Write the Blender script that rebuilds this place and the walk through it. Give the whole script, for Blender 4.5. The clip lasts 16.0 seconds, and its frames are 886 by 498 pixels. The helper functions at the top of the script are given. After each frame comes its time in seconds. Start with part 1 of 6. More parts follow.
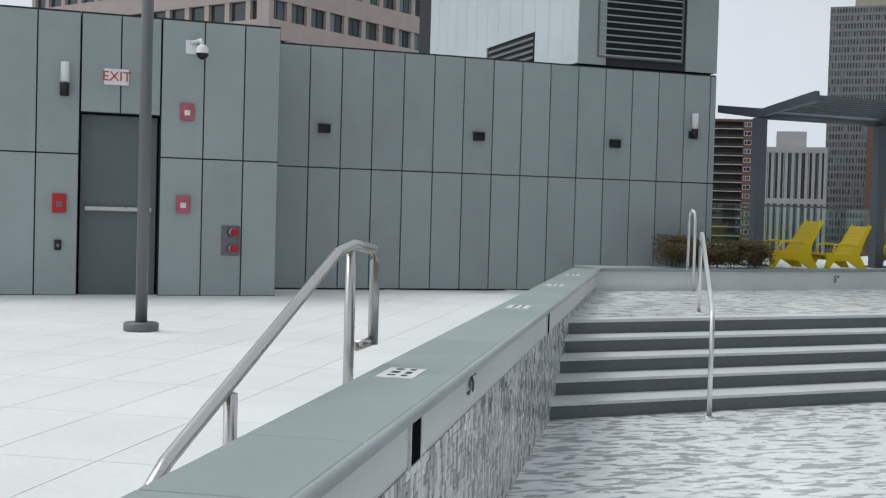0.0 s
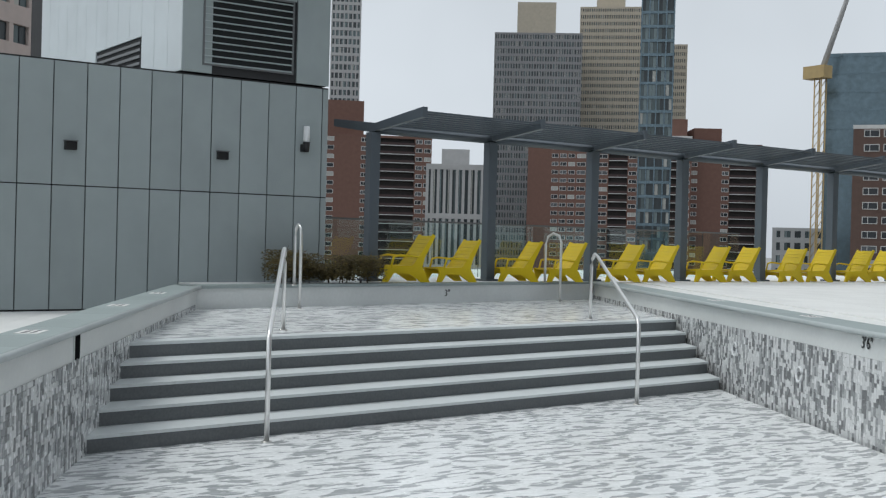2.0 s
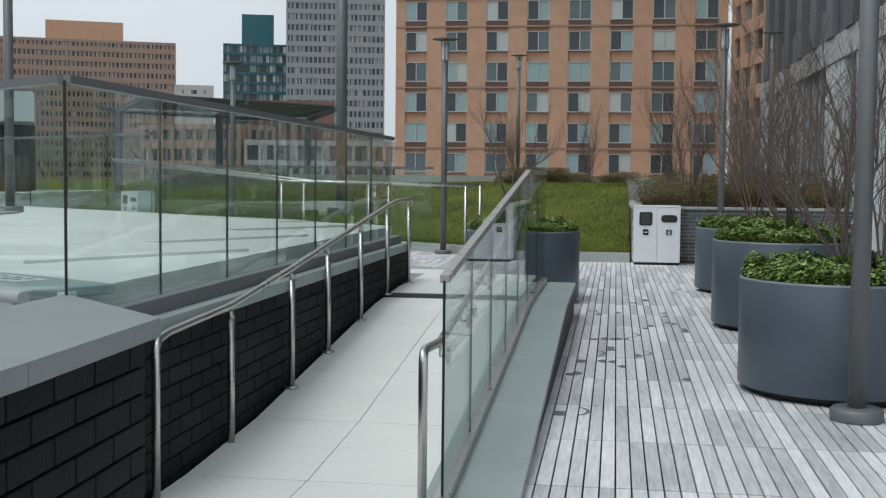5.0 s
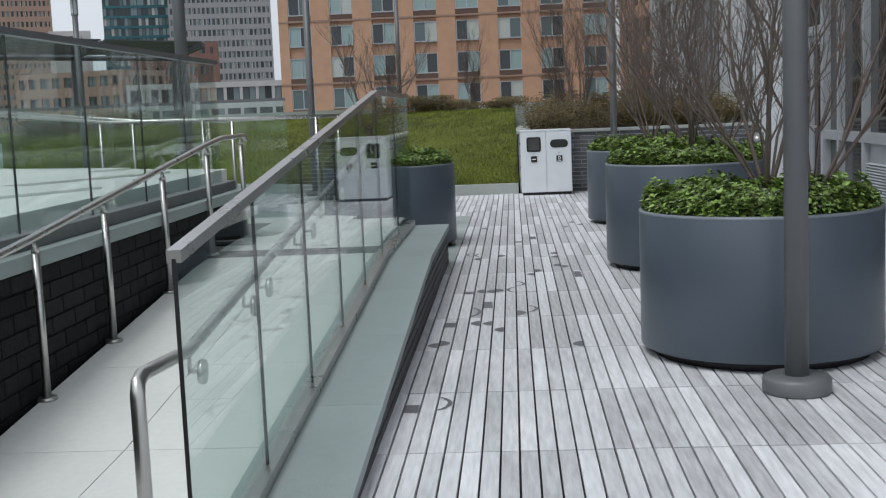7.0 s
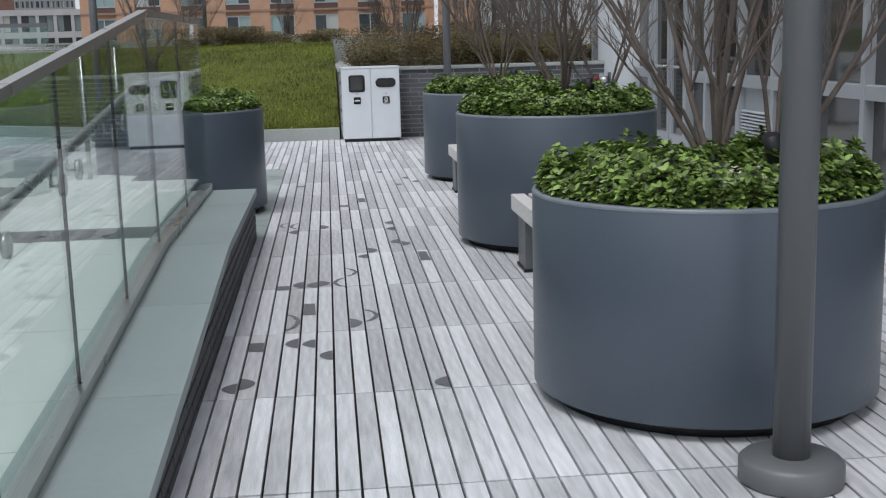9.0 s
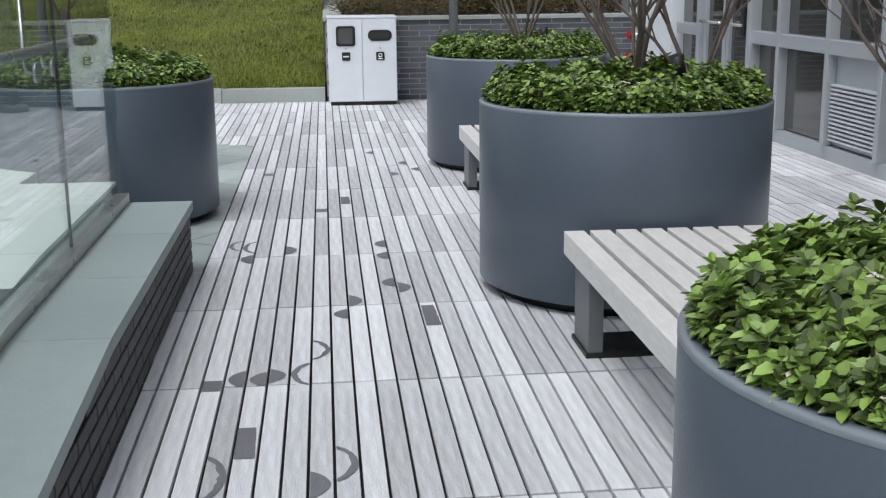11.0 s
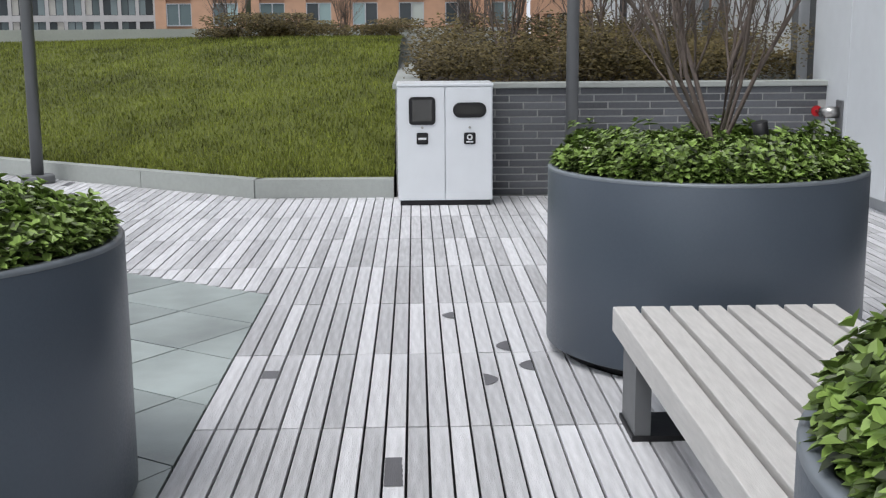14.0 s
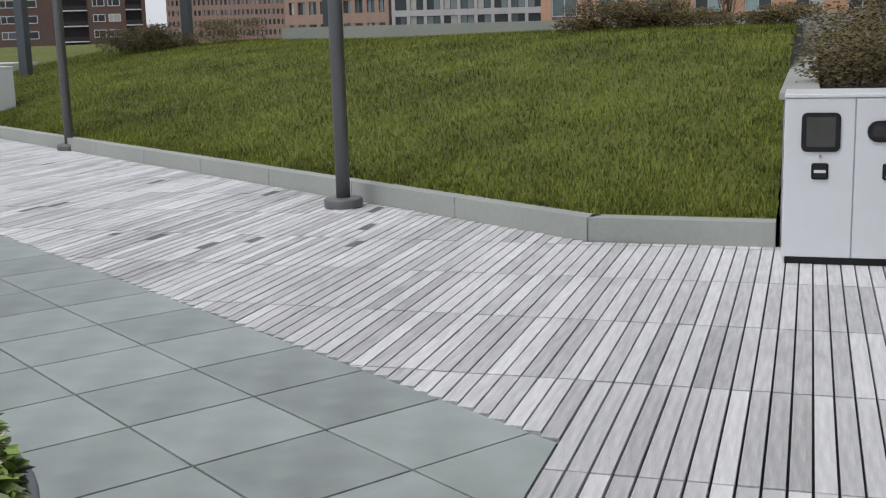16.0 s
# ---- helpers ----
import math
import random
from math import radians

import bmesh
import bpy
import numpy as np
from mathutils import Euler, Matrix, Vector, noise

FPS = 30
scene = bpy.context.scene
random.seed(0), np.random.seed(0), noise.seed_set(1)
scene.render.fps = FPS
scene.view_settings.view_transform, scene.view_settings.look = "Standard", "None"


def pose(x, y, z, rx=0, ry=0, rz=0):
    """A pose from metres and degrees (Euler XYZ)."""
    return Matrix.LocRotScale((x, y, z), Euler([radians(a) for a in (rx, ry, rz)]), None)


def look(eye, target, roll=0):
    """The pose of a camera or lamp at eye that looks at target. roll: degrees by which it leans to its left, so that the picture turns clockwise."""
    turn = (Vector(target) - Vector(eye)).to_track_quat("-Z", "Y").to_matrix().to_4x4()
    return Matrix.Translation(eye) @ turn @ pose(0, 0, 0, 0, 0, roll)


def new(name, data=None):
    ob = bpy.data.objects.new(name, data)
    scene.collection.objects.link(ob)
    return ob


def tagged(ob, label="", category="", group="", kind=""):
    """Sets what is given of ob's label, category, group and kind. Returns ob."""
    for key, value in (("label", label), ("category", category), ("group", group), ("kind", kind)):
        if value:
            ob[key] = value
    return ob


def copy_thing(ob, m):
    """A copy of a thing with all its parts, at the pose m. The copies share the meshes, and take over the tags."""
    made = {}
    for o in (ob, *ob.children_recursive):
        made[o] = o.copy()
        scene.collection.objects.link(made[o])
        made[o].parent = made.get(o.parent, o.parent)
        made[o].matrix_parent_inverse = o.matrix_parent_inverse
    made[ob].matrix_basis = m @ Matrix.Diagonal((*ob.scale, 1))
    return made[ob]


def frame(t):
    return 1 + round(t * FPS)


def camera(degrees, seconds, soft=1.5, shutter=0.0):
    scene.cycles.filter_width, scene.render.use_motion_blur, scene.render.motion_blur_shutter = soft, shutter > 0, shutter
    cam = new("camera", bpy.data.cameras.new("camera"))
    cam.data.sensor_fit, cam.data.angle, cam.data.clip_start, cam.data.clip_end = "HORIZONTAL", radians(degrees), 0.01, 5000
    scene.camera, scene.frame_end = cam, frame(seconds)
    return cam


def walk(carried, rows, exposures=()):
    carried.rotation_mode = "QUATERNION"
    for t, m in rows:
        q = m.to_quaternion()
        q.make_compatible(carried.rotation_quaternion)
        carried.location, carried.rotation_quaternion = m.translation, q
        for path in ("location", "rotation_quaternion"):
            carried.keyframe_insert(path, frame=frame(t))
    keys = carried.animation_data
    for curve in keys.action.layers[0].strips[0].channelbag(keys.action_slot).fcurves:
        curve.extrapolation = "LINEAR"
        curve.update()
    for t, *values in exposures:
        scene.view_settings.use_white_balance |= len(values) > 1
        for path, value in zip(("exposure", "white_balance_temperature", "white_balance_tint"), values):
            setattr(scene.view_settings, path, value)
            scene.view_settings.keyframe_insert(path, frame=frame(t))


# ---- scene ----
cam = camera(41.7, 16.0, soft=1.25)
PATH = [
    (0, (3.356, -5.934, 1.755), (1.469, -5.276, 1.699), 1.6),
    (0.5, (3.276, -5.613, 1.779), (1.45, -4.798, 1.731), 1.3),
    (1, (3.337, -5.209, 1.785), (1.564, -4.286, 1.752), 1.2),
    (1.5, (3.294, -4.855, 1.801), (1.577, -3.828, 1.784), 1.3),
    (2, (3.302, -4.56, 1.789), (1.661, -3.417, 1.773), 1.5),
    (2.2, (3.359, -4.438, 1.783), (1.76, -3.238, 1.767), 1.9),
    (2.5, (3.391, -4.199, 1.729), (1.875, -2.896, 1.702), 1.9),
    (3, (3.407, -3.878, 1.702), (2.103, -2.363, 1.648), 1.9),
    (3.5, (3.488, -3.39, 1.657), (2.43, -1.695, 1.578), 2.2),
    (4, (3.529, -2.966, 1.635), (2.732, -1.134, 1.539), 2.2),
    (4.5, (3.629, -2.56, 1.606), (3.088, -0.637, 1.503), 1.5),
    (5, (3.723, -2.099, 1.522), (3.431, -0.124, 1.4), 0.6),
    (5.2, (3.746, -1.911, 1.518), (3.533, 0.073, 1.384), 0.4),
    (7.3, (3.954, 0.292, 1.433), (3.845, 2.273, 1.177), -2.9),
    (7.5, (3.964, 0.52, 1.448), (3.882, 2.5, 1.177), -3.2),
    (8, (3.875, 1.061, 1.441), (3.905, 3.038, 1.136), -3.5),
    (8.5, (3.864, 1.626, 1.431), (4.003, 3.593, 1.097), -2.6),
    (8.7, (3.85, 1.88, 1.412), (4.021, 3.843, 1.072), -2.0),
    (10.8, (4.023, 4.628, 1.488), (4.218, 6.564, 1.024), -0.3),
    (11, (4.007, 4.849, 1.478), (4.199, 6.788, 1.027), -0.6),
    (11.5, (4.037, 5.528, 1.501), (4.209, 7.477, 1.086), -0.7),
    (12, (4.028, 6.239, 1.504), (4.171, 8.193, 1.106), -0.5),
    (12.5, (4.063, 6.951, 1.507), (4.195, 8.903, 1.093), -0.4),
    (13, (4.143, 7.662, 1.539), (4.281, 9.61, 1.108), -0.1),
    (13.5, (4.205, 8.329, 1.555), (4.324, 10.282, 1.139), -0.2),
    (14, (4.207, 8.935, 1.507), (4.252, 10.9, 1.139), -0.4),
    (14.5, (4.231, 9.598, 1.544), (4.157, 11.564, 1.183), -1.2),
    (15, (4.178, 10.299, 1.551), (3.972, 12.254, 1.18), -1.7),
    (15.5, (4.194, 10.987, 1.521), (3.827, 12.917, 1.149), -1.7),
    (16, (4.193, 11.562, 1.527), (3.599, 13.435, 1.152), -1.6),
]
walk(cam, [(t, look(eye, target, roll)) for t, eye, target, roll in PATH],
     exposures=[(0.0, 0.22, 6250, 6.0), (3.5, 0.12, 6250, 6.0), (5.2, 0.24, 6250, 6.0), (8.5, 0.30, 6200, 10.0), (11.0, 0.64, 6220, 10.0), (14.0, 0.58, 6350, 11.0), (16.0, 0.28, 6450, 11.0)])

# ---- light: an overcast winter day ----
world = bpy.data.worlds.new("overcast_sky")
scene.world = world
world.use_nodes = True
wn, wl = world.node_tree.nodes, world.node_tree.links
wn.clear()
sky = wn.new("ShaderNodeTexSky")
sky.sky_type = "NISHITA"
sky.sun_disc = False
sky.sun_elevation = radians(42)
sky.sun_rotation = radians(200)
sky.dust_density = 3.0
grey = wn.new("ShaderNodeHueSaturation")
grey.inputs["Saturation"].default_value = 0.10
cloud = wn.new("ShaderNodeMixRGB")
cloud.inputs[0].default_value = 0.80
cloud.inputs[2].default_value = (6.3, 6.55, 7.0, 1)
bg = wn.new("ShaderNodeBackground")
bg.inputs["Strength"].default_value = 0.105
wout = wn.new("ShaderNodeOutputWorld")
wl.new(sky.outputs[0], grey.inputs["Color"])
wl.new(grey.outputs[0], cloud.inputs[1])
haze, coords, level = wn.new("ShaderNodeTexNoise"), wn.new("ShaderNodeTexCoord"), wn.new("ShaderNodeMapRange")
haze.inputs["Scale"].default_value, haze.inputs["Detail"].default_value = 2.2, 4
level.inputs["From Min"].default_value, level.inputs["From Max"].default_value = 0.3, 0.7
level.inputs["To Min"].default_value, level.inputs["To Max"].default_value = 0.86, 1.10
shade = wn.new("ShaderNodeVectorMath")
shade.operation = "SCALE"
wl.new(coords.outputs["Generated"], haze.inputs["Vector"])
wl.new(haze.outputs[0], level.inputs["Value"])
wl.new(cloud.outputs[0], shade.inputs[0])
wl.new(level.outputs[0], shade.inputs["Scale"])
wl.new(shade.outputs[0], bg.inputs[0])
wl.new(bg.outputs[0], wout.inputs[0])
sun = new("sun", bpy.data.lights.new("sun", "SUN"))
sun.data.energy, sun.data.angle, sun.data.color = 1.1, radians(25), (1.0, 0.97, 0.93)
sun.matrix_world = look((0, 0, 30), (9, 12, 0))


# ---- materials ----
def material(name, rgb, rough=0.6, metal=0.0, grain=12.0, vary=0.12, stain=0.12, bump=0.0, bump_scale=60.0,
             per=None, jitter=0.0, spec=0.4, stretch=(1, 1, 1), trans=0.0):
    """A node material with fine grain, broad stains, relief and, if asked for, a shade of its own for each piece."""
    m = bpy.data.materials.new(name)
    m.use_nodes = True
    n, k = m.node_tree.nodes, m.node_tree.links
    b = n["Principled BSDF"]
    b.inputs["Roughness"].default_value, b.inputs["Metallic"].default_value = rough, metal
    b.inputs["Specular IOR Level"].default_value = spec
    if trans:
        b.inputs["Transmission Weight"].default_value = trans
    co = n.new("ShaderNodeTexCoord")
    mp = n.new("ShaderNodeMapping")
    mp.inputs["Scale"].default_value = stretch
    k.new(co.outputs["Object"], mp.inputs[0])
    fine, broad = n.new("ShaderNodeTexNoise"), n.new("ShaderNodeTexNoise")
    fine.inputs["Scale"].default_value, fine.inputs["Detail"].default_value = grain, 6
    broad.inputs["Scale"].default_value, broad.inputs["Detail"].default_value = 0.9, 3
    k.new(mp.outputs[0], fine.inputs["Vector"])
    k.new(co.outputs["Object"], broad.inputs["Vector"])

    def math_node(op, a, b_):
        q = n.new("ShaderNodeMath")
        q.operation = op
        for i, v in enumerate((a, b_)):
            if isinstance(v, (int, float)):
                q.inputs[i].default_value = v
            else:
                k.new(v, q.inputs[i])
        return q.outputs[0]
    value = math_node("ADD", math_node("MULTIPLY", math_node("SUBTRACT", fine.outputs[0], 0.5), vary * 3),
                      math_node("MULTIPLY", math_node("SUBTRACT", broad.outputs[0], 0.5), stain * 3))
    if per:
        src = n.new("ShaderNodeObjectInfo" if per == "object" else "ShaderNodeNewGeometry")
        value = math_node("ADD", value, math_node("MULTIPLY", math_node("SUBTRACT", src.outputs["Random" if per == "object" else "Random Per Island"], 0.5), jitter * 2))
    value = math_node("ADD", value, 1.0)
    mix = n.new("ShaderNodeVectorMath")
    mix.operation = "SCALE"
    mix.inputs[0].default_value = rgb
    k.new(value, mix.inputs["Scale"])
    k.new(mix.outputs[0], b.inputs["Base Color"])
    rr = math_node("ADD", math_node("MULTIPLY", math_node("SUBTRACT", fine.outputs[0], 0.5), 0.25), rough)
    k.new(rr, b.inputs["Roughness"])
    if bump:
        bt, bn = n.new("ShaderNodeTexNoise"), n.new("ShaderNodeBump")
        bt.inputs["Scale"].default_value, bt.inputs["Detail"].default_value = bump_scale, 5
        bn.inputs["Strength"].default_value, bn.inputs["Distance"].default_value = bump, 0.01
        k.new(mp.outputs[0], bt.inputs["Vector"])
        k.new(bt.outputs[0], bn.inputs["Height"])
        k.new(bn.outputs[0], b.inputs["Normal"])
    return m


def ramp_material(name, stops, per="island", rough=0.5, grain=20.0, vary=0.06):
    """Pieces that each take one of several colours."""
    m = material(name, (1, 1, 1), rough, grain=grain, vary=vary, stain=0.05)
    n, k = m.node_tree.nodes, m.node_tree.links
    src = n.new("ShaderNodeObjectInfo" if per == "object" else "ShaderNodeNewGeometry")
    cr = n.new("ShaderNodeValToRGB")
    cr.color_ramp.interpolation = "CONSTANT"
    while len(cr.color_ramp.elements) < len(stops):
        cr.color_ramp.elements.new(0.5)
    for e, (p, c) in zip(cr.color_ramp.elements, stops):
        e.position, e.color = p, (*c, 1)
    k.new(src.outputs["Random" if per == "object" else "Random Per Island"], cr.inputs[0])
    mul = n.new("ShaderNodeMixRGB")
    mul.blend_type = "MULTIPLY"
    mul.inputs[0].default_value = 1
    b = n["Principled BSDF"]
    k.new(b.inputs["Base Color"].links[0].from_socket, mul.inputs[1])
    k.new(cr.outputs[0], mul.inputs[2])
    k.new(mul.outputs[0], b.inputs["Base Color"])
    return m


def glass_material(name, tint):
    """Thin architectural glass: a tinted see-through pane with a glossy coat, stronger at a slant."""
    m = bpy.data.materials.new(name)
    m.use_nodes = True
    n, k = m.node_tree.nodes, m.node_tree.links
    n.clear()
    out, tr, gl, mx, lw = (n.new("ShaderNodeOutputMaterial"), n.new("ShaderNodeBsdfTransparent"), n.new("ShaderNodeBsdfGlossy"),
                           n.new("ShaderNodeMixShader"), n.new("ShaderNodeLayerWeight"))
    tr.inputs[0].default_value = (*tint, 1)
    gl.inputs["Roughness"].default_value = 0.0
    lw.inputs["Blend"].default_value = 0.5
    pw, sc = n.new("ShaderNodeMath"), n.new("ShaderNodeMath")
    pw.operation, sc.operation = "POWER", "MULTIPLY_ADD"
    pw.inputs[1].default_value = 3.5
    sc.inputs[1].default_value, sc.inputs[2].default_value = 0.55, 0.06
    k.new(lw.outputs["Facing"], pw.inputs[0])
    k.new(pw.outputs[0], sc.inputs[0])
    k.new(sc.outputs[0], mx.inputs[0])
    k.new(tr.outputs[0], mx.inputs[1])
    k.new(gl.outputs[0], mx.inputs[2])
    k.new(mx.outputs[0], out.inputs[0])
    return m


M_PANEL = material("grey_metal_panel", (0.32, 0.362, 0.365), 0.5, 0.0, 3, 0.05, 0.07, per="object", jitter=0.05)
M_PANEL_PALE = material("pale_metal_panel", (0.56, 0.60, 0.62), 0.45, 0.0, 3, 0.04, 0.08, per="island", jitter=0.05)
M_JOINT = material("dark_joint", (0.03, 0.03, 0.032), 0.8)
M_DOORPAINT = material("door_paint", (0.12, 0.145, 0.15), 0.5, 0, 5, 0.05, 0.1)
M_TERRACE = material("white_terrace_paver", (0.74, 0.74, 0.72), 0.75, 0, 25, 0.05, 0.07, 0.15, 120, per="island", jitter=0.025)
M_RAMP = material("ramp_paver", (0.75, 0.75, 0.72), 0.75, 0, 25, 0.05, 0.08, 0.15, 120, per="island", jitter=0.025)
M_COPING = material("bluestone_coping", (0.30, 0.345, 0.34), 0.6, 0, 18, 0.07, 0.12, 0.15, 90, per="object", jitter=0.05)
M_PAVER = material("bluestone_paver", (0.33, 0.375, 0.365), 0.5, 0, 4, 0.22, 0.42, 0.12, 90, per="object", jitter=0.13)
M_SLAB = material("slate_slab", (0.235, 0.26, 0.26), 0.6, 0, 20, 0.07, 0.12, 0.2, 80)
M_POOLWHITE = material("pool_plaster_band", (0.66, 0.68, 0.67), 0.5, 0, 20, 0.05, 0.08)
M_EDGE = material("worn_stone_edge", (0.42, 0.455, 0.455), 0.5, 0, 20, 0.08, 0.14)
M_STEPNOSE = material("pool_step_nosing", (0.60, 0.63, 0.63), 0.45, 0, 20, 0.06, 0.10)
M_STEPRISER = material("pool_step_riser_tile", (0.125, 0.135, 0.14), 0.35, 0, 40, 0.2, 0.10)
M_BRICK_DARK = material("dark_brick", (0.012, 0.0125, 0.014), 0.7, 0, 30, 0.2, 0.15, 0.5, 70, per="object", jitter=0.35, spec=0.15)
M_BRICK_KERB = material("charcoal_brick", (0.048, 0.049, 0.053), 0.6, 0, 30, 0.2, 0.2, 0.5, 70, per="object", jitter=0.2)
M_VOID = material("dark_opening", (0.006, 0.006, 0.007), 1.0, spec=0.02)
M_LID = material("grey_lid_plastic", (0.30, 0.325, 0.34), 0.4, 0, 14, 0.08, 0.2)
M_BRICK_GREY = material("grey_brick", (0.105, 0.11, 0.12), 0.6, 0, 30, 0.15, 0.15, 0.4, 70, per="object", jitter=0.25)
M_MORTAR = material("mortar", (0.38, 0.38, 0.37), 0.9, 0, 50, 0.1, 0.1)
M_MORTAR_DARK = material("dark_mortar", (0.008, 0.008, 0.009), 0.9, 0, 50, 0.1, 0.1)
M_STEEL = material("brushed_steel", (0.50, 0.49, 0.47), 0.30, 1.0, 4, 0.03, 0.05)
M_STEEL_PALE = material("satin_steel_rail", (0.75, 0.75, 0.74), 0.38, 0.9, 4, 0.03, 0.05)
M_POLE = material("grey_pole_paint", (0.15, 0.155, 0.16), 0.45, 0.2, 10, 0.05, 0.08)
M_PERGOLA = material("pergola_paint", (0.11, 0.13, 0.15), 0.45, 0.2, 10, 0.06, 0.08)
M_YELLOW = material("yellow_chair_plastic", (0.68, 0.50, 0.005), 0.4, 0, 12, 0.05, 0.08)
M_PLANTER = material("slate_blue_planter_paint", (0.088, 0.108, 0.135), 0.36, 0.15, 90, 0.05, 0.10, 0.05, 160)
M_PLANTER_RIM = material("worn_planter_rim", (0.20, 0.225, 0.25), 0.4, 0.2, 20, 0.1, 0.1)
M_BLACK = material("black_plastic", (0.012, 0.012, 0.013), 0.45, 0, 20, 0.1, 0.1)
M_BAG = material("black_bag_vinyl", (0.010, 0.010, 0.012), 0.28, 0, 20, 0.2, 0.2, 0.5, 25)
M_SOIL = material("soil", (0.03, 0.022, 0.015), 0.95, 0, 30, 0.3, 0.2, 0.8, 30)
M_WHITE = material("white_painted_metal", (0.76, 0.77, 0.78), 0.4, 0, 8, 0.03, 0.05)
M_BIN = material("white_bin_panel", (0.76, 0.79, 0.82), 0.35, 0.1, 6, 0.03, 0.05)
M_RED = material("red_alarm", (0.45, 0.015, 0.02), 0.4)
M_PINK = material("pink_alarm_cover", (0.42, 0.10, 0.14), 0.3)
M_KERB = material("concrete_kerb", (0.36, 0.38, 0.36), 0.8, 0, 25, 0.08, 0.12, 0.3, 80)
M_GRAVEL = material("roof_concrete", (0.30, 0.30, 0.29), 0.9, 0, 10, 0.1, 0.15)
M_BARK = material("grey_brown_bark", (0.155, 0.125, 0.108), 0.85, 0, 30, 0.2, 0.15, 0.4, 60)
M_BENCH = material("weathered_bench_wood", (0.60, 0.583, 0.56), 0.75, 0, 9, 0.12, 0.08, 0.3, 40, per="object", jitter=0.05, stretch=(8, 1, 8))
M_WOOD = material("weathered_deck_board", (0.61, 0.61, 0.625), 0.66, 0, 5, 0.26, 0.2, 0.45, 30, per="object", jitter=0.22, stretch=(9, 0.9, 9))
M_WOOD_I = material("weathered_deck_boards_joined", (0.61, 0.61, 0.625), 0.66, 0, 5, 0.26, 0.2, 0.45, 30, per="island", jitter=0.22, stretch=(9, 0.9, 9))
M_WET = material("damp_wood_patch", (0.13, 0.13, 0.14), 0.5, 0, 6, 0.2, 0.3, 0.3, 30, stretch=(9, 1, 9))
M_LEAF = material("evergreen_leaf", (0.16, 0.235, 0.055), 0.42, 0, 20, 0.15, 0.2, per="island", jitter=0.85)
M_FLOWER = material("cream_bud", (0.6, 0.58, 0.45), 0.6)
M_HEDGE = material("rusty_green_leaf", (0.105, 0.080, 0.026), 0.6, 0, 20, 0.2, 0.25, per="island", jitter=0.6)
M_GRASS = material("grass_blades", (0.165, 0.192, 0.028), 0.7, 0, 3, 0.3, 0.5, per="island", jitter=0.65)
M_TURF = material("turf", (0.098, 0.115, 0.017), 0.9, 0, 14, 0.35, 0.5, 0.8, 60)
M_ROOFTRIM = material("pale_roof_trim", (0.55, 0.55, 0.54), 0.7, 0, 1, 0.05, 0.1)
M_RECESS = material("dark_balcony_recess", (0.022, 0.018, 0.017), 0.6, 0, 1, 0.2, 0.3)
M_PLATE = material("white_lid_plastic", (0.52, 0.55, 0.57), 0.4, 0, 14, 0.06, 0.1)
M_SIGN = material("sign_white", (0.75, 0.74, 0.72), 0.5)
M_SIGNRED = material("sign_red", (0.5, 0.02, 0.03), 0.5)
M_INK = material("black_paint", (0.015, 0.015, 0.016), 0.5)
M_GLASS = glass_material("pale_green_glass", (0.91, 0.975, 0.955))
M_GLASS_DARK = material("dark_window_glass", (0.03, 0.035, 0.04), 0.06, 0.0, 2, 0.2, 0.4, spec=0.8, per="object", jitter=0.5)
M_GLASS_FAR = material("far_window_glass", (0.055, 0.07, 0.08), 0.12, 0.0, 2, 0.1, 0.1, spec=0.7, per="island", jitter=0.8)
M_STORE = material("storefront_glass", (0.045, 0.045, 0.042), 0.05, 0.0, 1.5, 0.3, 0.5, spec=0.8)
M_MULLION = material("aluminium_mullion", (0.40, 0.42, 0.44), 0.4, 0.3, 10, 0.05, 0.05)
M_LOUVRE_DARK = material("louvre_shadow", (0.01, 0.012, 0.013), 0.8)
M_TOWER_BRICK = material("orange_brick", (0.46, 0.285, 0.19), 0.85, 0, 1.6, 0.08, 0.12)
M_RED_BRICK = material("red_brick", (0.17, 0.095, 0.075), 0.85, 0, 1.0, 0.08, 0.12)
M_BROWN_BRICK = material("brown_brick", (0.115, 0.075, 0.062), 0.85, 0, 1.0, 0.08, 0.12)
M_TAN = material("tan_masonry", (0.30, 0.21, 0.165), 0.85, 0, 0.5, 0.06, 0.1)
M_ROSE = material("rose_tan_masonry", (0.47, 0.40, 0.37), 0.8, 0, 0.5, 0.06, 0.08)
M_CREAM = material("cream_masonry", (0.46, 0.41, 0.33), 0.8, 0, 0.5, 0.06, 0.08)
M_GREYT = material("grey_masonry", (0.26, 0.26, 0.265), 0.8, 0, 0.5, 0.06, 0.08)
M_WHITEWALL = material("pale_wall_panel", (0.66, 0.69, 0.71), 0.5, 0, 8, 0.04, 0.06)
M_GREYC = material("pale_concrete", (0.42, 0.42, 0.42), 0.8, 0, 0.5, 0.06, 0.1)
M_TEAL = material("teal_curtain_wall", (0.035, 0.12, 0.14), 0.25, 0.3, 0.2, 0.1, 0.2)
M_BLUEGL = material("blue_curtain_wall", (0.13, 0.18, 0.21), 0.12, 0.5, 0.15, 0.1, 0.25)
M_YELLOWSTEEL = material("crane_yellow", (0.38, 0.28, 0.13), 0.6)
M_MOSAIC = ramp_material("pool_mosaic_tile", [(0.0, (0.70, 0.71, 0.71)), (0.42, (0.46, 0.47, 0.475)), (0.64, (0.30, 0.31, 0.315)), (0.84, (0.20, 0.205, 0.21))], rough=0.25)


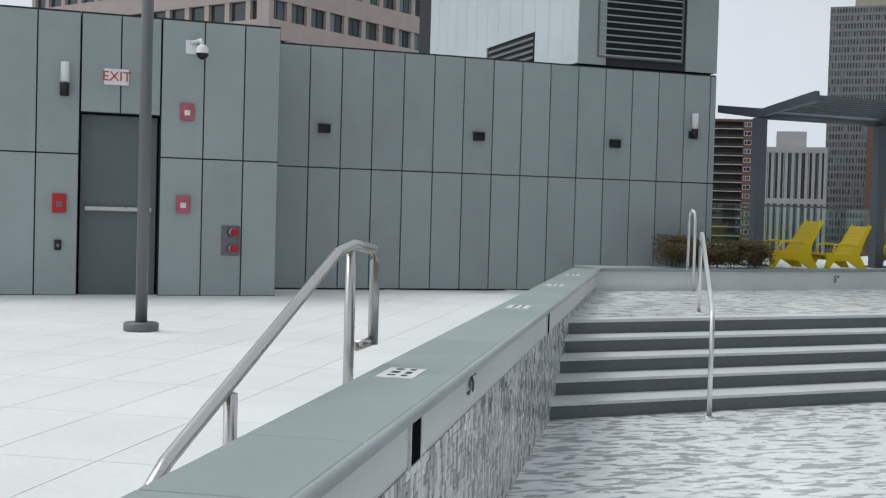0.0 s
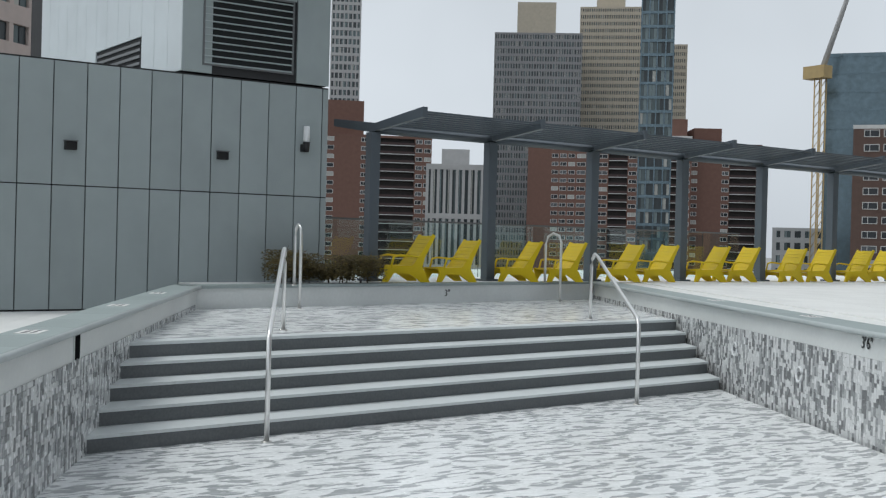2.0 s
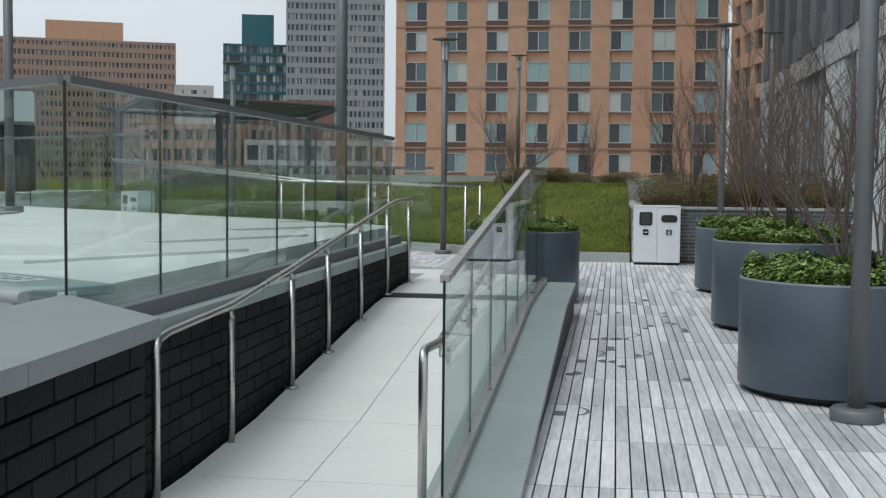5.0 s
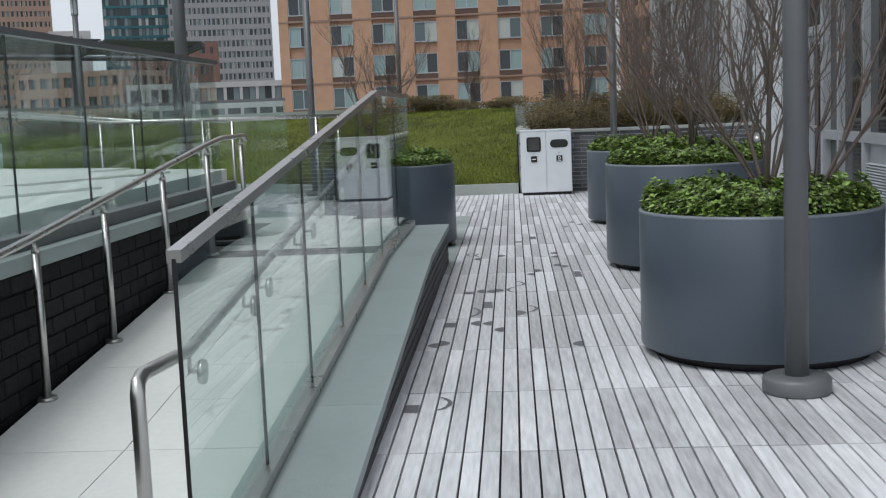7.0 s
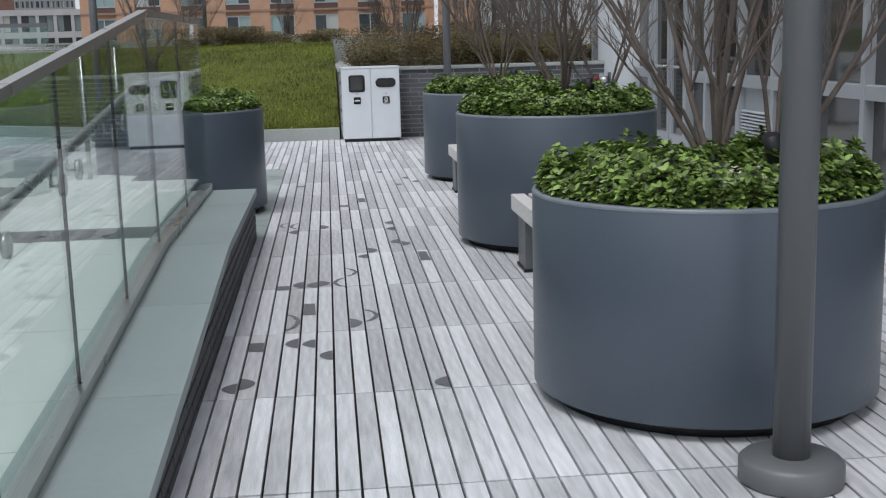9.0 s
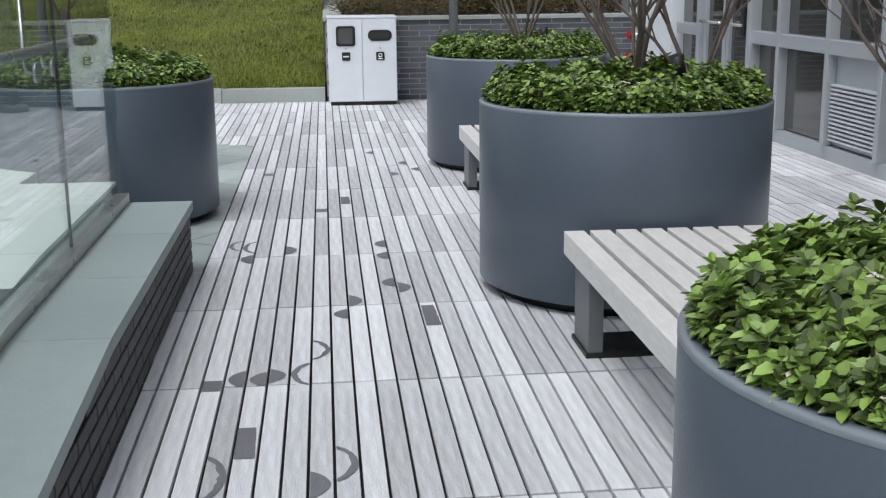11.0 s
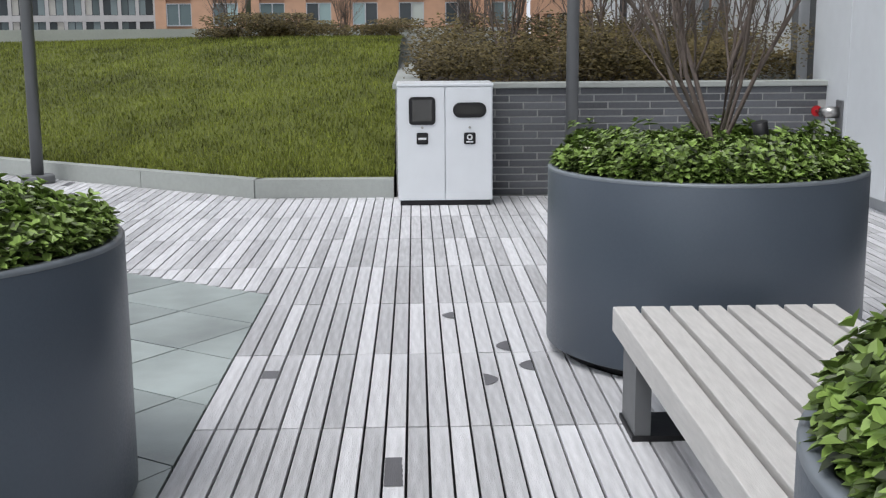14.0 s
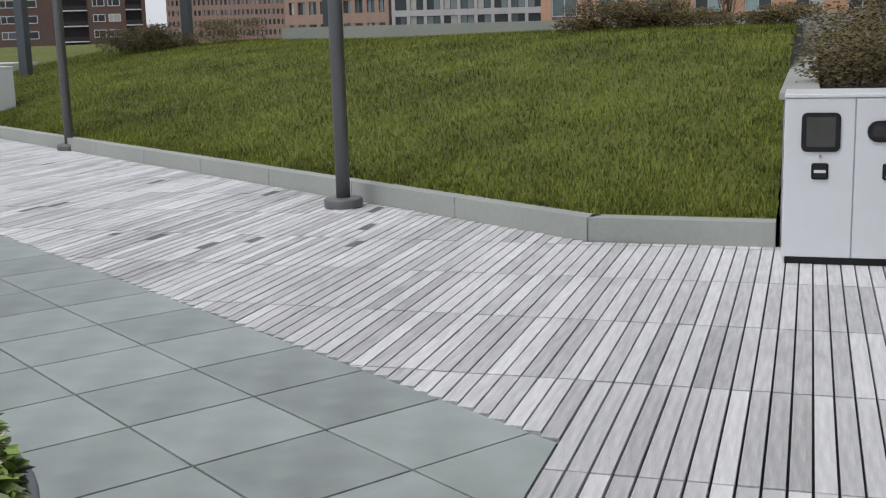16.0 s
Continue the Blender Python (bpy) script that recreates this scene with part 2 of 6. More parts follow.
def floor_mosaic():
    """Grey and white mosaic laid in running ripples, under a film of water."""
    m = material("pool_floor_mosaic", (1, 1, 1), 0.22, grain=30, vary=0.04, stain=0.08, spec=0.5)
    n, k = m.node_tree.nodes, m.node_tree.links
    b = n["Principled BSDF"]
    base = b.inputs["Base Color"].links[0].from_socket
    co, mp = n.new("ShaderNodeTexCoord"), n.new("ShaderNodeMapping")
    mp.inputs["Rotation"].default_value = (0, 0, radians(-72))
    mp.inputs["Scale"].default_value = (1.0, 1.0, 1.0)
    vo = n.new("ShaderNodeTexBrick")
    vo.inputs["Scale"].default_value = 1.0
    vo.inputs["Brick Width"].default_value, vo.inputs["Row Height"].default_value = 0.16, 0.05
    vo.inputs["Mortar Size"].default_value, vo.inputs["Bias"].default_value = 0.002, -0.1
    vo.inputs["Color1"].default_value, vo.inputs["Color2"].default_value = (0.95, 0.95, 0.95, 1), (0.36, 0.37, 0.375, 1)
    vo.inputs["Mortar"].default_value = (0.6, 0.6, 0.6, 1)
    no, cr = n.new("ShaderNodeTexNoise"), n.new("ShaderNodeValToRGB")
    st = n.new("ShaderNodeMapping")
    st.inputs["Scale"].default_value = (10.0, 3.6, 1.0)
    no.inputs["Scale"].default_value, no.inputs["Detail"].default_value, no.inputs["Distortion"].default_value = 1.0, 3, 0.8
    cr.color_ramp.elements[0].position, cr.color_ramp.elements[0].color = 0.44, (0.34, 0.36, 0.365, 1)
    cr.color_ramp.elements[1].position, cr.color_ramp.elements[1].color = 0.50, (0.92, 0.93, 0.93, 1)
    k.new(co.outputs["Object"], mp.inputs[0])
    k.new(co.outputs["Object"], st.inputs[0])
    k.new(mp.outputs[0], vo.inputs["Vector"])
    k.new(st.outputs[0], no.inputs["Vector"])
    k.new(no.outputs[0], cr.inputs[0])
    m1, m2 = n.new("ShaderNodeMixRGB"), n.new("ShaderNodeMixRGB")
    m1.inputs[0].default_value = 0.22
    k.new(cr.outputs[0], m1.inputs[1])
    k.new(vo.outputs["Color"], m1.inputs[2])
    m2.blend_type, m2.inputs[0].default_value = "MULTIPLY", 1
    k.new(m1.outputs[0], m2.inputs[1])
    k.new(base, m2.inputs[2])
    k.new(m2.outputs[0], b.inputs["Base Color"])
    return m


M_FLOORMOSAIC = floor_mosaic()


# ---- building helpers ----
def box(bm, x0, y0, z0, x1, y1, z1, bevel=0.0):
    """A box between two corners, its edges rounded if bevel is given."""
    vs = [bm.verts.new(p) for p in ((x0, y0, z0), (x1, y0, z0), (x1, y1, z0), (x0, y1, z0), (x0, y0, z1), (x1, y0, z1), (x1, y1, z1), (x0, y1, z1))]
    fs = [bm.faces.new([vs[i] for i in f]) for f in ((3, 2, 1, 0), (4, 5, 6, 7), (0, 1, 5, 4), (1, 2, 6, 5), (2, 3, 7, 6), (3, 0, 4, 7))]
    if bevel:
        es = list({e for f in fs for e in f.edges})
        bmesh.ops.bevel(bm, geom=es, offset=bevel, segments=2, affect="EDGES", profile=0.5)
    return bm


def boxed(*a, bevel=0.0):
    return box(bmesh.new(), *a, bevel=bevel)


def prism(bm, pts, z0, z1):
    """An upright prism on a plan outline; z0 and z1 may be lists, one height for each corner."""
    n = len(pts)
    z0 = z0 if isinstance(z0, (list, tuple)) else [z0] * n
    z1 = z1 if isinstance(z1, (list, tuple)) else [z1] * n
    lo = [bm.verts.new((x, y, z)) for (x, y), z in zip(pts, z0)]
    hi = [bm.verts.new((x, y, z)) for (x, y), z in zip(pts, z1)]
    bm.faces.new(hi)
    bm.faces.new(lo[::-1])
    for i in range(n):
        j = (i + 1) % n
        bm.faces.new((lo[i], lo[j], hi[j], hi[i]))
    bmesh.ops.recalc_face_normals(bm, faces=bm.faces)
    return bm


def tube(bm, pts, radii, sides=10, caps=True):
    """A round bar along a line of points."""
    pts = [Vector(p) for p in pts]
    if isinstance(radii, (int, float)):
        radii = [radii] * len(pts)
    rings = []
    for i, p in enumerate(pts):
        d = (pts[min(i + 1, len(pts) - 1)] - pts[max(i - 1, 0)]).normalized()
        a = d.orthogonal().normalized() if abs(d.z) > 0.99 else d.cross(Vector((0, 0, 1))).normalized()
        b = d.cross(a)
        rings.append([bm.verts.new(p + (a * math.cos(2 * math.pi * s / sides) + b * math.sin(2 * math.pi * s / sides)) * radii[i]) for s in range(sides)])
    for r, q in zip(rings, rings[1:]):
        for s in range(sides):
            f = bm.faces.new((r[s], r[(s + 1) % sides], q[(s + 1) % sides], q[s]))
            f.smooth = True
    if caps:
        bm.faces.new(rings[0][::-1])
        bm.faces.new(rings[-1])
    return bm


def lathe(bm, profile, sides=48, cx=0.0, cy=0.0):
    """A turned body: profile is a line of (radius, height)."""
    rings = [[bm.verts.new((cx + r * math.cos(2 * math.pi * s / sides), cy + r * math.sin(2 * math.pi * s / sides), z)) for s in range(sides)] for r, z in profile]
    for r, q in zip(rings, rings[1:]):
        for s in range(sides):
            f = bm.faces.new((r[s], r[(s + 1) % sides], q[(s + 1) % sides], q[s]))
            f.smooth = True
    return bm


def part(name, bm, mat, parent=None, label=""):
    """Links a bmesh as one mesh object, under a thing or a part."""
    me = bpy.data.meshes.new(name)
    bm.normal_update()
    bm.to_mesh(me)
    bm.free()
    me.materials.append(mat)
    ob = new(name, me)
    if parent is not None:
        ob.parent = parent
    if label:
        ob["label"] = label
    return ob


def piece(name, me, parent, m):
    """One more object on a shared mesh, at a pose."""
    ob = new(name, me)
    ob.parent = parent
    ob.matrix_basis = m
    return ob


def shared(name, bm, mat):
    me = bpy.data.meshes.new(name)
    bm.normal_update()
    bm.to_mesh(me)
    bm.free()
    me.materials.append(mat)
    return me


def empty(name, x, y, z, rz=0.0):
    ob = new(name)
    ob.matrix_basis = pose(x, y, z, 0, 0, rz)
    return ob


def text_part(name, words, size, mat, parent, m, deep=0.002):
    """Raised letters in the built-in font, turned into a mesh."""
    cu = bpy.data.curves.new(name, "FONT")
    cu.body, cu.size, cu.extrude, cu.align_x, cu.align_y = words, size, deep, "CENTER", "CENTER"
    tmp = bpy.data.objects.new(name + "_curve", cu)
    scene.collection.objects.link(tmp)
    dg = bpy.context.evaluated_depsgraph_get()
    me = bpy.data.meshes.new_from_object(tmp.evaluated_get(dg))
    bpy.data.objects.remove(tmp)
    me.materials.clear()
    me.materials.append(mat)
    ob = new(name, me)
    ob.parent = parent
    ob.matrix_basis = m
    return ob


# ---- the plan ----
# The deck frame: x across the boards, y along them. The pool and lawn edges run askew to it.
PD, PN = Vector((-0.867, 0.497)), Vector((0.497, 0.867))       # along and across the pool
KD, KN = Vector((-0.825, 0.565)), Vector((0.565, 0.825))       # along and across the lawn kerb
T = 0.90                                                       # upper terrace level
TL = 0.45                                                      # terrace by the panel wall
POOL_FLOOR, SHELF = -0.25, 0.535


def P(s, o):
    """Plan place s metres along the pool, o metres across it."""
    p = PD * s + PN * o
    return (p.x, p.y)


def deck_z(y):
    return 0.0 if y > 10 else -0.009 * (10 - y)


def ramp_z(y):
    return max(-0.03, min(0.41, -0.03 + 0.0935 * (y - 4.24)))


def cap_z(y):
    """Height of the stone cap between ramp and deck: level at the top, then falling gently."""
    return 0.372 - 0.073 * max(0.0, 8.5 - y)


def structure(ob, label, category):
    return tagged(ob, label, category, kind="structure")


city = structure(part("ground", prism(bmesh.new(), [(-3000, -3000), (3000, -3000), (3000, 3000), (-3000, 3000)], -32, -30), M_GRAVEL), "flat grey city ground far below the rooftop", "ground")
podium = structure(part("roof_deck", prism(bmesh.new(), [(-45, -30), (24, -30), (24, 46), (-45, 46)], -3.0, -0.45), M_GRAVEL), "plain grey concrete roof slab under the terraces", "roof")

# upper terrace beyond and beside the pool
R_IN, R_OUT, L_IN, L_OUT = 3.45, 3.90, -4.0, -4.38
terrace = structure(part("terrace_upper", prism(bmesh.new(), [P(0.9, R_OUT - 0.3), (1.15, 3.45), (1.15, 11.3), (-2.7, 14.2), (-6.7, 17.1), (-12.2, 20.8), (-13.4, 36), (-24, 36), (-22.5, 3.4), (-13.9, 3.4), (-15.35, 13.2)], -0.3, T - 0.02), M_TERRACE), "white stone-paved upper pool terrace", "terrace")
terrace_low = structure(part("terrace_lower", prism(bmesh.new(), [P(-2.2, L_OUT), P(13.3, L_OUT), (-16.0, 3.4), (-16.0, -16), (-0.6, -16)], -0.4, TL - 0.02), M_TERRACE), "white stone-paved terrace by the metal wall", "terrace")


def paving(name, host, inside, z, size, mat, x0, y0, x1, y1, ang, gap=0.006):
    """Joined slabs over a floor, clipped to where inside() holds at their middle."""
    vs, fs = [], []
    c, s = math.cos(radians(ang)), math.sin(radians(ang))
    nx, ny = int((x1 - x0) / size[0]) + 1, int((y1 - y0) / size[1]) + 1
    for i in range(nx):
        for j in range(ny):
            a, b = x0 + i * size[0], y0 + j * size[1]
            cs = [(a + gap, b + gap), (a + size[0] - gap, b + gap), (a + size[0] - gap, b + size[1] - gap), (a + gap, b + size[1] - gap)]
            w = [(p * c - q * s, p * s + q * c) for p, q in cs]
            if not all(inside(*p) for p in w):
                continue
            k = len(vs)
            for h in (z - 0.02, z):
                vs += [(p, q, h) for p, q in w]
            fs += [(k + 4, k + 5, k + 6, k + 7)] + [(k + e, k + (e + 1) % 4, k + 4 + (e + 1) % 4, k + 4 + e) for e in range(4)]
    me = bpy.data.meshes.new(name)
    me.from_pydata(vs, [], fs)
    me.materials.append(mat)
    ob = new(name, me)
    ob.parent = host
    return ob


def along(p):
    v = Vector(p)
    return v.dot(PD), v.dot(PN)


paving("paving_slabs", terrace_low, lambda x, y: along((x, y))[1] < L_OUT - 0.0 and x > -15 and y > -15.9, TL, (1.2, 0.6), M_TERRACE, -26, -26, 8, 14, -30, 0.003)["kind"] = "stuff"
paving("paving_slabs", terrace, lambda x, y: along((x, y))[1] > R_OUT and x < 1.1 and x < 1.1 - (y - 11.3) * 1.42 and y < 35 and x > -21 and y > 3.6, T, (1.2, 0.6), M_TERRACE, -30, -10, 40, 40, -30, 0.003)["kind"] = "stuff"

# ---- the empty pool ----
ST_L, ST_R = ((-6.795, -0.79), (-8.525, 0.20)), ((-7.62, 8.22), (-9.60, 9.42))


def stair_line(f, side):
    a, b = side
    return (a[0] + (b[0] - a[0]) * f, a[1] + (b[1] - a[1]) * f)


pool = tagged(empty("pool", -4, 2, POOL_FLOOR), "empty pool lined with grey and white mosaic, with wide steps", "pool", kind="structure")
inv = pool.matrix_basis.inverted()


def pool_part(name, bm, mat, label=""):
    bm.transform(inv)
    return part(name, bm, mat, pool, label)


pool_part("pool_floor", prism(bmesh.new(), [(1.1, -5.24), (1.1, 3.34), stair_line(0.02, ST_R), stair_line(0.02, ST_L)], POOL_FLOOR - 0.1, POOL_FLOOR), M_FLOORMOSAIC, "rippled grey and white mosaic floor, wet in patches")
pool_part("shelf_floor", prism(bmesh.new(), [stair_line(1, ST_L), stair_line(1, ST_R), P(19.6, R_IN), (-13.4, 3.0)], POOL_FLOOR, SHELF), M_FLOORMOSAIC, "shallow mosaic shelf")
rise = (SHELF - POOL_FLOOR) / 5
for k in range(5):
    f0, f1 = k / 4, (k + 1) / 4
    z = POOL_FLOOR + rise * (k + 1)
    l0, r0 = Vector(stair_line(f0, ST_L)), Vector(stair_line(f0, ST_R))
    back = Vector((-0.5, 0.04)).normalized()
    if k < 4:
        l1, r1 = stair_line(f1, ST_L), stair_line(f1, ST_R)
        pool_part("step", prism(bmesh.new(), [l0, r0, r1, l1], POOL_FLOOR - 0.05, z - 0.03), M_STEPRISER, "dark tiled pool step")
        pool_part("tread", prism(bmesh.new(), [l0 - back * 0.02, r0 - back * 0.02, Vector(r1) - back * 0.003, Vector(l1) - back * 0.003], z - 0.03, z), M_STEPNOSE, "pale stone tread")
    else:
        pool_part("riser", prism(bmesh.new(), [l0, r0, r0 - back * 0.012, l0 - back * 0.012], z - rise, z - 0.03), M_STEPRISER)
        pool_part("tread", prism(bmesh.new(), [l0 - back * 0.02, r0 - back * 0.02, r0 + back * 0.25, l0 + back * 0.25], z - 0.03, z + 0.004), M_STEPNOSE)


def long_wall(name, o_in, o_out, s0, s1):
    pts = [P(s0, o_in), P(s1, o_in), P(s1, o_out), P(s0, o_out)]
    return pool_part(name, prism(bmesh.new(), pts, -0.4, T - 0.052), M_POOLWHITE, "white plaster waterline band")


long_wall("side_wall", L_IN - 0.003, L_OUT + 0.02, -3.9, 13.2)
long_wall("side_wall", R_IN + 0.003, R_OUT - 0.02, 0.95, 19.6)
pool_part("end_wall", prism(bmesh.new(), [(-13.36, 2.9), (-15.0, 13.05), (-15.3, 13.05), (-13.7, 2.9)], -0.3, T - 0.052), M_POOLWHITE)
pool_part("overflow_wall", prism(bmesh.new(), [(1.1, -5.3), (1.1, 0.2), (1.5, 0.0), (1.5, -5.3)], -0.4, 0.60), M_POOLWHITE, "low mosaic overflow wall")


def mosaic(name, o, s0, s1, face, lo):
    """Small upright tiles of mixed length, proud of the wall."""
    rng = random.Random(5 + int(face))
    vs, fs, w = [], [], 0.052
    s = s0
    n3, d3 = Vector((PN.x, PN.y, 0)) * face, Vector((PD.x, PD.y, 0))
    while s < s1:
        z = 0.615
        while z > lo(s):
            h = rng.choice((0.045, 0.045, 0.095, 0.095, 0.145))
            ww = w * (2 if rng.random() < 0.12 else 1)
            base = d3 * s + Vector((PN.x, PN.y, 0)) * o
            k = len(vs)
            for e in (0.0, 0.005 + 0.002 * rng.random()):
                for a, b in ((0.002, z - 0.002), (w - 0.002, z - 0.002), (w - 0.002, z - h + 0.002), (0.002, z - h + 0.002)):
                    p = base + d3 * a + n3 * e
                    vs.append((p.x, p.y, b))
            fs += [(k + 4, k + 5, k + 6, k + 7)] + [(k + e, k + (e + 1) % 4, k + 4 + (e + 1) % 4, k + 4 + e) for e in range(4)]
            z -= h
        s += w
    me = bpy.data.meshes.new(name)
    me.from_pydata(vs, [], fs)
    me.transform(inv)
    me.materials.append(M_MOSAIC)
    ob = new(name, me)
    ob.parent = pool
    ob["kind"] = "stuff"
    ob["label"] = "grey and white upright mosaic tiles"
    return ob


mosaic("mosaic_tiles", L_IN, -3.5, 13.0, 1, lambda s: POOL_FLOOR if s < 7.5 else SHELF)
mosaic("mosaic_tiles", R_IN, 0.6, 19.4, -1, lambda s: POOL_FLOOR if s < 12.9 else SHELF)

# mosaic on the top and inner side of the overflow wall
rng = random.Random(8)
vs, fs = [], []
y = -5.25
while y < 0.0:
    x = 1.1
    while x < 1.48:
        k, w = len(vs), 0.05
        for z in (0.60, 0.607):
            vs += [(x + 0.002, y + 0.002, z), (x + 0.098, y + 0.002, z), (x + 0.098, y + w - 0.002, z), (x + 0.002, y + w - 0.002, z)]
        fs += [(k + 4, k + 5, k + 6, k + 7)] + [(k + e, k + (e + 1) % 4, k + 4 + (e + 1) % 4, k + 4 + e) for e in range(4)]
        x += 0.1
    y += 0.05
me = bpy.data.meshes.new("mosaic_tiles")
me.from_pydata(vs, [], fs)
me.transform(inv)
me.materials.append(M_MOSAIC)
ob = new("mosaic_tiles", me)
ob.parent = pool
ob["kind"] = "stuff"

# coping stones, each a piece, with a rounded pool edge
def coping_run(name, label, s0, s1, o_in, o_out, length):
    host = structure(empty(name, *P(s0, (o_in + o_out) / 2), T), label, "coping")
    ang = math.degrees(math.atan2(PD.y, PD.x))
    host.matrix_basis = pose(*P(s0, o_in), T, 0, 0, ang)
    depth = abs(o_out - o_in)
    side = 1 if o_out < o_in else -1       # local y runs to the pool's left
    a, b = (min(-0.05 * side, depth * side), max(-0.05 * side, depth * side))
    bm = bmesh.new()
    box(bm, 0.004, a, -0.05, length - 0.004, b, 0.0, bevel=0.010)
    me = shared("coping_stone", bm, M_COPING)
    n = int(round((s1 - s0) / length))
    for i in range(n):
        piece("coping_stone", me, host, pose(i * length, 0, 0))
    bm = bmesh.new()
    tube(bm, [(0, -0.045 * side, -0.032), (s1 - s0, -0.045 * side, -0.032)], 0.030, 10)
    part("rounded_edge", bm, M_EDGE, host, "worn rounded stone edge")
    return host


coping_run("coping_left", "blue-grey stone coping with rounded pool edge", -3.4, 13.2, L_IN, L_OUT, 0.83)
coping_run("coping_right", "blue-grey stone coping beside the upper terrace", 0.78, 19.5, R_IN, R_OUT, 0.83)
far_coping = structure(part("coping_far", prism(bmesh.new(), [(-13.3, 2.8), (-15.0, 13.05), (-15.35, 13.05), (-13.65, 2.8)], T - 0.05, T), M_COPING), "blue-grey stone coping at the shallow end", "coping")
ret = structure(part("coping_return", prism(bmesh.new(), [P(-2.25, L_OUT - 0.004), (-0.75, -16), (-0.35, -16), P(-2.75, L_OUT - 0.004)], -0.4, 0.80), M_COPING), "low stone-capped wall at the terrace edge", "wall")

# slab-topped end wall of dark brick
SX0, SX1, SX2, SY0, SY1 = 1.38, 2.13, 2.05, -0.70, 1.95
CAP = 1.0                                                      # top of the slate cap


end_wall = structure(empty("wall_pool_end", SX1, SY0, -0.4), "dark brick pool wall with a thick slate cap", "wall")


def under(host, name, bm, mat, label=""):
    bm.transform(host.matrix_basis.inverted())
    return part(name, bm, mat, host, label)


NEAR_L, NEAR_R = (1.47, -0.68), (2.10, -1.08)                   # askew near end of the cap
under(end_wall, "core", prism(bmesh.new(), [(NEAR_L[0] + 0.05, NEAR_L[1] + 0.05), (NEAR_R[0] - 0.05, NEAR_R[1] + 0.05), (SX2 - 0.05, SY1), (1.39, 2.60)], -0.4, CAP - 0.071), M_MORTAR_DARK)
joints = [(NEAR_L, NEAR_R), ((1.455, -0.67), (2.11, -0.71)), ((1.40, -0.10), (2.12, -0.14)), ((1.39, 0.92), (2.10, 0.90)), ((1.36, 2.66), (2.06, SY1))]
for (l0, r0), (l1, r1) in zip(joints, joints[1:]):
    under(end_wall, "cap_slab", prism(bmesh.new(), [(l0[0], l0[1] + 0.002), (r0[0] + 0.02, r0[1] + 0.002), (r1[0] + 0.02, r1[1] - 0.002), (l1[0], l1[1] - 0.002)], CAP - 0.07, CAP), M_SLAB, "slate-grey cap slab")
ramp_wall = structure(empty("wall_ramp", 1.53, SY1, -0.4), "dark brick wall beside the ramp with stone cap", "wall")
under(ramp_wall, "core", boxed(1.27, 2.30, -0.4, 1.50, 10.3, 0.74), M_MORTAR_DARK)
under(ramp_wall, "cap_slab", boxed(1.24, 2.50, 0.74, 1.535, 10.32, 0.82, bevel=0.006), M_COPING)
under(ramp_wall, "glazing_kerb", boxed(1.33, 2.60, 0.82, 1.45, 10.2, 0.90, bevel=0.004), M_POLE, "grey metal glazing channel")

# ---- ramp ----
ramp = structure(empty("ramp", 2.2, 3.0, 0), "pale paved ramp rising between wall and glass", "ramp")
bm = bmesh.new()
prev = None
RX0, RX1 = 1.54, 2.84
for y in (-8.0, 4.24, 8.94, 11.35):
    z = ramp_z(y)
    row = [bm.verts.new((RX0, y, z - 0.02)), bm.verts.new((RX1, y, z - 0.02)), bm.verts.new((RX1, y, -0.45)), bm.verts.new((RX0, y, -0.45))]
    if prev:
        for i in range(4):
            bm.faces.new((prev[i], prev[(i + 1) % 4], row[(i + 1) % 4], row[i]))
    else:
        bm.faces.new(row)
    prev = row
bm.faces.new(prev[::-1])
bmesh.ops.recalc_face_normals(bm, faces=bm.faces)
under(ramp, "bed", bm, M_JOINT)
y = -4.8
while y < 11.2:
    for i in range(2):
        x0 = RX0 + 0.002 + i * 0.652
        x1 = x0 + (0.647 if i == 0 else 0.644)
        y1 = min(y + 1.2, 11.35)
        bm = bmesh.new()
        prism(bm, [(x0, y + 0.004), (x1, y + 0.004), (x1, y1 - 0.004), (x0, y1 - 0.004)], [ramp_z(q) - 0.02 for q in (y, y, y1, y1)], [ramp_z(q) for q in (y, y, y1, y1)])
        under(ramp, "paving_slab", bm, M_RAMP)
    y += 1.2
under(ramp, "upper_landing", boxed(-2.5, 11.36, -0.4, 2.3, 11.99, 0.40), M_RAMP, "pale level landing")

# stone kerb that carries the glass on the deck side
kerb_wall = structure(empty("wall_ramp_kerb", 3.1, 4.2, -0.4), "low brick kerb wall with sloping grey stone cap", "wall")
CX0, CX1 = 2.84, 3.30
for y0, y1 in ((2.6, 3.9), (3.9, 5.1), (5.1, 6.3), (6.3, 7.4), (7.4, 8.5), (8.5, 9.3), (9.3, 10.1), (10.1, 10.9)):
    za, zb = cap_z(y0), cap_z(y1)
    bm = bmesh.new()
    prism(bm, [(CX0, y0 + 0.002), (CX1, y0 + 0.002), (CX1, y1 - 0.002), (CX0, y1 - 0.002)], [za - 0.05, za - 0.05, zb - 0.05, zb - 0.05], [za, za, zb, zb])
    under(kerb_wall, "cap_slab", bm, M_COPING, "grey-green stone cap")
    bm = bmesh.new()
    prism(bm, [(CX0 + 0.02, y0), (CX1 - 0.025, y0), (CX1 - 0.025, y1), (CX0 + 0.02, y1)], -0.45, [za - 0.05, za - 0.05, zb - 0.05, zb - 0.05])
    under(kerb_wall, "core", bm, M_MORTAR_DARK)

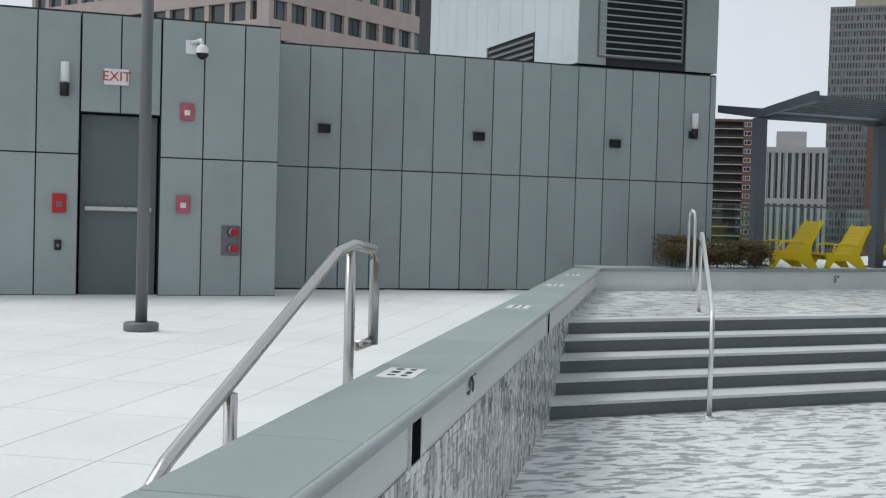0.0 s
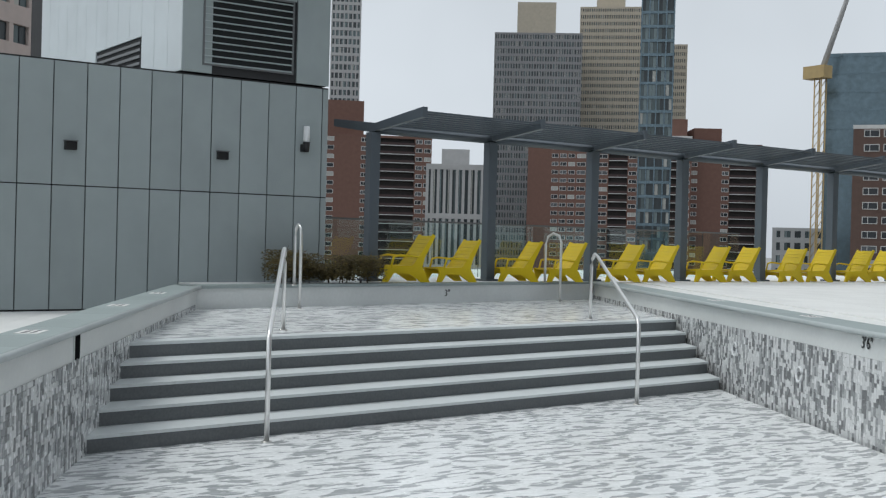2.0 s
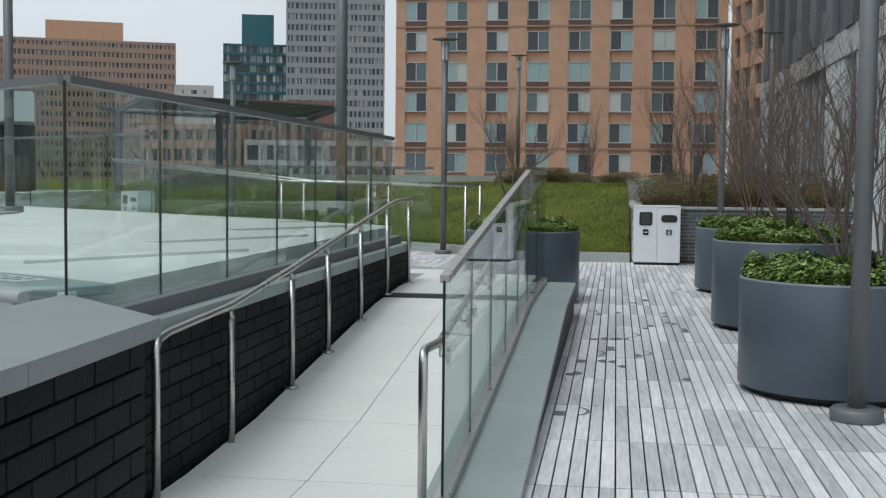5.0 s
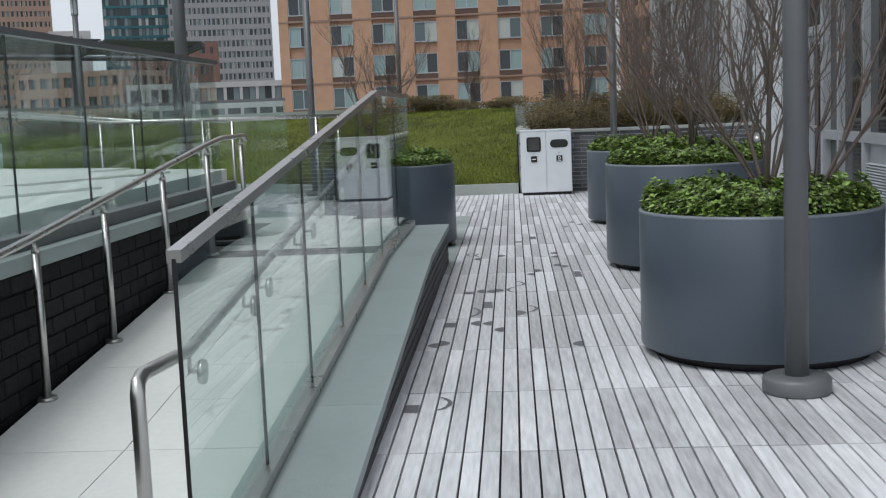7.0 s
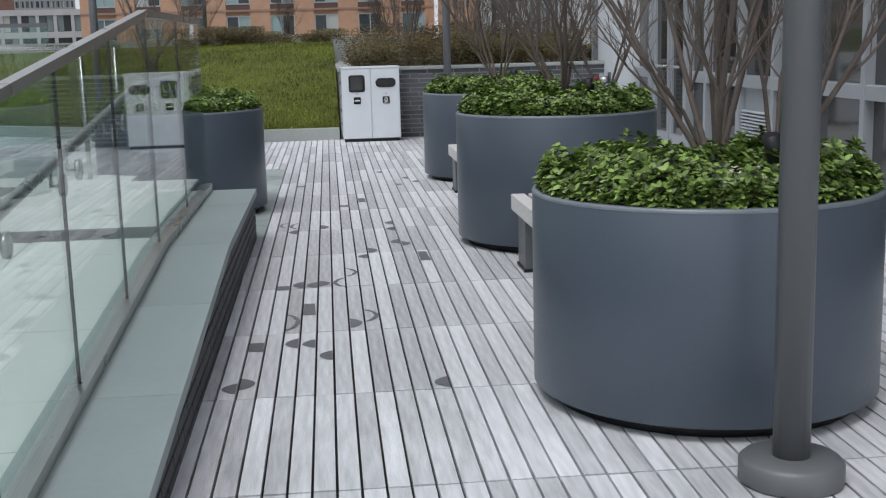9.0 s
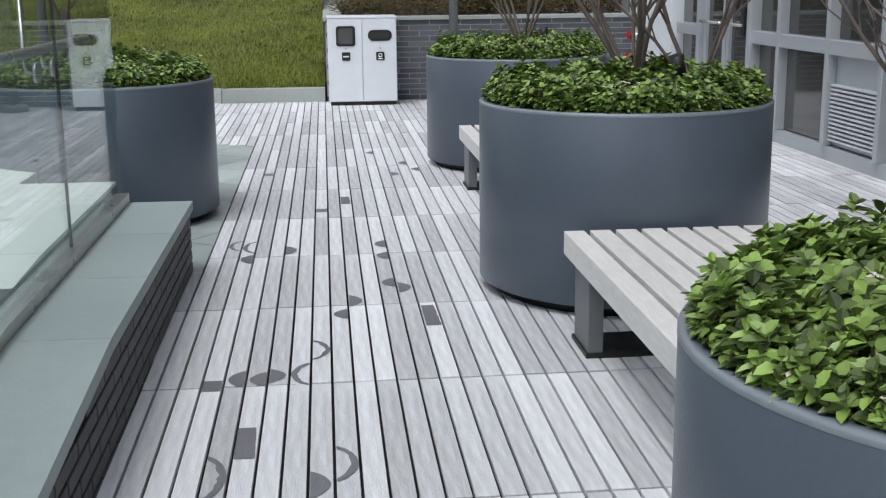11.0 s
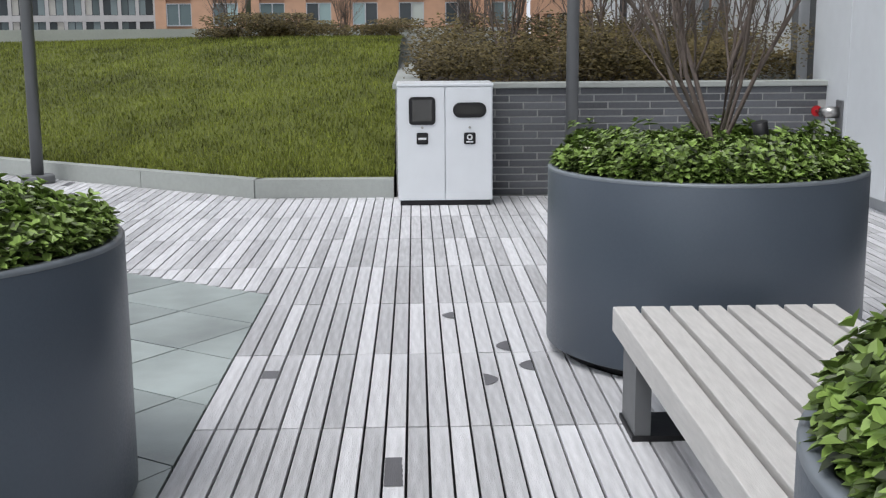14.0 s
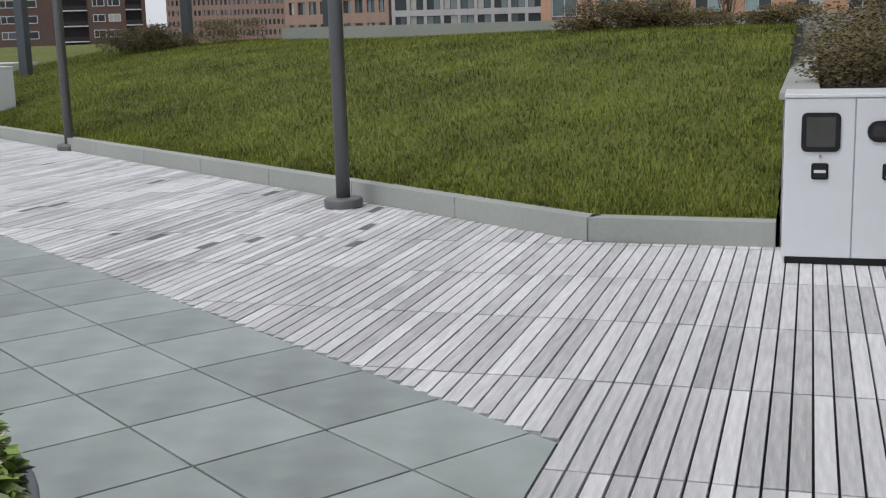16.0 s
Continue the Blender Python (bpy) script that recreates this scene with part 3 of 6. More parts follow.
# ---- timber deck, stone paving, lawn ----
deck_base = structure(part("deck", prism(bmesh.new(), [(3.28, -10), (9.0, -10), (9.0, 20.5), (-11.5, 30.0), (-11.5, 26.27), (3.34, 15.6), (3.34, 10)], -0.44,
                            [deck_z(-10) - 0.03, deck_z(-10) - 0.03] + [-0.03] * 5), M_JOINT), "weathered grey timber deck of narrow boards", "deck")
under(deck_base, "edge_bearer", prism(bmesh.new(), [(2.845, -10), (3.275, -10), (3.275, 2.58), (2.845, 2.58)], -0.7, [deck_z(-10) - 0.03, deck_z(-10) - 0.03, deck_z(2.58) - 0.03, deck_z(2.58) - 0.03]), M_JOINT)
bed_near = structure(part("paving", prism(bmesh.new(), [(3.30, 10.87), (3.34, 15.6), (-7.5, 23.4), (-7.5, 12.0), (2.31, 12.0), (2.31, 10.87)], -0.44, -0.022), M_JOINT), "square blue-grey stone paving", "pavement")

# ---- metal-clad building by the lower terrace ----
WX = -14.93


def clad_wall(name, label, x, y0, y1, z0, z1, ys, zs, mat=M_PANEL, gap=0.0095):
    """A wall faced with flat panels that stand proud of dark joints; the panels' edges are at ys and zs."""
    host = structure(empty(name, x, (y0 + y1) / 2, z0), label, "wall")
    under(host, "backing", boxed(x - 0.30, y0, z0, x - 0.03, y1, z1), M_JOINT)
    for a, b in zip(ys, ys[1:]):
        for c, d in zip(zs, zs[1:]):
            under(host, "panel", boxed(x - 0.03, a + gap, c + gap, x, b - gap, d - gap), mat)
    return host


ys = [-2.35] + [-1.3 + i * 0.521 for i in range(0, 15)] + [6.12]
wall_panel = clad_wall("wall_west", "grey metal-panel wall with dark joints", WX, -2.35, 6.12, TL - 0.1, 4.32, ys, [TL, 2.38, 4.30])
door_x = -13.2
wall_door_a = clad_wall("wall_door_south", "grey metal-panel wall beside the exit door", door_x, -9.2, -4.83, TL - 0.1, 4.28, [-9.2, -8.0, -6.7, -5.95, -5.38, -4.83], [TL, 2.36, 4.26])
wall_door_b = clad_wall("wall_door_north", "grey metal-panel wall with alarm boxes", door_x, -3.76, -2.12, TL - 0.1, 4.28, [-3.76, -3.18, -2.62, -2.12], [TL, 2.36, 4.26])
wall_door_c = clad_wall("wall_door_head", "grey metal panels over the exit door", door_x, -4.82, -3.77, 2.93, 4.28, [-4.82, -4.30, -3.77], [2.93, 4.26])
structure(part("wall_door_return", boxed(-14.9, -2.35, TL - 0.1, -13.23, -2.12, 4.27), M_PANEL), "grey metal wall return", "wall")
roof_low = structure(part("roof_low", boxed(-24, -9.2, 4.29, -15.24, 6.1, 4.315), M_PANEL), "flat roof of the metal-clad building", "roof")
# penthouse over the wall
hut_ys = [3.36, 3.9, 4.42, 4.94, 5.46, 6.12]
hut = structure(empty("wall_penthouse", WX, 4.7, 4.34), "grey and pale metal penthouse with louvred vents", "wall")
under(hut, "core", boxed(-24, 3.40, 4.345, WX - 0.035, 6.08, 9.5), M_JOINT)
for a, b in zip(hut_ys, hut_ys[1:]):
    if a >= 3.8 and b <= 5.5:
        under(hut, "panel", boxed(WX - 0.03, a + 0.01, 5.75, WX, b - 0.01, 9.5), M_PANEL)
    else:
        under(hut, "panel", boxed(WX - 0.03, a + 0.01, 4.35, WX, b - 0.01, 9.5), M_PANEL)
for i in range(13):
    a = -14.95 - i * 0.62
    lowz = 4.36 if not 3 <= i < 7 else 5.15 + (i - 3) * 0.0
    under(hut, "panel", boxed(a - 0.61, 3.36, lowz, a, 3.39, 9.5), M_PANEL_PALE, "pale metal panel")


def louvre_bank(host, y0, y1, z0, z1, x, n):
    # flat near-black sheet gives the shade between the blades as colour
    f = under(host, "louvre", boxed(x - 0.03, y0, z0, x - 0.005, y1, z1), M_LOUVRE_DARK, "near-black sheet standing for the shade behind louvre blades")
    for i in range(n):
        z = z0 + (z1 - z0) * (i + 0.5) / n
        bm = bmesh.new()
        prism(bm, [(x - 0.02, y0 + 0.03), (x + 0.02, y0 + 0.03), (x + 0.02, y1 - 0.03), (x - 0.02, y1 - 0.03)], [z, z - 0.03, z - 0.03, z], [z + 0.012, z - 0.018, z - 0.018, z + 0.012])
        under(host, "blade", bm, M_PANEL)
    for a in (y0, y1 - 0.03):
        under(host, "louvre_frame", boxed(x - 0.02, a, z0, x + 0.015, a + 0.03, z1), M_POLE)
    for c in (z0, z1 - 0.03):
        under(host, "louvre_frame", boxed(x - 0.02, y0 + 0.03, c, x + 0.015, y1 - 0.03, c + 0.03), M_POLE)


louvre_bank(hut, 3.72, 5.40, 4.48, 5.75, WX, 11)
for i in range(6):
    under(hut, "blade", boxed(-19.2, 3.365, 4.42 + i * 0.12, -16.9, 3.385, 4.47 + i * 0.12), M_POLE)

# unseen block, added so that no sky shines through the door gaps
structure(part("wall_door_inner", boxed(door_x - 1.4, -5.2, TL - 0.1, door_x - 0.31, -3.4, 4.25), M_JOINT), "unseen dark block that stops sky showing round the door", "wall")
exit_door = structure(empty("door_1", door_x - 0.18, -4.3, TL), "closed dark grey exit door with a push bar", "door")
under(exit_door, "door_leaf", boxed(door_x - 0.22, -4.80, TL, door_x - 0.17, -3.79, 2.91, bevel=0.004), M_DOORPAINT)
under(exit_door, "push_bar", boxed(door_x - 0.168, -4.74, 1.60, door_x - 0.10, -3.85, 1.66, bevel=0.01), M_STEEL, "steel push bar")

# ---- right-hand building with a glazed shop front ----
BX = 8.10
bldg = structure(empty("wall_east", BX, 14, 0), "glazed ground floor under grey brick storeys, the top ones added unseen", "wall")
# core carried up out of view to shade the deck
under(bldg, "core", boxed(BX + 0.10, 4, -0.4, BX + 8, 34, 24), M_GREYT)
under(bldg, "plinth", boxed(BX - 0.02, 4, -0.4, BX + 0.09, 15.70, 0.12), M_MULLION)
under(bldg, "plinth", boxed(BX - 0.02, 17.31, -0.4, BX + 0.09, 34, 0.12), M_MULLION)


def bay(ya, yb, louvre=False):
    """One storefront bay: low pane or louvre, transom, tall pane."""
    under(bldg, "mullion", boxed(BX - 0.06, ya - 0.035, 0.121, BX + 0.09, ya + 0.035, 3.9, bevel=0.006), M_MULLION)
    if louvre:
        under(bldg, "blank_panel", boxed(BX + 0.02, ya + 0.04, 0.13, BX + 0.08, yb - 0.04, 0.86), M_MULLION)
        for q in range(14):
            under(bldg, "louvre_blade", boxed(BX - 0.03, ya + 0.06, 0.17 + q * 0.034, BX + 0.019, yb - 0.06, 0.185 + q * 0.034), M_PLATE)
    else:
        under(bldg, "glass_pane", boxed(BX + 0.03, ya + 0.036, 0.13, BX + 0.08, yb - 0.036, 0.855), M_STORE)
    under(bldg, "transom", boxed(BX - 0.055, ya + 0.036, 0.86, BX + 0.085, yb - 0.036, 0.98, bevel=0.006), M_MULLION)
    under(bldg, "glass_pane", boxed(BX + 0.03, ya + 0.036, 0.985, BX + 0.08, yb - 0.036, 3.85), M_STORE)


def pale_wall(ya, yb):
    n = max(1, round((yb - ya) / 1.0))
    for q in range(n):
        a, c = ya + (yb - ya) * q / n, ya + (yb - ya) * (q + 1) / n
        under(bldg, "pale_panel", boxed(BX - 0.10, a + 0.004, 0.121, BX + 0.09, c - 0.004, 3.89, bevel=0.004), M_WHITEWALL, "pale smooth wall panel")


ya = 4.0
for q, w in enumerate((1.05, 1.05, 0.95, 1.05, 1.05, 1.05, 0.95, 1.05, 0.85, 0.95, 1.05, 0.71)):
    bay(ya, ya + w, q == 9)
    ya += w
bay(17.31, 18.15)
pale_wall(18.19, 20.06)
bay(20.1, 20.65)
bay(20.65, 21.2, True)
pale_wall(21.24, 23.2)
for q in range(4):
    bay(23.24 + q * 0.9, 24.14 + q * 0.9)
pale_wall(26.9, 30.0)
bay(30.04, 31.0)
pale_wall(31.04, 34.0)
for a in (15.74, 17.27):
    under(bldg, "door_jamb", boxed(BX - 0.08, a - 0.05, -0.01, BX + 0.09, a + 0.05, 3.9, bevel=0.008), M_MULLION)
under(bldg, "door_head", boxed(BX - 0.06, 15.80, 2.25, BX + 0.08, 17.21, 2.37), M_MULLION)
under(bldg, "glass_pane", boxed(BX + 0.03, 15.80, 2.38, BX + 0.08, 17.21, 3.88), M_STORE)
door2 = structure(empty("door_2", BX, 16.5, 0), "closed double glass door with steel pull bars", "door")
for a, c in ((15.80, 16.49), (16.52, 17.21)):
    leaf = under(door2, "door_leaf", boxed(BX + 0.0, a + 0.09, 0.2, BX + 0.03, c - 0.09, 2.12), M_STORE)
    for q in ((a, 0.02, a + 0.088, 2.24), (c - 0.088, 0.02, c, 2.24)):
        under(door2, "stile", boxed(BX - 0.03, q[0], q[1], BX + 0.05, q[2], q[3], bevel=0.004), M_MULLION)
    for q in ((0.02, 0.195), (2.125, 2.24)):
        under(door2, "door_rail", boxed(BX - 0.03, a + 0.09, q[0], BX + 0.05, c - 0.09, q[1]), M_MULLION)
    under(door2, "pull_bar", tube(bmesh.new(), [(BX - 0.03, a + 0.05, 1.02), (BX - 0.09, a + 0.05, 1.02), (BX - 0.09, c - 0.05, 1.02), (BX - 0.03, c - 0.05, 1.02)], 0.016, 10), M_STEEL, "bright steel bar")
under(door2, "lock_box", boxed(BX - 0.10, 15.82, 0.92, BX - 0.031, 15.90, 1.20, bevel=0.008), M_BLACK, "black lock case")
fire2 = tagged(empty("fire_connection", BX - 0.10, 19.3, 0.64), "chrome hose outlets with red wheels on the pale wall", "fire connection")
part("back_plate", boxed(-0.02, -0.10, -0.24, 0.0, 0.05, 0.24, bevel=0.006), M_POLE, fire2)
for z in (-0.13, 0.13):
    part("valve", tube(bmesh.new(), [(-0.02, -0.02, z), (-0.10, 0.0, z), (-0.16, 0.05, z)], [0.05, 0.055, 0.035], 12), M_STEEL, fire2)
    part("spindle", tube(bmesh.new(), [(-0.12, 0.03, z), (-0.14, 0.20, z)], 0.014, 8), M_STEEL, fire2)
    part("hand_wheel", tube(bmesh.new(), [(-0.14, 0.19, z), (-0.14, 0.21, z)], [0.05, 0.046], 14), M_RED, fire2, "red hand wheel")
under(bldg, "band", boxed(BX - 0.15, 4, 3.9, BX + 0.09, 34, 4.4), M_GREYC)
# brick storeys, the upper ones unseen and added to shade the deck
for fl in range(6):
    z = 4.4 + fl * 3.2
    for j in range(15):
        ya = 4 + j * 2
        under(bldg, "brick_pier", boxed(BX - 0.2, ya, z, BX + 0.09, ya + 0.8, z + 3.2), M_BRICK_GREY, "grey brick pier")
        under(bldg, "window_pane", boxed(BX + 0.02, ya + 0.8, z + 0.7, BX + 0.06, ya + 2.0, z + 2.7), M_GLASS_DARK)
        under(bldg, "spandrel", boxed(BX - 0.1, ya + 0.8, z, BX + 0.09, ya + 2.0, z + 0.7), M_BRICK_GREY)
        under(bldg, "lintel", boxed(BX - 0.1, ya + 0.8, z + 2.7, BX + 0.09, ya + 2.0, z + 3.2), M_BRICK_GREY)


# ---- deck boards: modules of narrow planks, the nearest as pieces ----
PITCH, MODULE = 0.0823, 1.045


def board_mesh(name, length, mat):
    bm = bmesh.new()
    box(bm, 0.005, 0.007, -0.024, PITCH - 0.005, length - 0.007, 0.0, bevel=0.0025)
    return shared(name, bm, mat)


def on_deck(x, y):
    """Whether a plan place lies on timber: right of the paving's corner, or between paving edge and kerb."""
    p = Vector((x, y))
    if x > 2.71:
        if y > 19.62:
            return False
    elif (p - Vector((2.71, 19.64))).dot(KN) > 0.0:
        return False
    if x >= 3.335 or (y < 10.87 and x >= 3.29) or (y < 2.58 and x > 2.85):
        return True
    return (p - Vector((3.34, 15.6))).dot(KN) > 0.0 and y > 15.0


board = board_mesh("board", MODULE, M_WOOD)
rng = random.Random(11)
far_v, far_f = [], []
singles = 0
x = 3.3385 - PITCH * 179
columns = []
while x < 8.28:
    columns.append(x)
    x += PITCH
for ci, x in enumerate(columns):
    y = 5.93 - MODULE * 15
    while y < 30:
        y1 = y + MODULE
        mid = x + PITCH / 2
        if on_deck(mid, y + 0.01) or on_deck(mid, y1 - 0.01):
            ya, yb = y, y1
            if not on_deck(mid, ya + 0.01):
                while ya < yb and not on_deck(mid, ya + 0.01):
                    ya += 0.02
            if not on_deck(mid, yb - 0.01):
                while yb > ya and not on_deck(mid, yb - 0.01):
                    yb -= 0.02
            z0, z1 = deck_z(ya), deck_z(yb)
            whole = yb - ya > MODULE - 0.01
            lift = (rng.random() - 0.5) * 0.003
            if whole and 3.3 < x < 5.0 and 6.9 < y < 15.4 and singles < 300:
                tilt = math.degrees(math.atan2(z1 - z0, yb - ya))
                piece("board", board, deck_base, pose(x, ya, z0 + lift, tilt, 0, 0))
                singles += 1
            else:
                k = len(far_v)
                e, g = 0.007, 0.005
                for dz in (-0.024, 0.0):
                    far_v += [(x + g, ya + e, z0 + dz + lift), (x + PITCH - g, ya + e, z0 + dz + lift), (x + PITCH - g, yb - e, z1 + dz + lift), (x + g, yb - e, z1 + dz + lift)]
                far_f += [(k + 4, k + 5, k + 6, k + 7)] + [(k + q, k + (q + 1) % 4, k + 4 + (q + 1) % 4, k + 4 + q) for q in range(4)]
        y = y1
me = bpy.data.meshes.new("boards")
me.from_pydata(far_v, [], far_f)
me.materials.append(M_WOOD_I)
ob = new("boards", me)
ob.parent = deck_base
ob["kind"] = "stuff"
ob["label"] = "weathered silver-grey deck boards"

# damp marks left on single boards
rng = random.Random(21)
# half-moon, square, ring and long marks
MARKS = {1: [(4.29, 7.06), (3.4, 7.12), (3.48, 7.18), (3.81, 7.57), (3.73, 7.79), (3.64, 7.81), (3.92, 8.16), (3.7, 9.13), (3.61, 9.14), (3.78, 9.16), (4.07, 9.96), (4.1, 10.18), (4.35, 10.4), (4.27, 10.5), (4.26, 11.09), (3.55, 11.1), (3.8, 11.29), (4.29, 11.38), (4.5, 13.85), (4.66, 14.06), (4.59, 14.4), (4.33, 15.03)],
         2: [(3.38, 5.62), (3.5, 7.77), (3.53, 9.07), (3.97, 12.43), (3.56, 13.96), (-0.99, 19.36)],
         3: [(3.54, 5.71), (3.66, 8.24), (4.01, 8.31), (3.9, 9.17), (3.94, 9.46), (3.55, 11.39), (3.47, 11.44)],
         4: [(3.69, 8.51), (4.44, 9.89), (4.13, 12.77), (-0.0, 19.04), (1.04, 19.27), (-0.58, 19.3), (0.27, 19.31), (0.92, 19.98), (-2.53, 20.44), (-2.43, 20.73), (0.68, 20.81), (-0.72, 21.64), (-2.4, 22.32), (-4.78, 23.77)]}
for kind_, mx, my in [(k, *p) for k, places in MARKS.items() for p in places]:
    col = math.floor((mx - columns[0]) / PITCH)
    x0, w = columns[0] + col * PITCH + 0.0055, PITCH - 0.011
    ln = {1: 0.17, 2: 0.13, 3: 0.30, 4: 0.27}[kind_] * rng.uniform(0.85, 1.2)
    side = rng.random() < 0.5
    outer, inner = [], []
    n = 14
    for q in range(n + 1):
        f = q / n
        jit = 1 + 0.10 * (rng.random() - 0.5)
        reach = {1: math.sin(math.pi * f) ** 0.7 * 0.9, 2: 1.0, 3: math.sin(math.pi * f) ** 0.6, 4: 0.96 - 0.1 * f}[kind_] * w * min(jit, 1.0)
        hollow = reach - 0.018 - 0.012 * rng.random() if kind_ == 3 and 0.12 < f < 0.88 else 0.0
        yy = my - ln / 2 + ln * f + (0.006 * rng.random() if kind_ in (2, 4) else 0)
        for store, v in ((outer, reach), (inner, max(hollow, 0.0))):
            v = min(max(v, 0.001 if store is inner else 0.003), w)
            store.append((x0 + v if side else x0 + w - v, yy))
    bm = bmesh.new()
    a_ = [bm.verts.new((px, py, deck_z(py) + 0.0022)) for px, py in outer]
    b_ = [bm.verts.new((px, py, deck_z(py) + 0.0022)) for px, py in inner]
    for q in range(n):
        bm.faces.new((a_[q], a_[q + 1], b_[q + 1], b_[q]) if not side else (b_[q], b_[q + 1], a_[q + 1], a_[q]))
    bmesh.ops.recalc_face_normals(bm, faces=bm.faces)
    part("damp_mark", bm, M_WET, deck_base, "dark damp mark on the timber")

# stone paving squares laid along the askew grid
def cut_to(poly, normal, limit):
    """the part of a flat outline on the near side of a line"""
    nrm, kept = Vector(normal), []
    for a, b in zip(poly, poly[1:] + poly[:1]):
        da, db = a.dot(nrm) - limit, b.dot(nrm) - limit
        if da <= 0:
            kept.append(a)
        if da * db < 0:
            kept.append(a + (b - a) * (da / (da - db)))
    return kept


half = 0.565
bm = bmesh.new()
box(bm, 0.0055, 0.0055, -0.02, half - 0.0055, half - 0.0055, 0.0, bevel=0.003)
paver_mesh = shared("paving_stone", bm, M_PAVER)
kang = math.degrees(math.atan2(-KD.y, -KD.x))
e1, e2 = -KD, -KN
corner = Vector((3.34, 15.6))
rest_v, rest_f = [], []
count = 0
for i in range(-18, 10):
    for j in range(0, 15):
        org = corner + e1 * (i * half - 0.147) + e2 * ((j + 1) * half)
        quad = [org, org + e1 * half, org + e1 * half - e2 * half, org - e2 * half]
        whole = all(q.x <= 3.336 and (q.y > 12.01 or (q.x > 2.31 and q.y > 10.3)) for q in quad)
        if whole and count < 300:
            piece("paving_stone", paver_mesh, bed_near, pose(org.x, org.y, 0.0, 0, 0, kang))
            count += 1
            continue
        # stones cut along the deck and round the pool wall
        if all(q.y > 12.0 for q in quad):
            zones = [(-99.0, 3.336, 12.0)]
        else:
            zones = [(-99.0, 2.31, 12.0), (2.31, 3.336, 10.3)]
        for x0, x1, y0 in zones:
            poly = cut_to(cut_to(cut_to(quad, (1, 0), x1), (-1, 0), -x0), (0, -1), -y0)
            if len(poly) > 2:
                mid_ = sum(poly, Vector((0, 0))) / len(poly)
                poly = [q + (mid_ - q) * 0.018 for q in poly]
                bm = bmesh.new()
                prism(bm, [(q.x, q.y) for q in poly], -0.02, -0.001)
                part("paving_stone", bm, M_PAVER, bed_near)

# lawn kerb and lawn
kerb = structure(empty("kerb_lawn", 2.71, 19.64, 0), "pale concrete kerb along the lawn", "kerb")
def kerb_piece(a, b, nrm):
    a, b, nrm = Vector(a), Vector(b), Vector(nrm)
    bm = bmesh.new()
    prism(bm, [a, b, b + nrm * 0.16, a + nrm * 0.16], -0.3, 0.17)
    under(kerb, "kerb_stone", bm, M_KERB)
k0 = Vector((2.71, 19.64))
for i in range(12):
    kerb_piece(k0 + KD * (i * 1.5 + 0.004), k0 + KD * ((i + 1) * 1.5 - 0.004), KN)
kerb_piece((2.72, 19.64), (4.0, 19.6), (0, 1))


def lawn_z(x, y):
    d = (Vector((x, y)) - k0).dot(KN)
    d = min(d, (y - 19.66) * 1.2) if x > 2.0 else d
    r = max(0.0, min(1.0, d / 7.5))
    far = max(0.0, min(1.0, (x + 11.5) / 4.5))
    crest = 1.02 + 0.22 * far * far * (3 - 2 * far) + 0.05 * math.sin(x * 0.45 + 0.6)
    return 0.13 + crest * (r * (2 - r)) ** 1.1


bm = bmesh.new()
grid = {}
for i in range(81):
    for j in range(41):
        x = 4.0 - i * 0.4
        base = 19.76 if x > 2.71 else 19.76 + (2.71 - x) * 0.565 / 0.825
        yy = base + j * j * 0.018
        grid[i, j] = bm.verts.new((x, yy, lawn_z(x, yy)))
for i in range(80):
    for j in range(40):
        f = bm.faces.new((grid[i, j], grid[i + 1, j], grid[i + 1, j + 1], grid[i, j + 1]))
        f.smooth = True
bmesh.ops.recalc_face_normals(bm, faces=bm.faces)
lawn = tagged(part("lawn", bm, M_TURF), "mounded green winter lawn behind a kerb", "lawn", kind="structure")
rng = random.Random(4)
gv, gf = [], []
for _ in range(150000):
    x = 4.0 - 17 * rng.random() ** 1.1
    base = 19.80 if x > 2.71 else 19.82 + (2.71 - x) * 0.685
    yy = base + 9.5 * rng.random() ** 1.6
    z = lawn_z(x, yy)
    h, a = 0.022 + 0.034 * rng.random(), rng.random() * 6.28
    lean = 0.045
    k = len(gv)
    w = 0.007
    dx, dy = math.cos(a) * w, math.sin(a) * w
    gv += [(x - dx, yy - dy, z - 0.01), (x + dx, yy + dy, z - 0.01), (x + lean * (rng.random() - 0.5), yy + lean * (rng.random() - 0.5), z + h)]
    gf.append((k, k + 1, k + 2))
me = bpy.data.meshes.new("grass")
me.from_pydata(gv, [], gf)
me.materials.append(M_GRASS)
tagged(new("grass", me), "short green and straw-tinged grass on the mound", "grass", kind="stuff")

# ---- planters with ground cover and bare shrubs ----
def leaf_cluster(vs, fs, px, py, pz, r, rng, big):
    a = rng.random() * 6.28
    up = 0.2 + 0.8 * rng.random()
    d = Vector((math.cos(a), math.sin(a), 1.0 * (rng.random() - 0.2))).normalized()
    s = Vector((-math.sin(a), math.cos(a), 0.3 * (rng.random() - 0.5))).normalized()
    l, w = big * (0.7 + 0.6 * rng.random()), big * (0.28 + 0.12 * rng.random())
    p = Vector((px, py, pz))
    k = len(vs)
    n = d.cross(s) * (0.12 * l)
    vs += [tuple(p), tuple(p + d * l * 0.45 + s * w - n), tuple(p + d * l - n * 2), tuple(p + d * l * 0.45 - s * w - n), tuple(p + d * l * 0.5 + n)]
    fs += [(k, k + 1, k + 4), (k + 1, k + 2, k + 4), (k + 2, k + 3, k + 4), (k + 3, k, k + 4)]


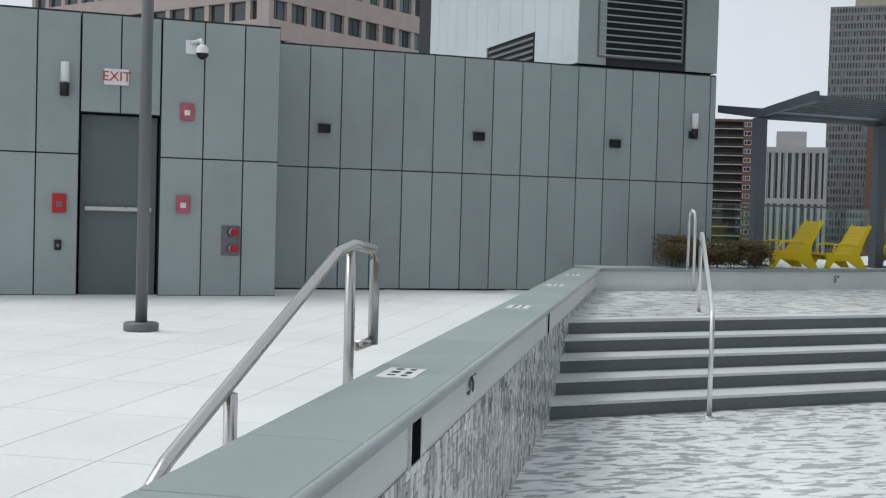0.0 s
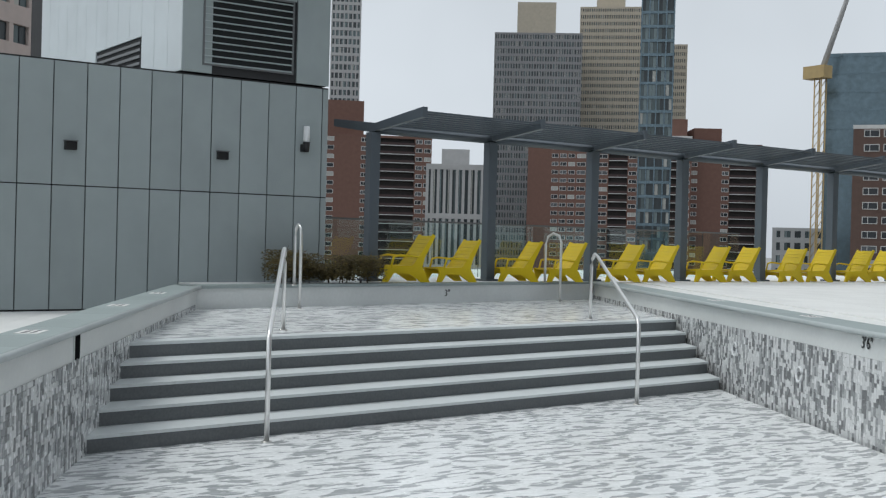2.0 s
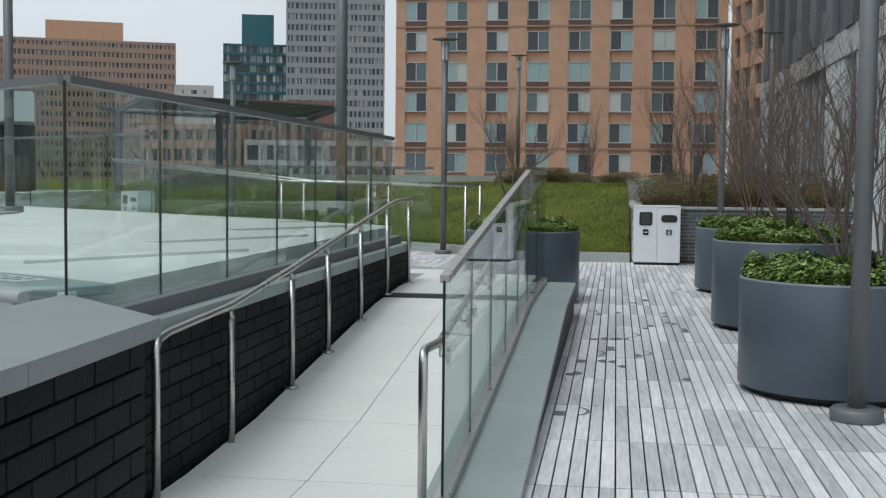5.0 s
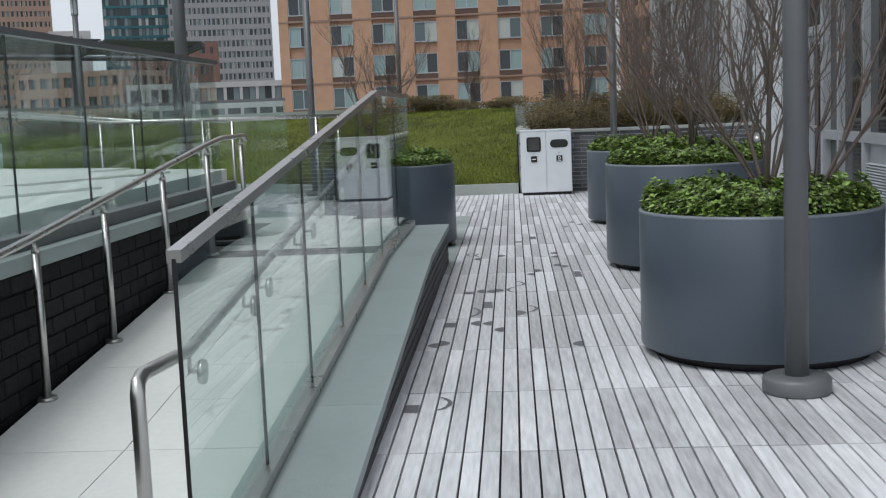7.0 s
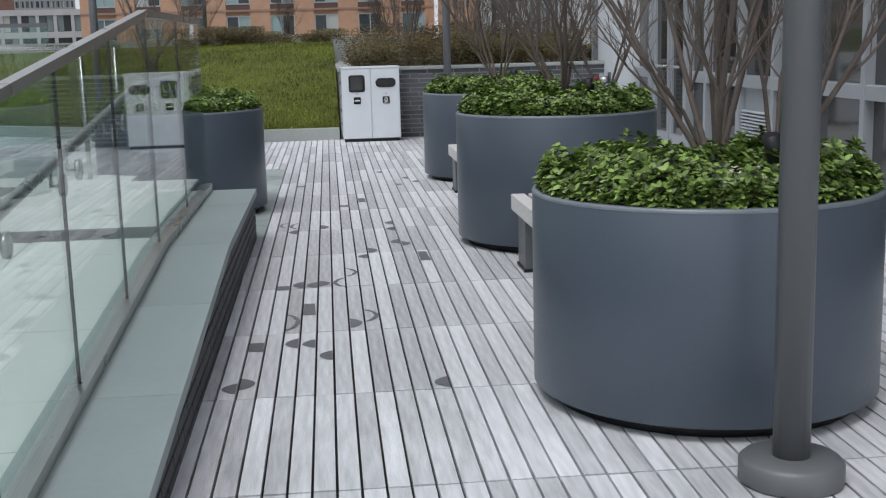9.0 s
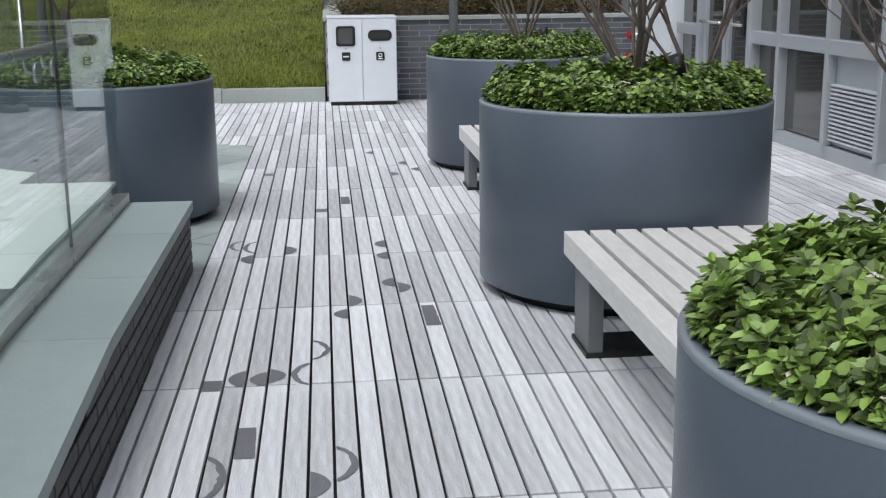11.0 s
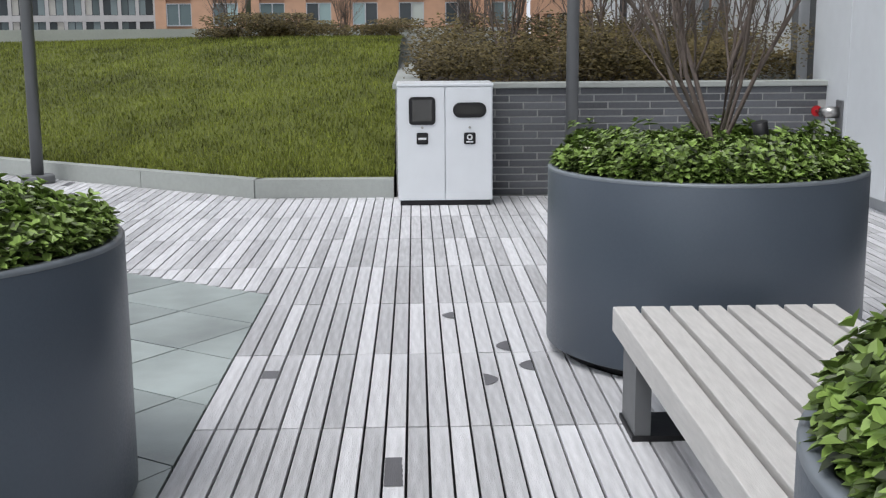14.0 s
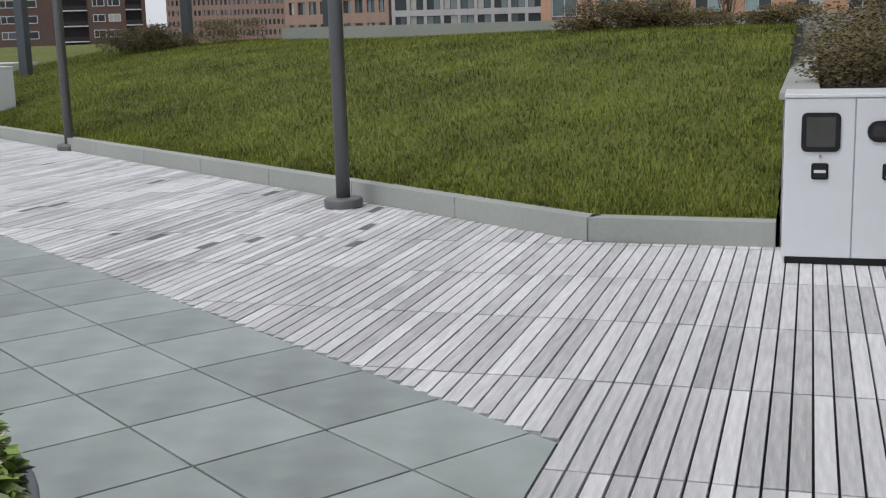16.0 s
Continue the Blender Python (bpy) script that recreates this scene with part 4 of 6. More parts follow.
def planter(x, y, z, r, h, label, seed, leaves):
    pl = tagged(empty("planter", x, y, z), label, "planter", group="round deck planters")
    bm = lathe(bmesh.new(), [(r - 0.05, 0.05), (r - 0.005, 0.05), (r, 0.056), (r, h - 0.012), (r - 0.006, h - 0.002), (r - 0.035, h - 0.002), (r - 0.04, h - 0.02), (r - 0.04, h - 0.12)], 72)
    part("shell", bm, M_PLANTER, pl)
    part("rim", lathe(bmesh.new(), [(r - 0.036, h - 0.001), (r - 0.036, h + 0.004), (r - 0.004, h + 0.004), (r + 0.001, h - 0.004), (r + 0.001, h - 0.012)], 72), M_PLANTER_RIM, pl, "worn pale rim")
    part("plinth", lathe(bmesh.new(), [(0.01, 0.0), (r - 0.07, 0.0), (r - 0.07, 0.052), (0.01, 0.052)], 48), M_BLACK, pl, "recessed black base")
    part("soil", lathe(bmesh.new(), [(r - 0.041, h - 0.10), (0.01, h - 0.06)], 32), M_SOIL, pl)
    rng = random.Random(seed)
    vs, fs = [], []
    for _ in range(leaves // 4):
        q, a = (r - 0.055) * math.sqrt(rng.random()), rng.random() * 6.28
        edge = rng.random() < 0.22
        if edge:
            q = r - rng.uniform(0.042, 0.08)
        px, py = q * math.cos(a), q * math.sin(a)
        bumpy = 0.045 * math.sin(px * 9 + seed) * math.cos(py * 8) + 0.05 * (rng.random() - 0.5)
        if rng.random() < 0.04:
            bumpy += 0.06
        pz = max(h + 0.075 + bumpy - 0.045 * (q / r) ** 6, h + 0.004) if not edge else h + rng.uniform(0.0, 0.05)
        tilt = Vector((rng.uniform(-0.4, 0.4) + 0.4 * px / r, rng.uniform(-0.4, 0.4) + 0.4 * py / r, 1)).normalized()
        sx = tilt.cross(Vector((0, 1, 0))).normalized()
        sy = tilt.cross(sx)
        base = Vector((px, py, pz))
        a0 = rng.random() * 6.28
        for w in range(8):
            ring = w < 5
            aw = a0 + w * (1.257 if ring else 2.094) + rng.uniform(-0.25, 0.25)
            d = (sx * math.cos(aw) + sy * math.sin(aw) + tilt * ((0.15 if ring else 0.9) + rng.uniform(-0.15, 0.25))).normalized()
            s = tilt.cross(d).normalized()
            up = d.cross(s)
            l, b_w = (0.045 if ring else 0.032) * rng.uniform(0.75, 1.2), 0.0115 * rng.uniform(0.8, 1.25)
            k = len(vs)
            o = base + tilt * (0.0 if ring else 0.012)
            vs += [tuple(o), tuple(o + d * l * 0.4 + s * b_w + up * 0.004), tuple(o + d * l * 0.75 + s * b_w * 0.75), tuple(o + d * l - up * 0.006), tuple(o + d * l * 0.75 - s * b_w * 0.75), tuple(o + d * l * 0.4 - s * b_w + up * 0.004), tuple(o + d * l * 0.55 - up * 0.004)]
            fs += [(k, k + 1, k + 6), (k + 1, k + 2, k + 6), (k + 2, k + 3, k + 6), (k + 3, k + 4, k + 6), (k + 4, k + 5, k + 6), (k + 5, k, k + 6)]
    me = bpy.data.meshes.new("ground_cover")
    me.from_pydata(vs, [], fs)
    me.materials.append(M_LEAF)
    g = new("ground_cover", me)
    g.matrix_basis = pose(x, y, z)
    tagged(g, "dense glossy green ground cover filling a planter", "plant", kind="stuff")
    vs, fs = [], []
    for _ in range(leaves // 60):
        q, a = r * 0.95 * math.sqrt(rng.random()), rng.random() * 6.28
        for _ in range(4):
            leaf_cluster(vs, fs, q * math.cos(a) + 0.01 * rng.random(), q * math.sin(a) + 0.01 * rng.random(), h + 0.10 - 0.07 * (q / r) ** 4, r, rng, 0.018)
    me = bpy.data.meshes.new("buds")
    me.from_pydata(vs, [], fs)
    me.materials.append(M_FLOWER)
    b = new("buds", me)
    b.parent = g
    return pl


def shrub(x, y, z, height, spread, stems, seed, label="bare multi-stemmed shrub rising from a planter"):
    """Stems that fork again and again into fine twigs."""
    t = tagged(empty("shrub", x, y, z), label, "shrub", group="bare shrubs")
    rng = random.Random(seed)
    twigs = bmesh.new()

    def grow(bm, p, d, length, r, depth):
        pts, rad = [p], [r]
        n = 4
        for i in range(n):
            d = (d + Vector((rng.uniform(-1, 1), rng.uniform(-1, 1), rng.uniform(-0.2, 0.6))) * 0.24).normalized()
            p = p + d * (length / n)
            pts.append(p)
            rad.append(r * (1 - 0.5 * (i + 1) / n))
        tube(bm, pts, rad, 5 if depth < 2 else 3, caps=False)
        if depth < 3:
            for i in range(1, n + 1):
                for _ in range(2 if depth < 2 else 1):
                    if rng.random() < 0.9:
                        side = Vector((rng.uniform(-1, 1), rng.uniform(-1, 1), rng.uniform(0.2, 1.0))).normalized()
                        grow(twigs, pts[i], (d * 1.0 + side * 0.75).normalized(), length * rng.uniform(0.3, 0.5), max(rad[i] * 0.55, 0.0018), depth + 1)
    trunk = bmesh.new()
    stub = 0.13 if height > 1.2 else 0.5
    tube(trunk, [(0, 0, -0.02), (0.006, 0.004, stub * 0.5), (0.012, -0.006, stub)], [0.050, 0.040, 0.030], 9, caps=False)
    part("trunk", trunk, M_BARK, t)
    for s in range(stems):
        a = 2 * math.pi * s / stems + rng.random()
        lean = spread * (0.25 + 0.75 * rng.random())
        d = Vector((math.cos(a) * lean, math.sin(a) * lean, 1)).normalized()
        bm = bmesh.new()
        grow(bm, Vector((math.cos(a) * 0.012, math.sin(a) * 0.012, stub * rng.uniform(0.7, 1.0))), d, height * (0.65 + 0.35 * rng.random()), 0.008 + 0.008 * rng.random(), 0)
        part("stem", bm, M_BARK, t)
    tw = part("twig_mass", twigs, M_BARK, t)
    tw["kind"] = "stuff"
    return t


def spotlight(x, y, z, rz):
    s = tagged(empty("spotlight", x, y, z, rz), "small black garden spotlight among the leaves", "spotlight", group="planter spotlights")
    part("stake", tube(bmesh.new(), [(0, 0, -0.05), (0, 0, 0.10)], 0.012, 8), M_BLACK, s)
    part("head", tube(bmesh.new(), [(0.0, 0, 0.08), (0.03, 0, 0.20)], [0.03, 0.036], 12), M_BLACK, s)


PLANTERS = ((5.345, 6.80, deck_z(6.8), 0.69, 0.84, "slate-blue round planter beside a lamp post", 1, 11000), (5.44, 10.37, 0, 0.70, 0.91, "slate-blue round planter between two benches", 2, 11000),
            (5.565, 14.35, 0, 0.735, 0.88, "slate-blue round planter at the end of a bench", 3, 10000), (2.58, 12.47, 0, 0.71, 0.88, "slate-blue round planter on the stone paving", 4, 9000))
for i, (x, y, z, r, h, lab, seed, n) in enumerate(PLANTERS):
    planter(x, y, z, r, h, lab, seed, n)
    lone = x < 4
    shrub(x + (-0.2 if lone else 0.06), y + 0.05, z + h - 0.06, 1.0 if lone else 1.7, 0.75, 4 if lone else 8, 30 + i)
    if not lone:
        spotlight(x + 0.2, y - 0.25, z + h + 0.02, 200)
shrub(5.70, 6.95, deck_z(7) + 0.77, 1.8, 0.6, 5, 55)
shrub(5.78, 10.3, 0.83, 1.7, 0.65, 4, 56)

# ---- benches ----
def bench(x0, x1, y0, y1, top, label):
    b = tagged(empty("bench", (x0 + x1) / 2, (y0 + y1) / 2, deck_z((y0 + y1) / 2)), label, "bench", group="slatted benches")
    n = 8
    w = (x1 - x0) / n
    for i in range(n):
        under(b, "slat", boxed(x0 + i * w + 0.008, y0, top - 0.05 if i else top - 0.10, x0 + (i + 1) * w - 0.016, y1, top, bevel=0.004), M_BENCH)
    for yy in (y0 + 0.12, y1 - 0.40):
        under(b, "leg", boxed(x0 + 0.03, yy, 0.02 + deck_z(yy), x0 + 0.09, yy + 0.26, top - 0.101), M_POLE, "grey steel leg plate")
        under(b, "leg", boxed(x1 - 0.1, yy, 0.02 + deck_z(yy), x1 - 0.04, yy + 0.26, top - 0.051), M_POLE, "grey steel leg plate")
        under(b, "foot", boxed(x0 + 0.02, yy - 0.01, deck_z(yy) - 0.002, x1 - 0.03, yy + 0.27, deck_z(yy) + 0.02), M_BLACK)
    return b


bench(4.99, 5.89, 7.62, 9.62, 0.43, "weathered slatted timber bench between planters")
bench(4.98, 5.90, 11.12, 13.45, 0.42, "weathered slatted timber bench by the far planter")

# ---- recycling bins ----
def bins(x, y, z, rz, label):
    b = tagged(empty("recycling_bin", x, y, z, rz), label, "bin", group="recycling bins")
    w, d, h = 0.83, 0.55, 1.06
    part("plinth", boxed(0.02, 0.03, 0.0, w - 0.02, d - 0.02, 0.045), M_BLACK, b)
    part("body", boxed(0.0, 0.025, 0.045, w, d, h - 0.02, bevel=0.006), M_BIN, b)
    part("top", boxed(-0.004, -0.002, h - 0.02, w + 0.004, d + 0.004, h + 0.004, bevel=0.005), M_BIN, b)
    for i in range(2):
        x0 = 0.006 + i * 0.412
        dr = part("door", boxed(x0, 0.004, 0.05, x0 + 0.405, 0.024, h - 0.024, bevel=0.004), M_BIN, b)
        hw, z0, z1 = (0.115, 0.71, 0.95) if i == 0 else (0.145, 0.77, 0.90)
        cx = x0 + 0.21
        bm = bmesh.new()
        rr, pts = (0.035 if i == 0 else 0.062), []
        for ax, az, st in ((hw - rr, z1 - rr, 0), (-hw + rr, z1 - rr, 90), (-hw + rr, z0 + rr, 180), (hw - rr, z0 + rr, 270)):
            pts += [(cx + ax + rr * math.cos(radians(st + q * 22.5)), az + rr * math.sin(radians(st + q * 22.5))) for q in range(5)]
        lo, hi = [bm.verts.new((px, 0.006, pz)) for px, pz in pts], [bm.verts.new((px, -0.006, pz)) for px, pz in pts]
        bm.faces.new(hi)
        for q in range(len(pts)):
            bm.faces.new((lo[q], lo[(q + 1) % len(pts)], hi[(q + 1) % len(pts)], hi[q]))
        bmesh.ops.recalc_face_normals(bm, faces=bm.faces)
        part("opening_frame", bm, M_BLACK, dr, "black rounded opening frame")
        part("flap", boxed(cx - hw + 0.03, -0.009, z0 + 0.03, cx + hw - 0.03, -0.0065, z1 - 0.025, bevel=0.0), M_STORE, dr, "glossy dark flap")
        part("badge", boxed(cx - 0.05, -0.002, 0.54, cx + 0.05, 0.006, 0.64, bevel=0.012), M_INK, dr, "black badge with a white mark")
        if i:
            bm = bmesh.new()
            ring = [Vector((cx + 0.02 * math.cos(q * 0.5236), -0.0035, 0.60 + 0.02 * math.sin(q * 0.5236))) for q in range(13)]
            tube(bm, ring, 0.007, 5)
            part("mark", bm, M_WHITE, dr)
            part("caption_bar", boxed(cx - 0.03, -0.0032, 0.553, cx + 0.03, -0.0022, 0.566), M_WHITE, dr)
        else:
            part("caption_bar", boxed(cx - 0.035, -0.0032, 0.58, cx + 0.035, -0.0022, 0.598), M_WHITE, dr)
        part("lock", tube(bmesh.new(), [(cx, 0.006, 0.685), (cx, -0.004, 0.685)], 0.011, 10), M_STEEL, dr)
    return b


bins(4.05, 19.05, 0, 0, "double white recycling bin against a brick planter wall")
bins(-9.95, 28.75, 0, -34, "double white recycling bin at the far lawn corner")

# ---- raised brick bed behind the bins ----
bed = structure(empty("wall_bed", 6.2, 19.4, 0), "grey brick planter wall with a pale stone cap", "wall")
under(bed, "core", boxed(4.03, 19.66, -0.4, 8.3, 19.8, 0.99), M_MORTAR)
under(bed, "core_side", boxed(4.03, 19.81, -0.4, 4.2, 27, 0.99), M_MORTAR)
under(bed, "earth", boxed(4.21, 19.81, -0.4, 8.3, 33, 0.93), M_SOIL)
under(bed, "cap", boxed(4.0, 19.62, 0.991, 8.3, 19.86, 1.04, bevel=0.006), M_KERB, "pale stone cap")
under(bed, "cap", boxed(4.0, 19.865, 0.991, 4.26, 27, 1.04, bevel=0.006), M_KERB, "pale stone cap")
bm = bmesh.new()
box(bm, 0.006, 0, 0.006, 0.384, 0.02, 0.0602, bevel=0.003)
bm2 = shared("brick", bm, M_BRICK_GREY)
for r in range(15):
    x = 4.03 - (r % 3) * 0.13
    while x < 8.2:
        if x >= 4.02 and x + 0.39 < 8.3:
            piece("brick", bm2, bed, Matrix.Translation((x - 6.2, 19.654 - 19.4, r * 0.0662)))
        x += 0.39
for r in range(15):
    for j in range(8):
        piece("brick", bm2, bed, Matrix.Translation((4.023 - 6.2, 19.67 + (j + 1) * 0.39 + (r % 3) * 0.1 - 19.4, r * 0.0662)) @ Matrix.Rotation(radians(-90), 4, "Z"))

# ---- bushes ----
def hedge(name, label, x0, y0, x1, y1, z, h, n, seed, mat=M_HEDGE, leaf=0.05):
    host = tagged(empty(name, (x0 + x1) / 2, (y0 + y1) / 2, z), label, "bush")
    rng = random.Random(seed)
    vs, fs = [], []
    cx, cy = (x1 - x0) / 2, (y1 - y0) / 2
    clumps = [(rng.uniform(-cx, cx), rng.uniform(-cy, cy), rng.uniform(0.35, 1.0) * h, rng.uniform(0.25, 0.5)) for _ in range(int(8 + cx * cy * 14))]
    for _ in range(n):
        px, py, ph, pr = rng.choice(clumps)
        a, e, q = rng.random() * 6.28, rng.random(), rng.random() ** 0.4
        leaf_cluster(vs, fs, px + pr * q * math.cos(a), py + pr * q * math.sin(a), max(0.02, ph * (1 - 0.9 * e * q)), 1, rng, leaf)
    me = bpy.data.meshes.new("foliage")
    me.from_pydata(vs, [], fs)
    me.materials.append(mat)
    f = new("foliage", me)
    f.parent = host
    f["kind"] = "stuff"
    bm = bmesh.new()
    for i in range(14):
        px, py, ph, pr = clumps[i % len(clumps)]
        tube(bm, [(px, py, -0.03), (px + rng.uniform(-.1, .1), py, ph * 0.6), (px + rng.uniform(-.2, .2), py + rng.uniform(-.2, .2), ph * 1.15)], [0.012, 0.008, 0.003], 4)
    tw = part("twig_mass", bm, M_BARK, host)
    tw["kind"] = "stuff"
    return host


hedge("bush", "rusty brown-green bush on the raised brick bed", 4.3, 20.1, 8.2, 22.5, 0.93, 0.75, 26000, 61, leaf=0.042)
hedge("bush", "rusty brown-green bush deep in the raised bed", 4.4, 22.6, 8.2, 26.5, 0.93, 0.85, 14000, 62)
hedge("bush", "low brown hedge along the lawn's crest", 0.7, 28.6, 4.0, 29.8, 1.34, 0.5, 12000, 63)
hedge("bush", "low brown hedge at the far lawn crest", -11.0, 34.2, -7.4, 35.8, 1.10, 0.75, 12000, 64)
hedge("bush", "dark low bush at the corner of the metal wall", -14.6, 4.7, -13.95, 6.75, T, 0.55, 9000, 65)
for i, (x, y, h) in enumerate(((5.2, 21.6, 2.0), (6.3, 21.2, 2.1), (7.2, 22.6, 2.3), (5.0, 24.0, 2.2), (6.6, 25.0, 2.4), (1.0, 29.6, 1.9), (3.0, 29.6, 1.8))):
    shrub(x, y, 0.93 if y < 28 else 1.1, h, 0.35, 7, 70 + i, "bare winter shrub behind the lawn")

structure(part("wall_parapet", prism(bmesh.new(), [(-6.8, 35.1), (6.5, 38.1), (6.43, 38.4), (-6.87, 35.4)], -0.4, 1.60), M_KERB), "low pale parapet beyond the lawn", "wall")

# ---- lamp posts ----
def lamp_post(x, y, z, h, label, r=0.055, rz=0.0):
    l = tagged(empty("lamp_post", x, y, z, rz), label, "lamp post", group="terrace lamp posts")
    part("base", lathe(bmesh.new(), [(0.01, 0), (0.165, 0), (0.17, 0.01), (0.17, 0.07), (0.155, 0.085), (r, 0.088)], 28), M_POLE, l)
    part("pole", tube(bmesh.new(), [(0, 0, 0.06), (0, 0, h - 0.45)], r, 16), M_POLE, l)
    part("lantern", tube(bmesh.new(), [(0, 0, h - 0.45), (0, 0, h - 0.40), (0, 0, h - 0.10)], [r, r * 1.15, r * 1.15], 14), M_PLATE, l, "frosted cylinder lantern")
    for a in range(4):
        c, s = math.cos(a * 1.571) * r * 1.2, math.sin(a * 1.571) * r * 1.2
        part("lantern_bar", tube(bmesh.new(), [(c, s, h - 0.46), (c, s, h - 0.03)], 0.009, 6), M_POLE, l)
    part("cap", lathe(bmesh.new(), [(0.01, h - 0.05), (0.24, h - 0.045), (0.255, h - 0.035), (0.24, h - 0.022), (0.01, h)], 28), M_POLE, l, "flat round cap")
    return l


lamp_post(-8.48, -4.36, TL, 5.2, "tall grey lamp post on the lower terrace", 0.058)
lamp_post(-10.24, 17.0, T, 4.05, "tall grey lamp post beside the sun loungers")
lamp_post(-4.43, 13.13, T, 4.1, "tall grey lamp post with a round cap on the terrace", 0.062)
lamp_post(5.315, 5.78, deck_z(5.8), 4.5, "grey lamp post standing close to a planter", 0.06)
lamp_post(0.32, 20.93, 0, 4.3, "grey lamp post at the lawn kerb", 0.062)
lamp_post(-5.55, 25.35, 0, 4.3, "grey lamp post farther along the lawn kerb", 0.062)
lamp_post(-0.6, 16.0, 0.95, 5.0, "tall grey lamp post behind the ramp glass", 0.085)
lamp_post(5.58, 19.15, 0, 4.3, "grey lamp post standing before the brick bed", 0.055)
lamp_post(7.4, 27.0, 0.93, 4.2, "grey lamp post deep in the raised bed", 0.055)
lamp_post(0.65, 34.5, 1.1, 4.3, "grey lamp post beyond the lawn crest", 0.06)


# ---- dark brick facing ----
def brick_face(host, name, origin, along_v, length, rows, bw, bh, deep, mat, top=None, stagger=0.5):
    """Proud bricks on a wall face; along_v is the face's direction in plan, the bricks stand to its right."""
    bm = bmesh.new()
    box(bm, 0.005, 0.0, 0.005, bw - 0.005, deep, bh - 0.005, bevel=0.004)
    me = shared("brick", bm, mat)
    bm = bmesh.new()
    box(bm, 0.005, 0.0, 0.005, bw * (1 - stagger) - 0.005, deep, bh - 0.005, bevel=0.004)
    half_me = shared("brick", bm, mat)
    ang = math.atan2(along_v[1], along_v[0])
    hm = host.matrix_basis.inverted()
    for r in range(rows):
        s = -(r % 2) * bw * stagger
        while s + bw * 0.5 < length:
            cut = s < -0.001
            if s + bw <= length + 0.001:
                s_ = 0.0 if cut else s
                px, py = origin[0] + along_v[0] * s_, origin[1] + along_v[1] * s_
                z = origin[2] + r * bh
                if top is None or z + bh <= top(py, py + along_v[1] * bw):
                    ob = new(name, half_me if cut else me)
                    ob.parent = host
                    ob.matrix_basis = hm @ Matrix.Translation((px, py, z)) @ Matrix.Rotation(ang, 4, "Z")
            s += bw


brick_face(end_wall, "brick", (SX2 - 0.055, SY1 - 0.01, -0.06), (0.03, -0.9995), 2.98, 10, 0.30, 0.098, 0.03, M_BRICK_DARK)
brick_face(ramp_wall, "brick", (1.50, 10.28, -0.10), (0, -1), 8.3, 9, 0.31, 0.093, 0.012, M_BRICK_DARK)
brick_face(kerb_wall, "brick", (3.272, 10.88, -0.30), (0, -1), 8.2, 12, 0.29, 0.06, 0.014, M_BRICK_KERB, top=lambda a, b: cap_z(min(a, b)) - 0.035)
brick_face(end_wall, "brick", (NEAR_L[0] + 0.05, NEAR_L[1] + 0.055, -0.06), (0.846, -0.533), 0.66, 10, 0.22, 0.098, 0.03, M_BRICK_DARK)

# ---- glass balustrades ----
def glass_run(name, label, pts, zb, zt, cap, pane_len, cap_mat=M_POLE, cap_r=0.028):
    """Panes between plan points; zb and zt give bottom and top height at a place; a cap bar on top."""
    host = tagged(empty(name, pts[0][0], pts[0][1], zb(*pts[0])), label, "balustrade", group="glass balustrades")
    for a, b in zip(pts, pts[1:]):
        a, b = Vector(a), Vector(b)
        n = max(1, round((b - a).length / pane_len))
        nrm = Vector((-(b - a).y, (b - a).x)).normalized() * 0.006
        d = (b - a).normalized() * 0.004
        for i in range(n):
            p, q = a + (b - a) * (i / n) + d, a + (b - a) * ((i + 1) / n) - d
            bm = bmesh.new()
            corners = [p - nrm, q - nrm, q + nrm, p + nrm]
            prism(bm, [(c.x, c.y) for c in corners], [zb(c.x, c.y) for c in corners], [zt(c.x, c.y) for c in corners])
            g = under(host, "pane", bm, M_GLASS)
            g.visible_shadow = False
            e = p - d
            bm = bmesh.new()
            corners = [e - d * 0.55 - nrm * 1.05, e + d * 0.55 - nrm * 1.05, e + d * 0.55 + nrm * 1.05, e - d * 0.55 + nrm * 1.05]
            prism(bm, [(c.x, c.y) for c in corners], zb(e.x, e.y), zt(e.x, e.y))
            under(host, "joint_seal", bm, M_BLACK)
        if cap:
            bm = bmesh.new()
            m = nrm.normalized() * cap_r
            corners = [a - m, b - m, b + m, a + m]
            prism(bm, [(c.x, c.y) for c in corners], [zt(c.x, c.y) - 0.012 for c in corners], [zt(c.x, c.y) + 0.025 for c in corners])
            under(host, "cap_rail", bm, cap_mat, "slim metal cap rail")
    return host


flat = lambda z: (lambda x, y: z)


def glass_top(y):
    return 1.58 - 0.103 * max(0.0, 8.4 - y)


glass_run("glass_balustrade", "frameless clear glass screen on the pool corner", [(0.22, 3.42), (0.57, 3.18), (1.385, 2.60)], flat(0.98), flat(1.92), True, 0.8)
glass_run("glass_balustrade", "clear glass balustrade with dark cap above the ramp wall", [(1.39, 2.60), (1.39, 9.95)], flat(0.88), flat(1.92), True, 1.05)
glass_run("glass_balustrade", "clear glass balustrade with steel cap beside the deck", [(2.945, 3.22), (2.945, 8.4), (2.945, 10.9)], lambda x, y: cap_z(y) + 0.01, lambda x, y: glass_top(y), True, 1.05, M_STEEL, 0.022)
glass_run("glass_balustrade", "clear glass balustrade along the upper terrace edge", [(-12.2, 20.6), (-6.8, 17.0), (-2.9, 14.25)], flat(0.90), flat(2.0), True, 1.3)
glass_run("glass_balustrade", "clear glass balustrade at the ramp's turn", [(-2.9, 14.25), (1.1, 14.6)], flat(0.42), flat(1.55), True, 1.2)
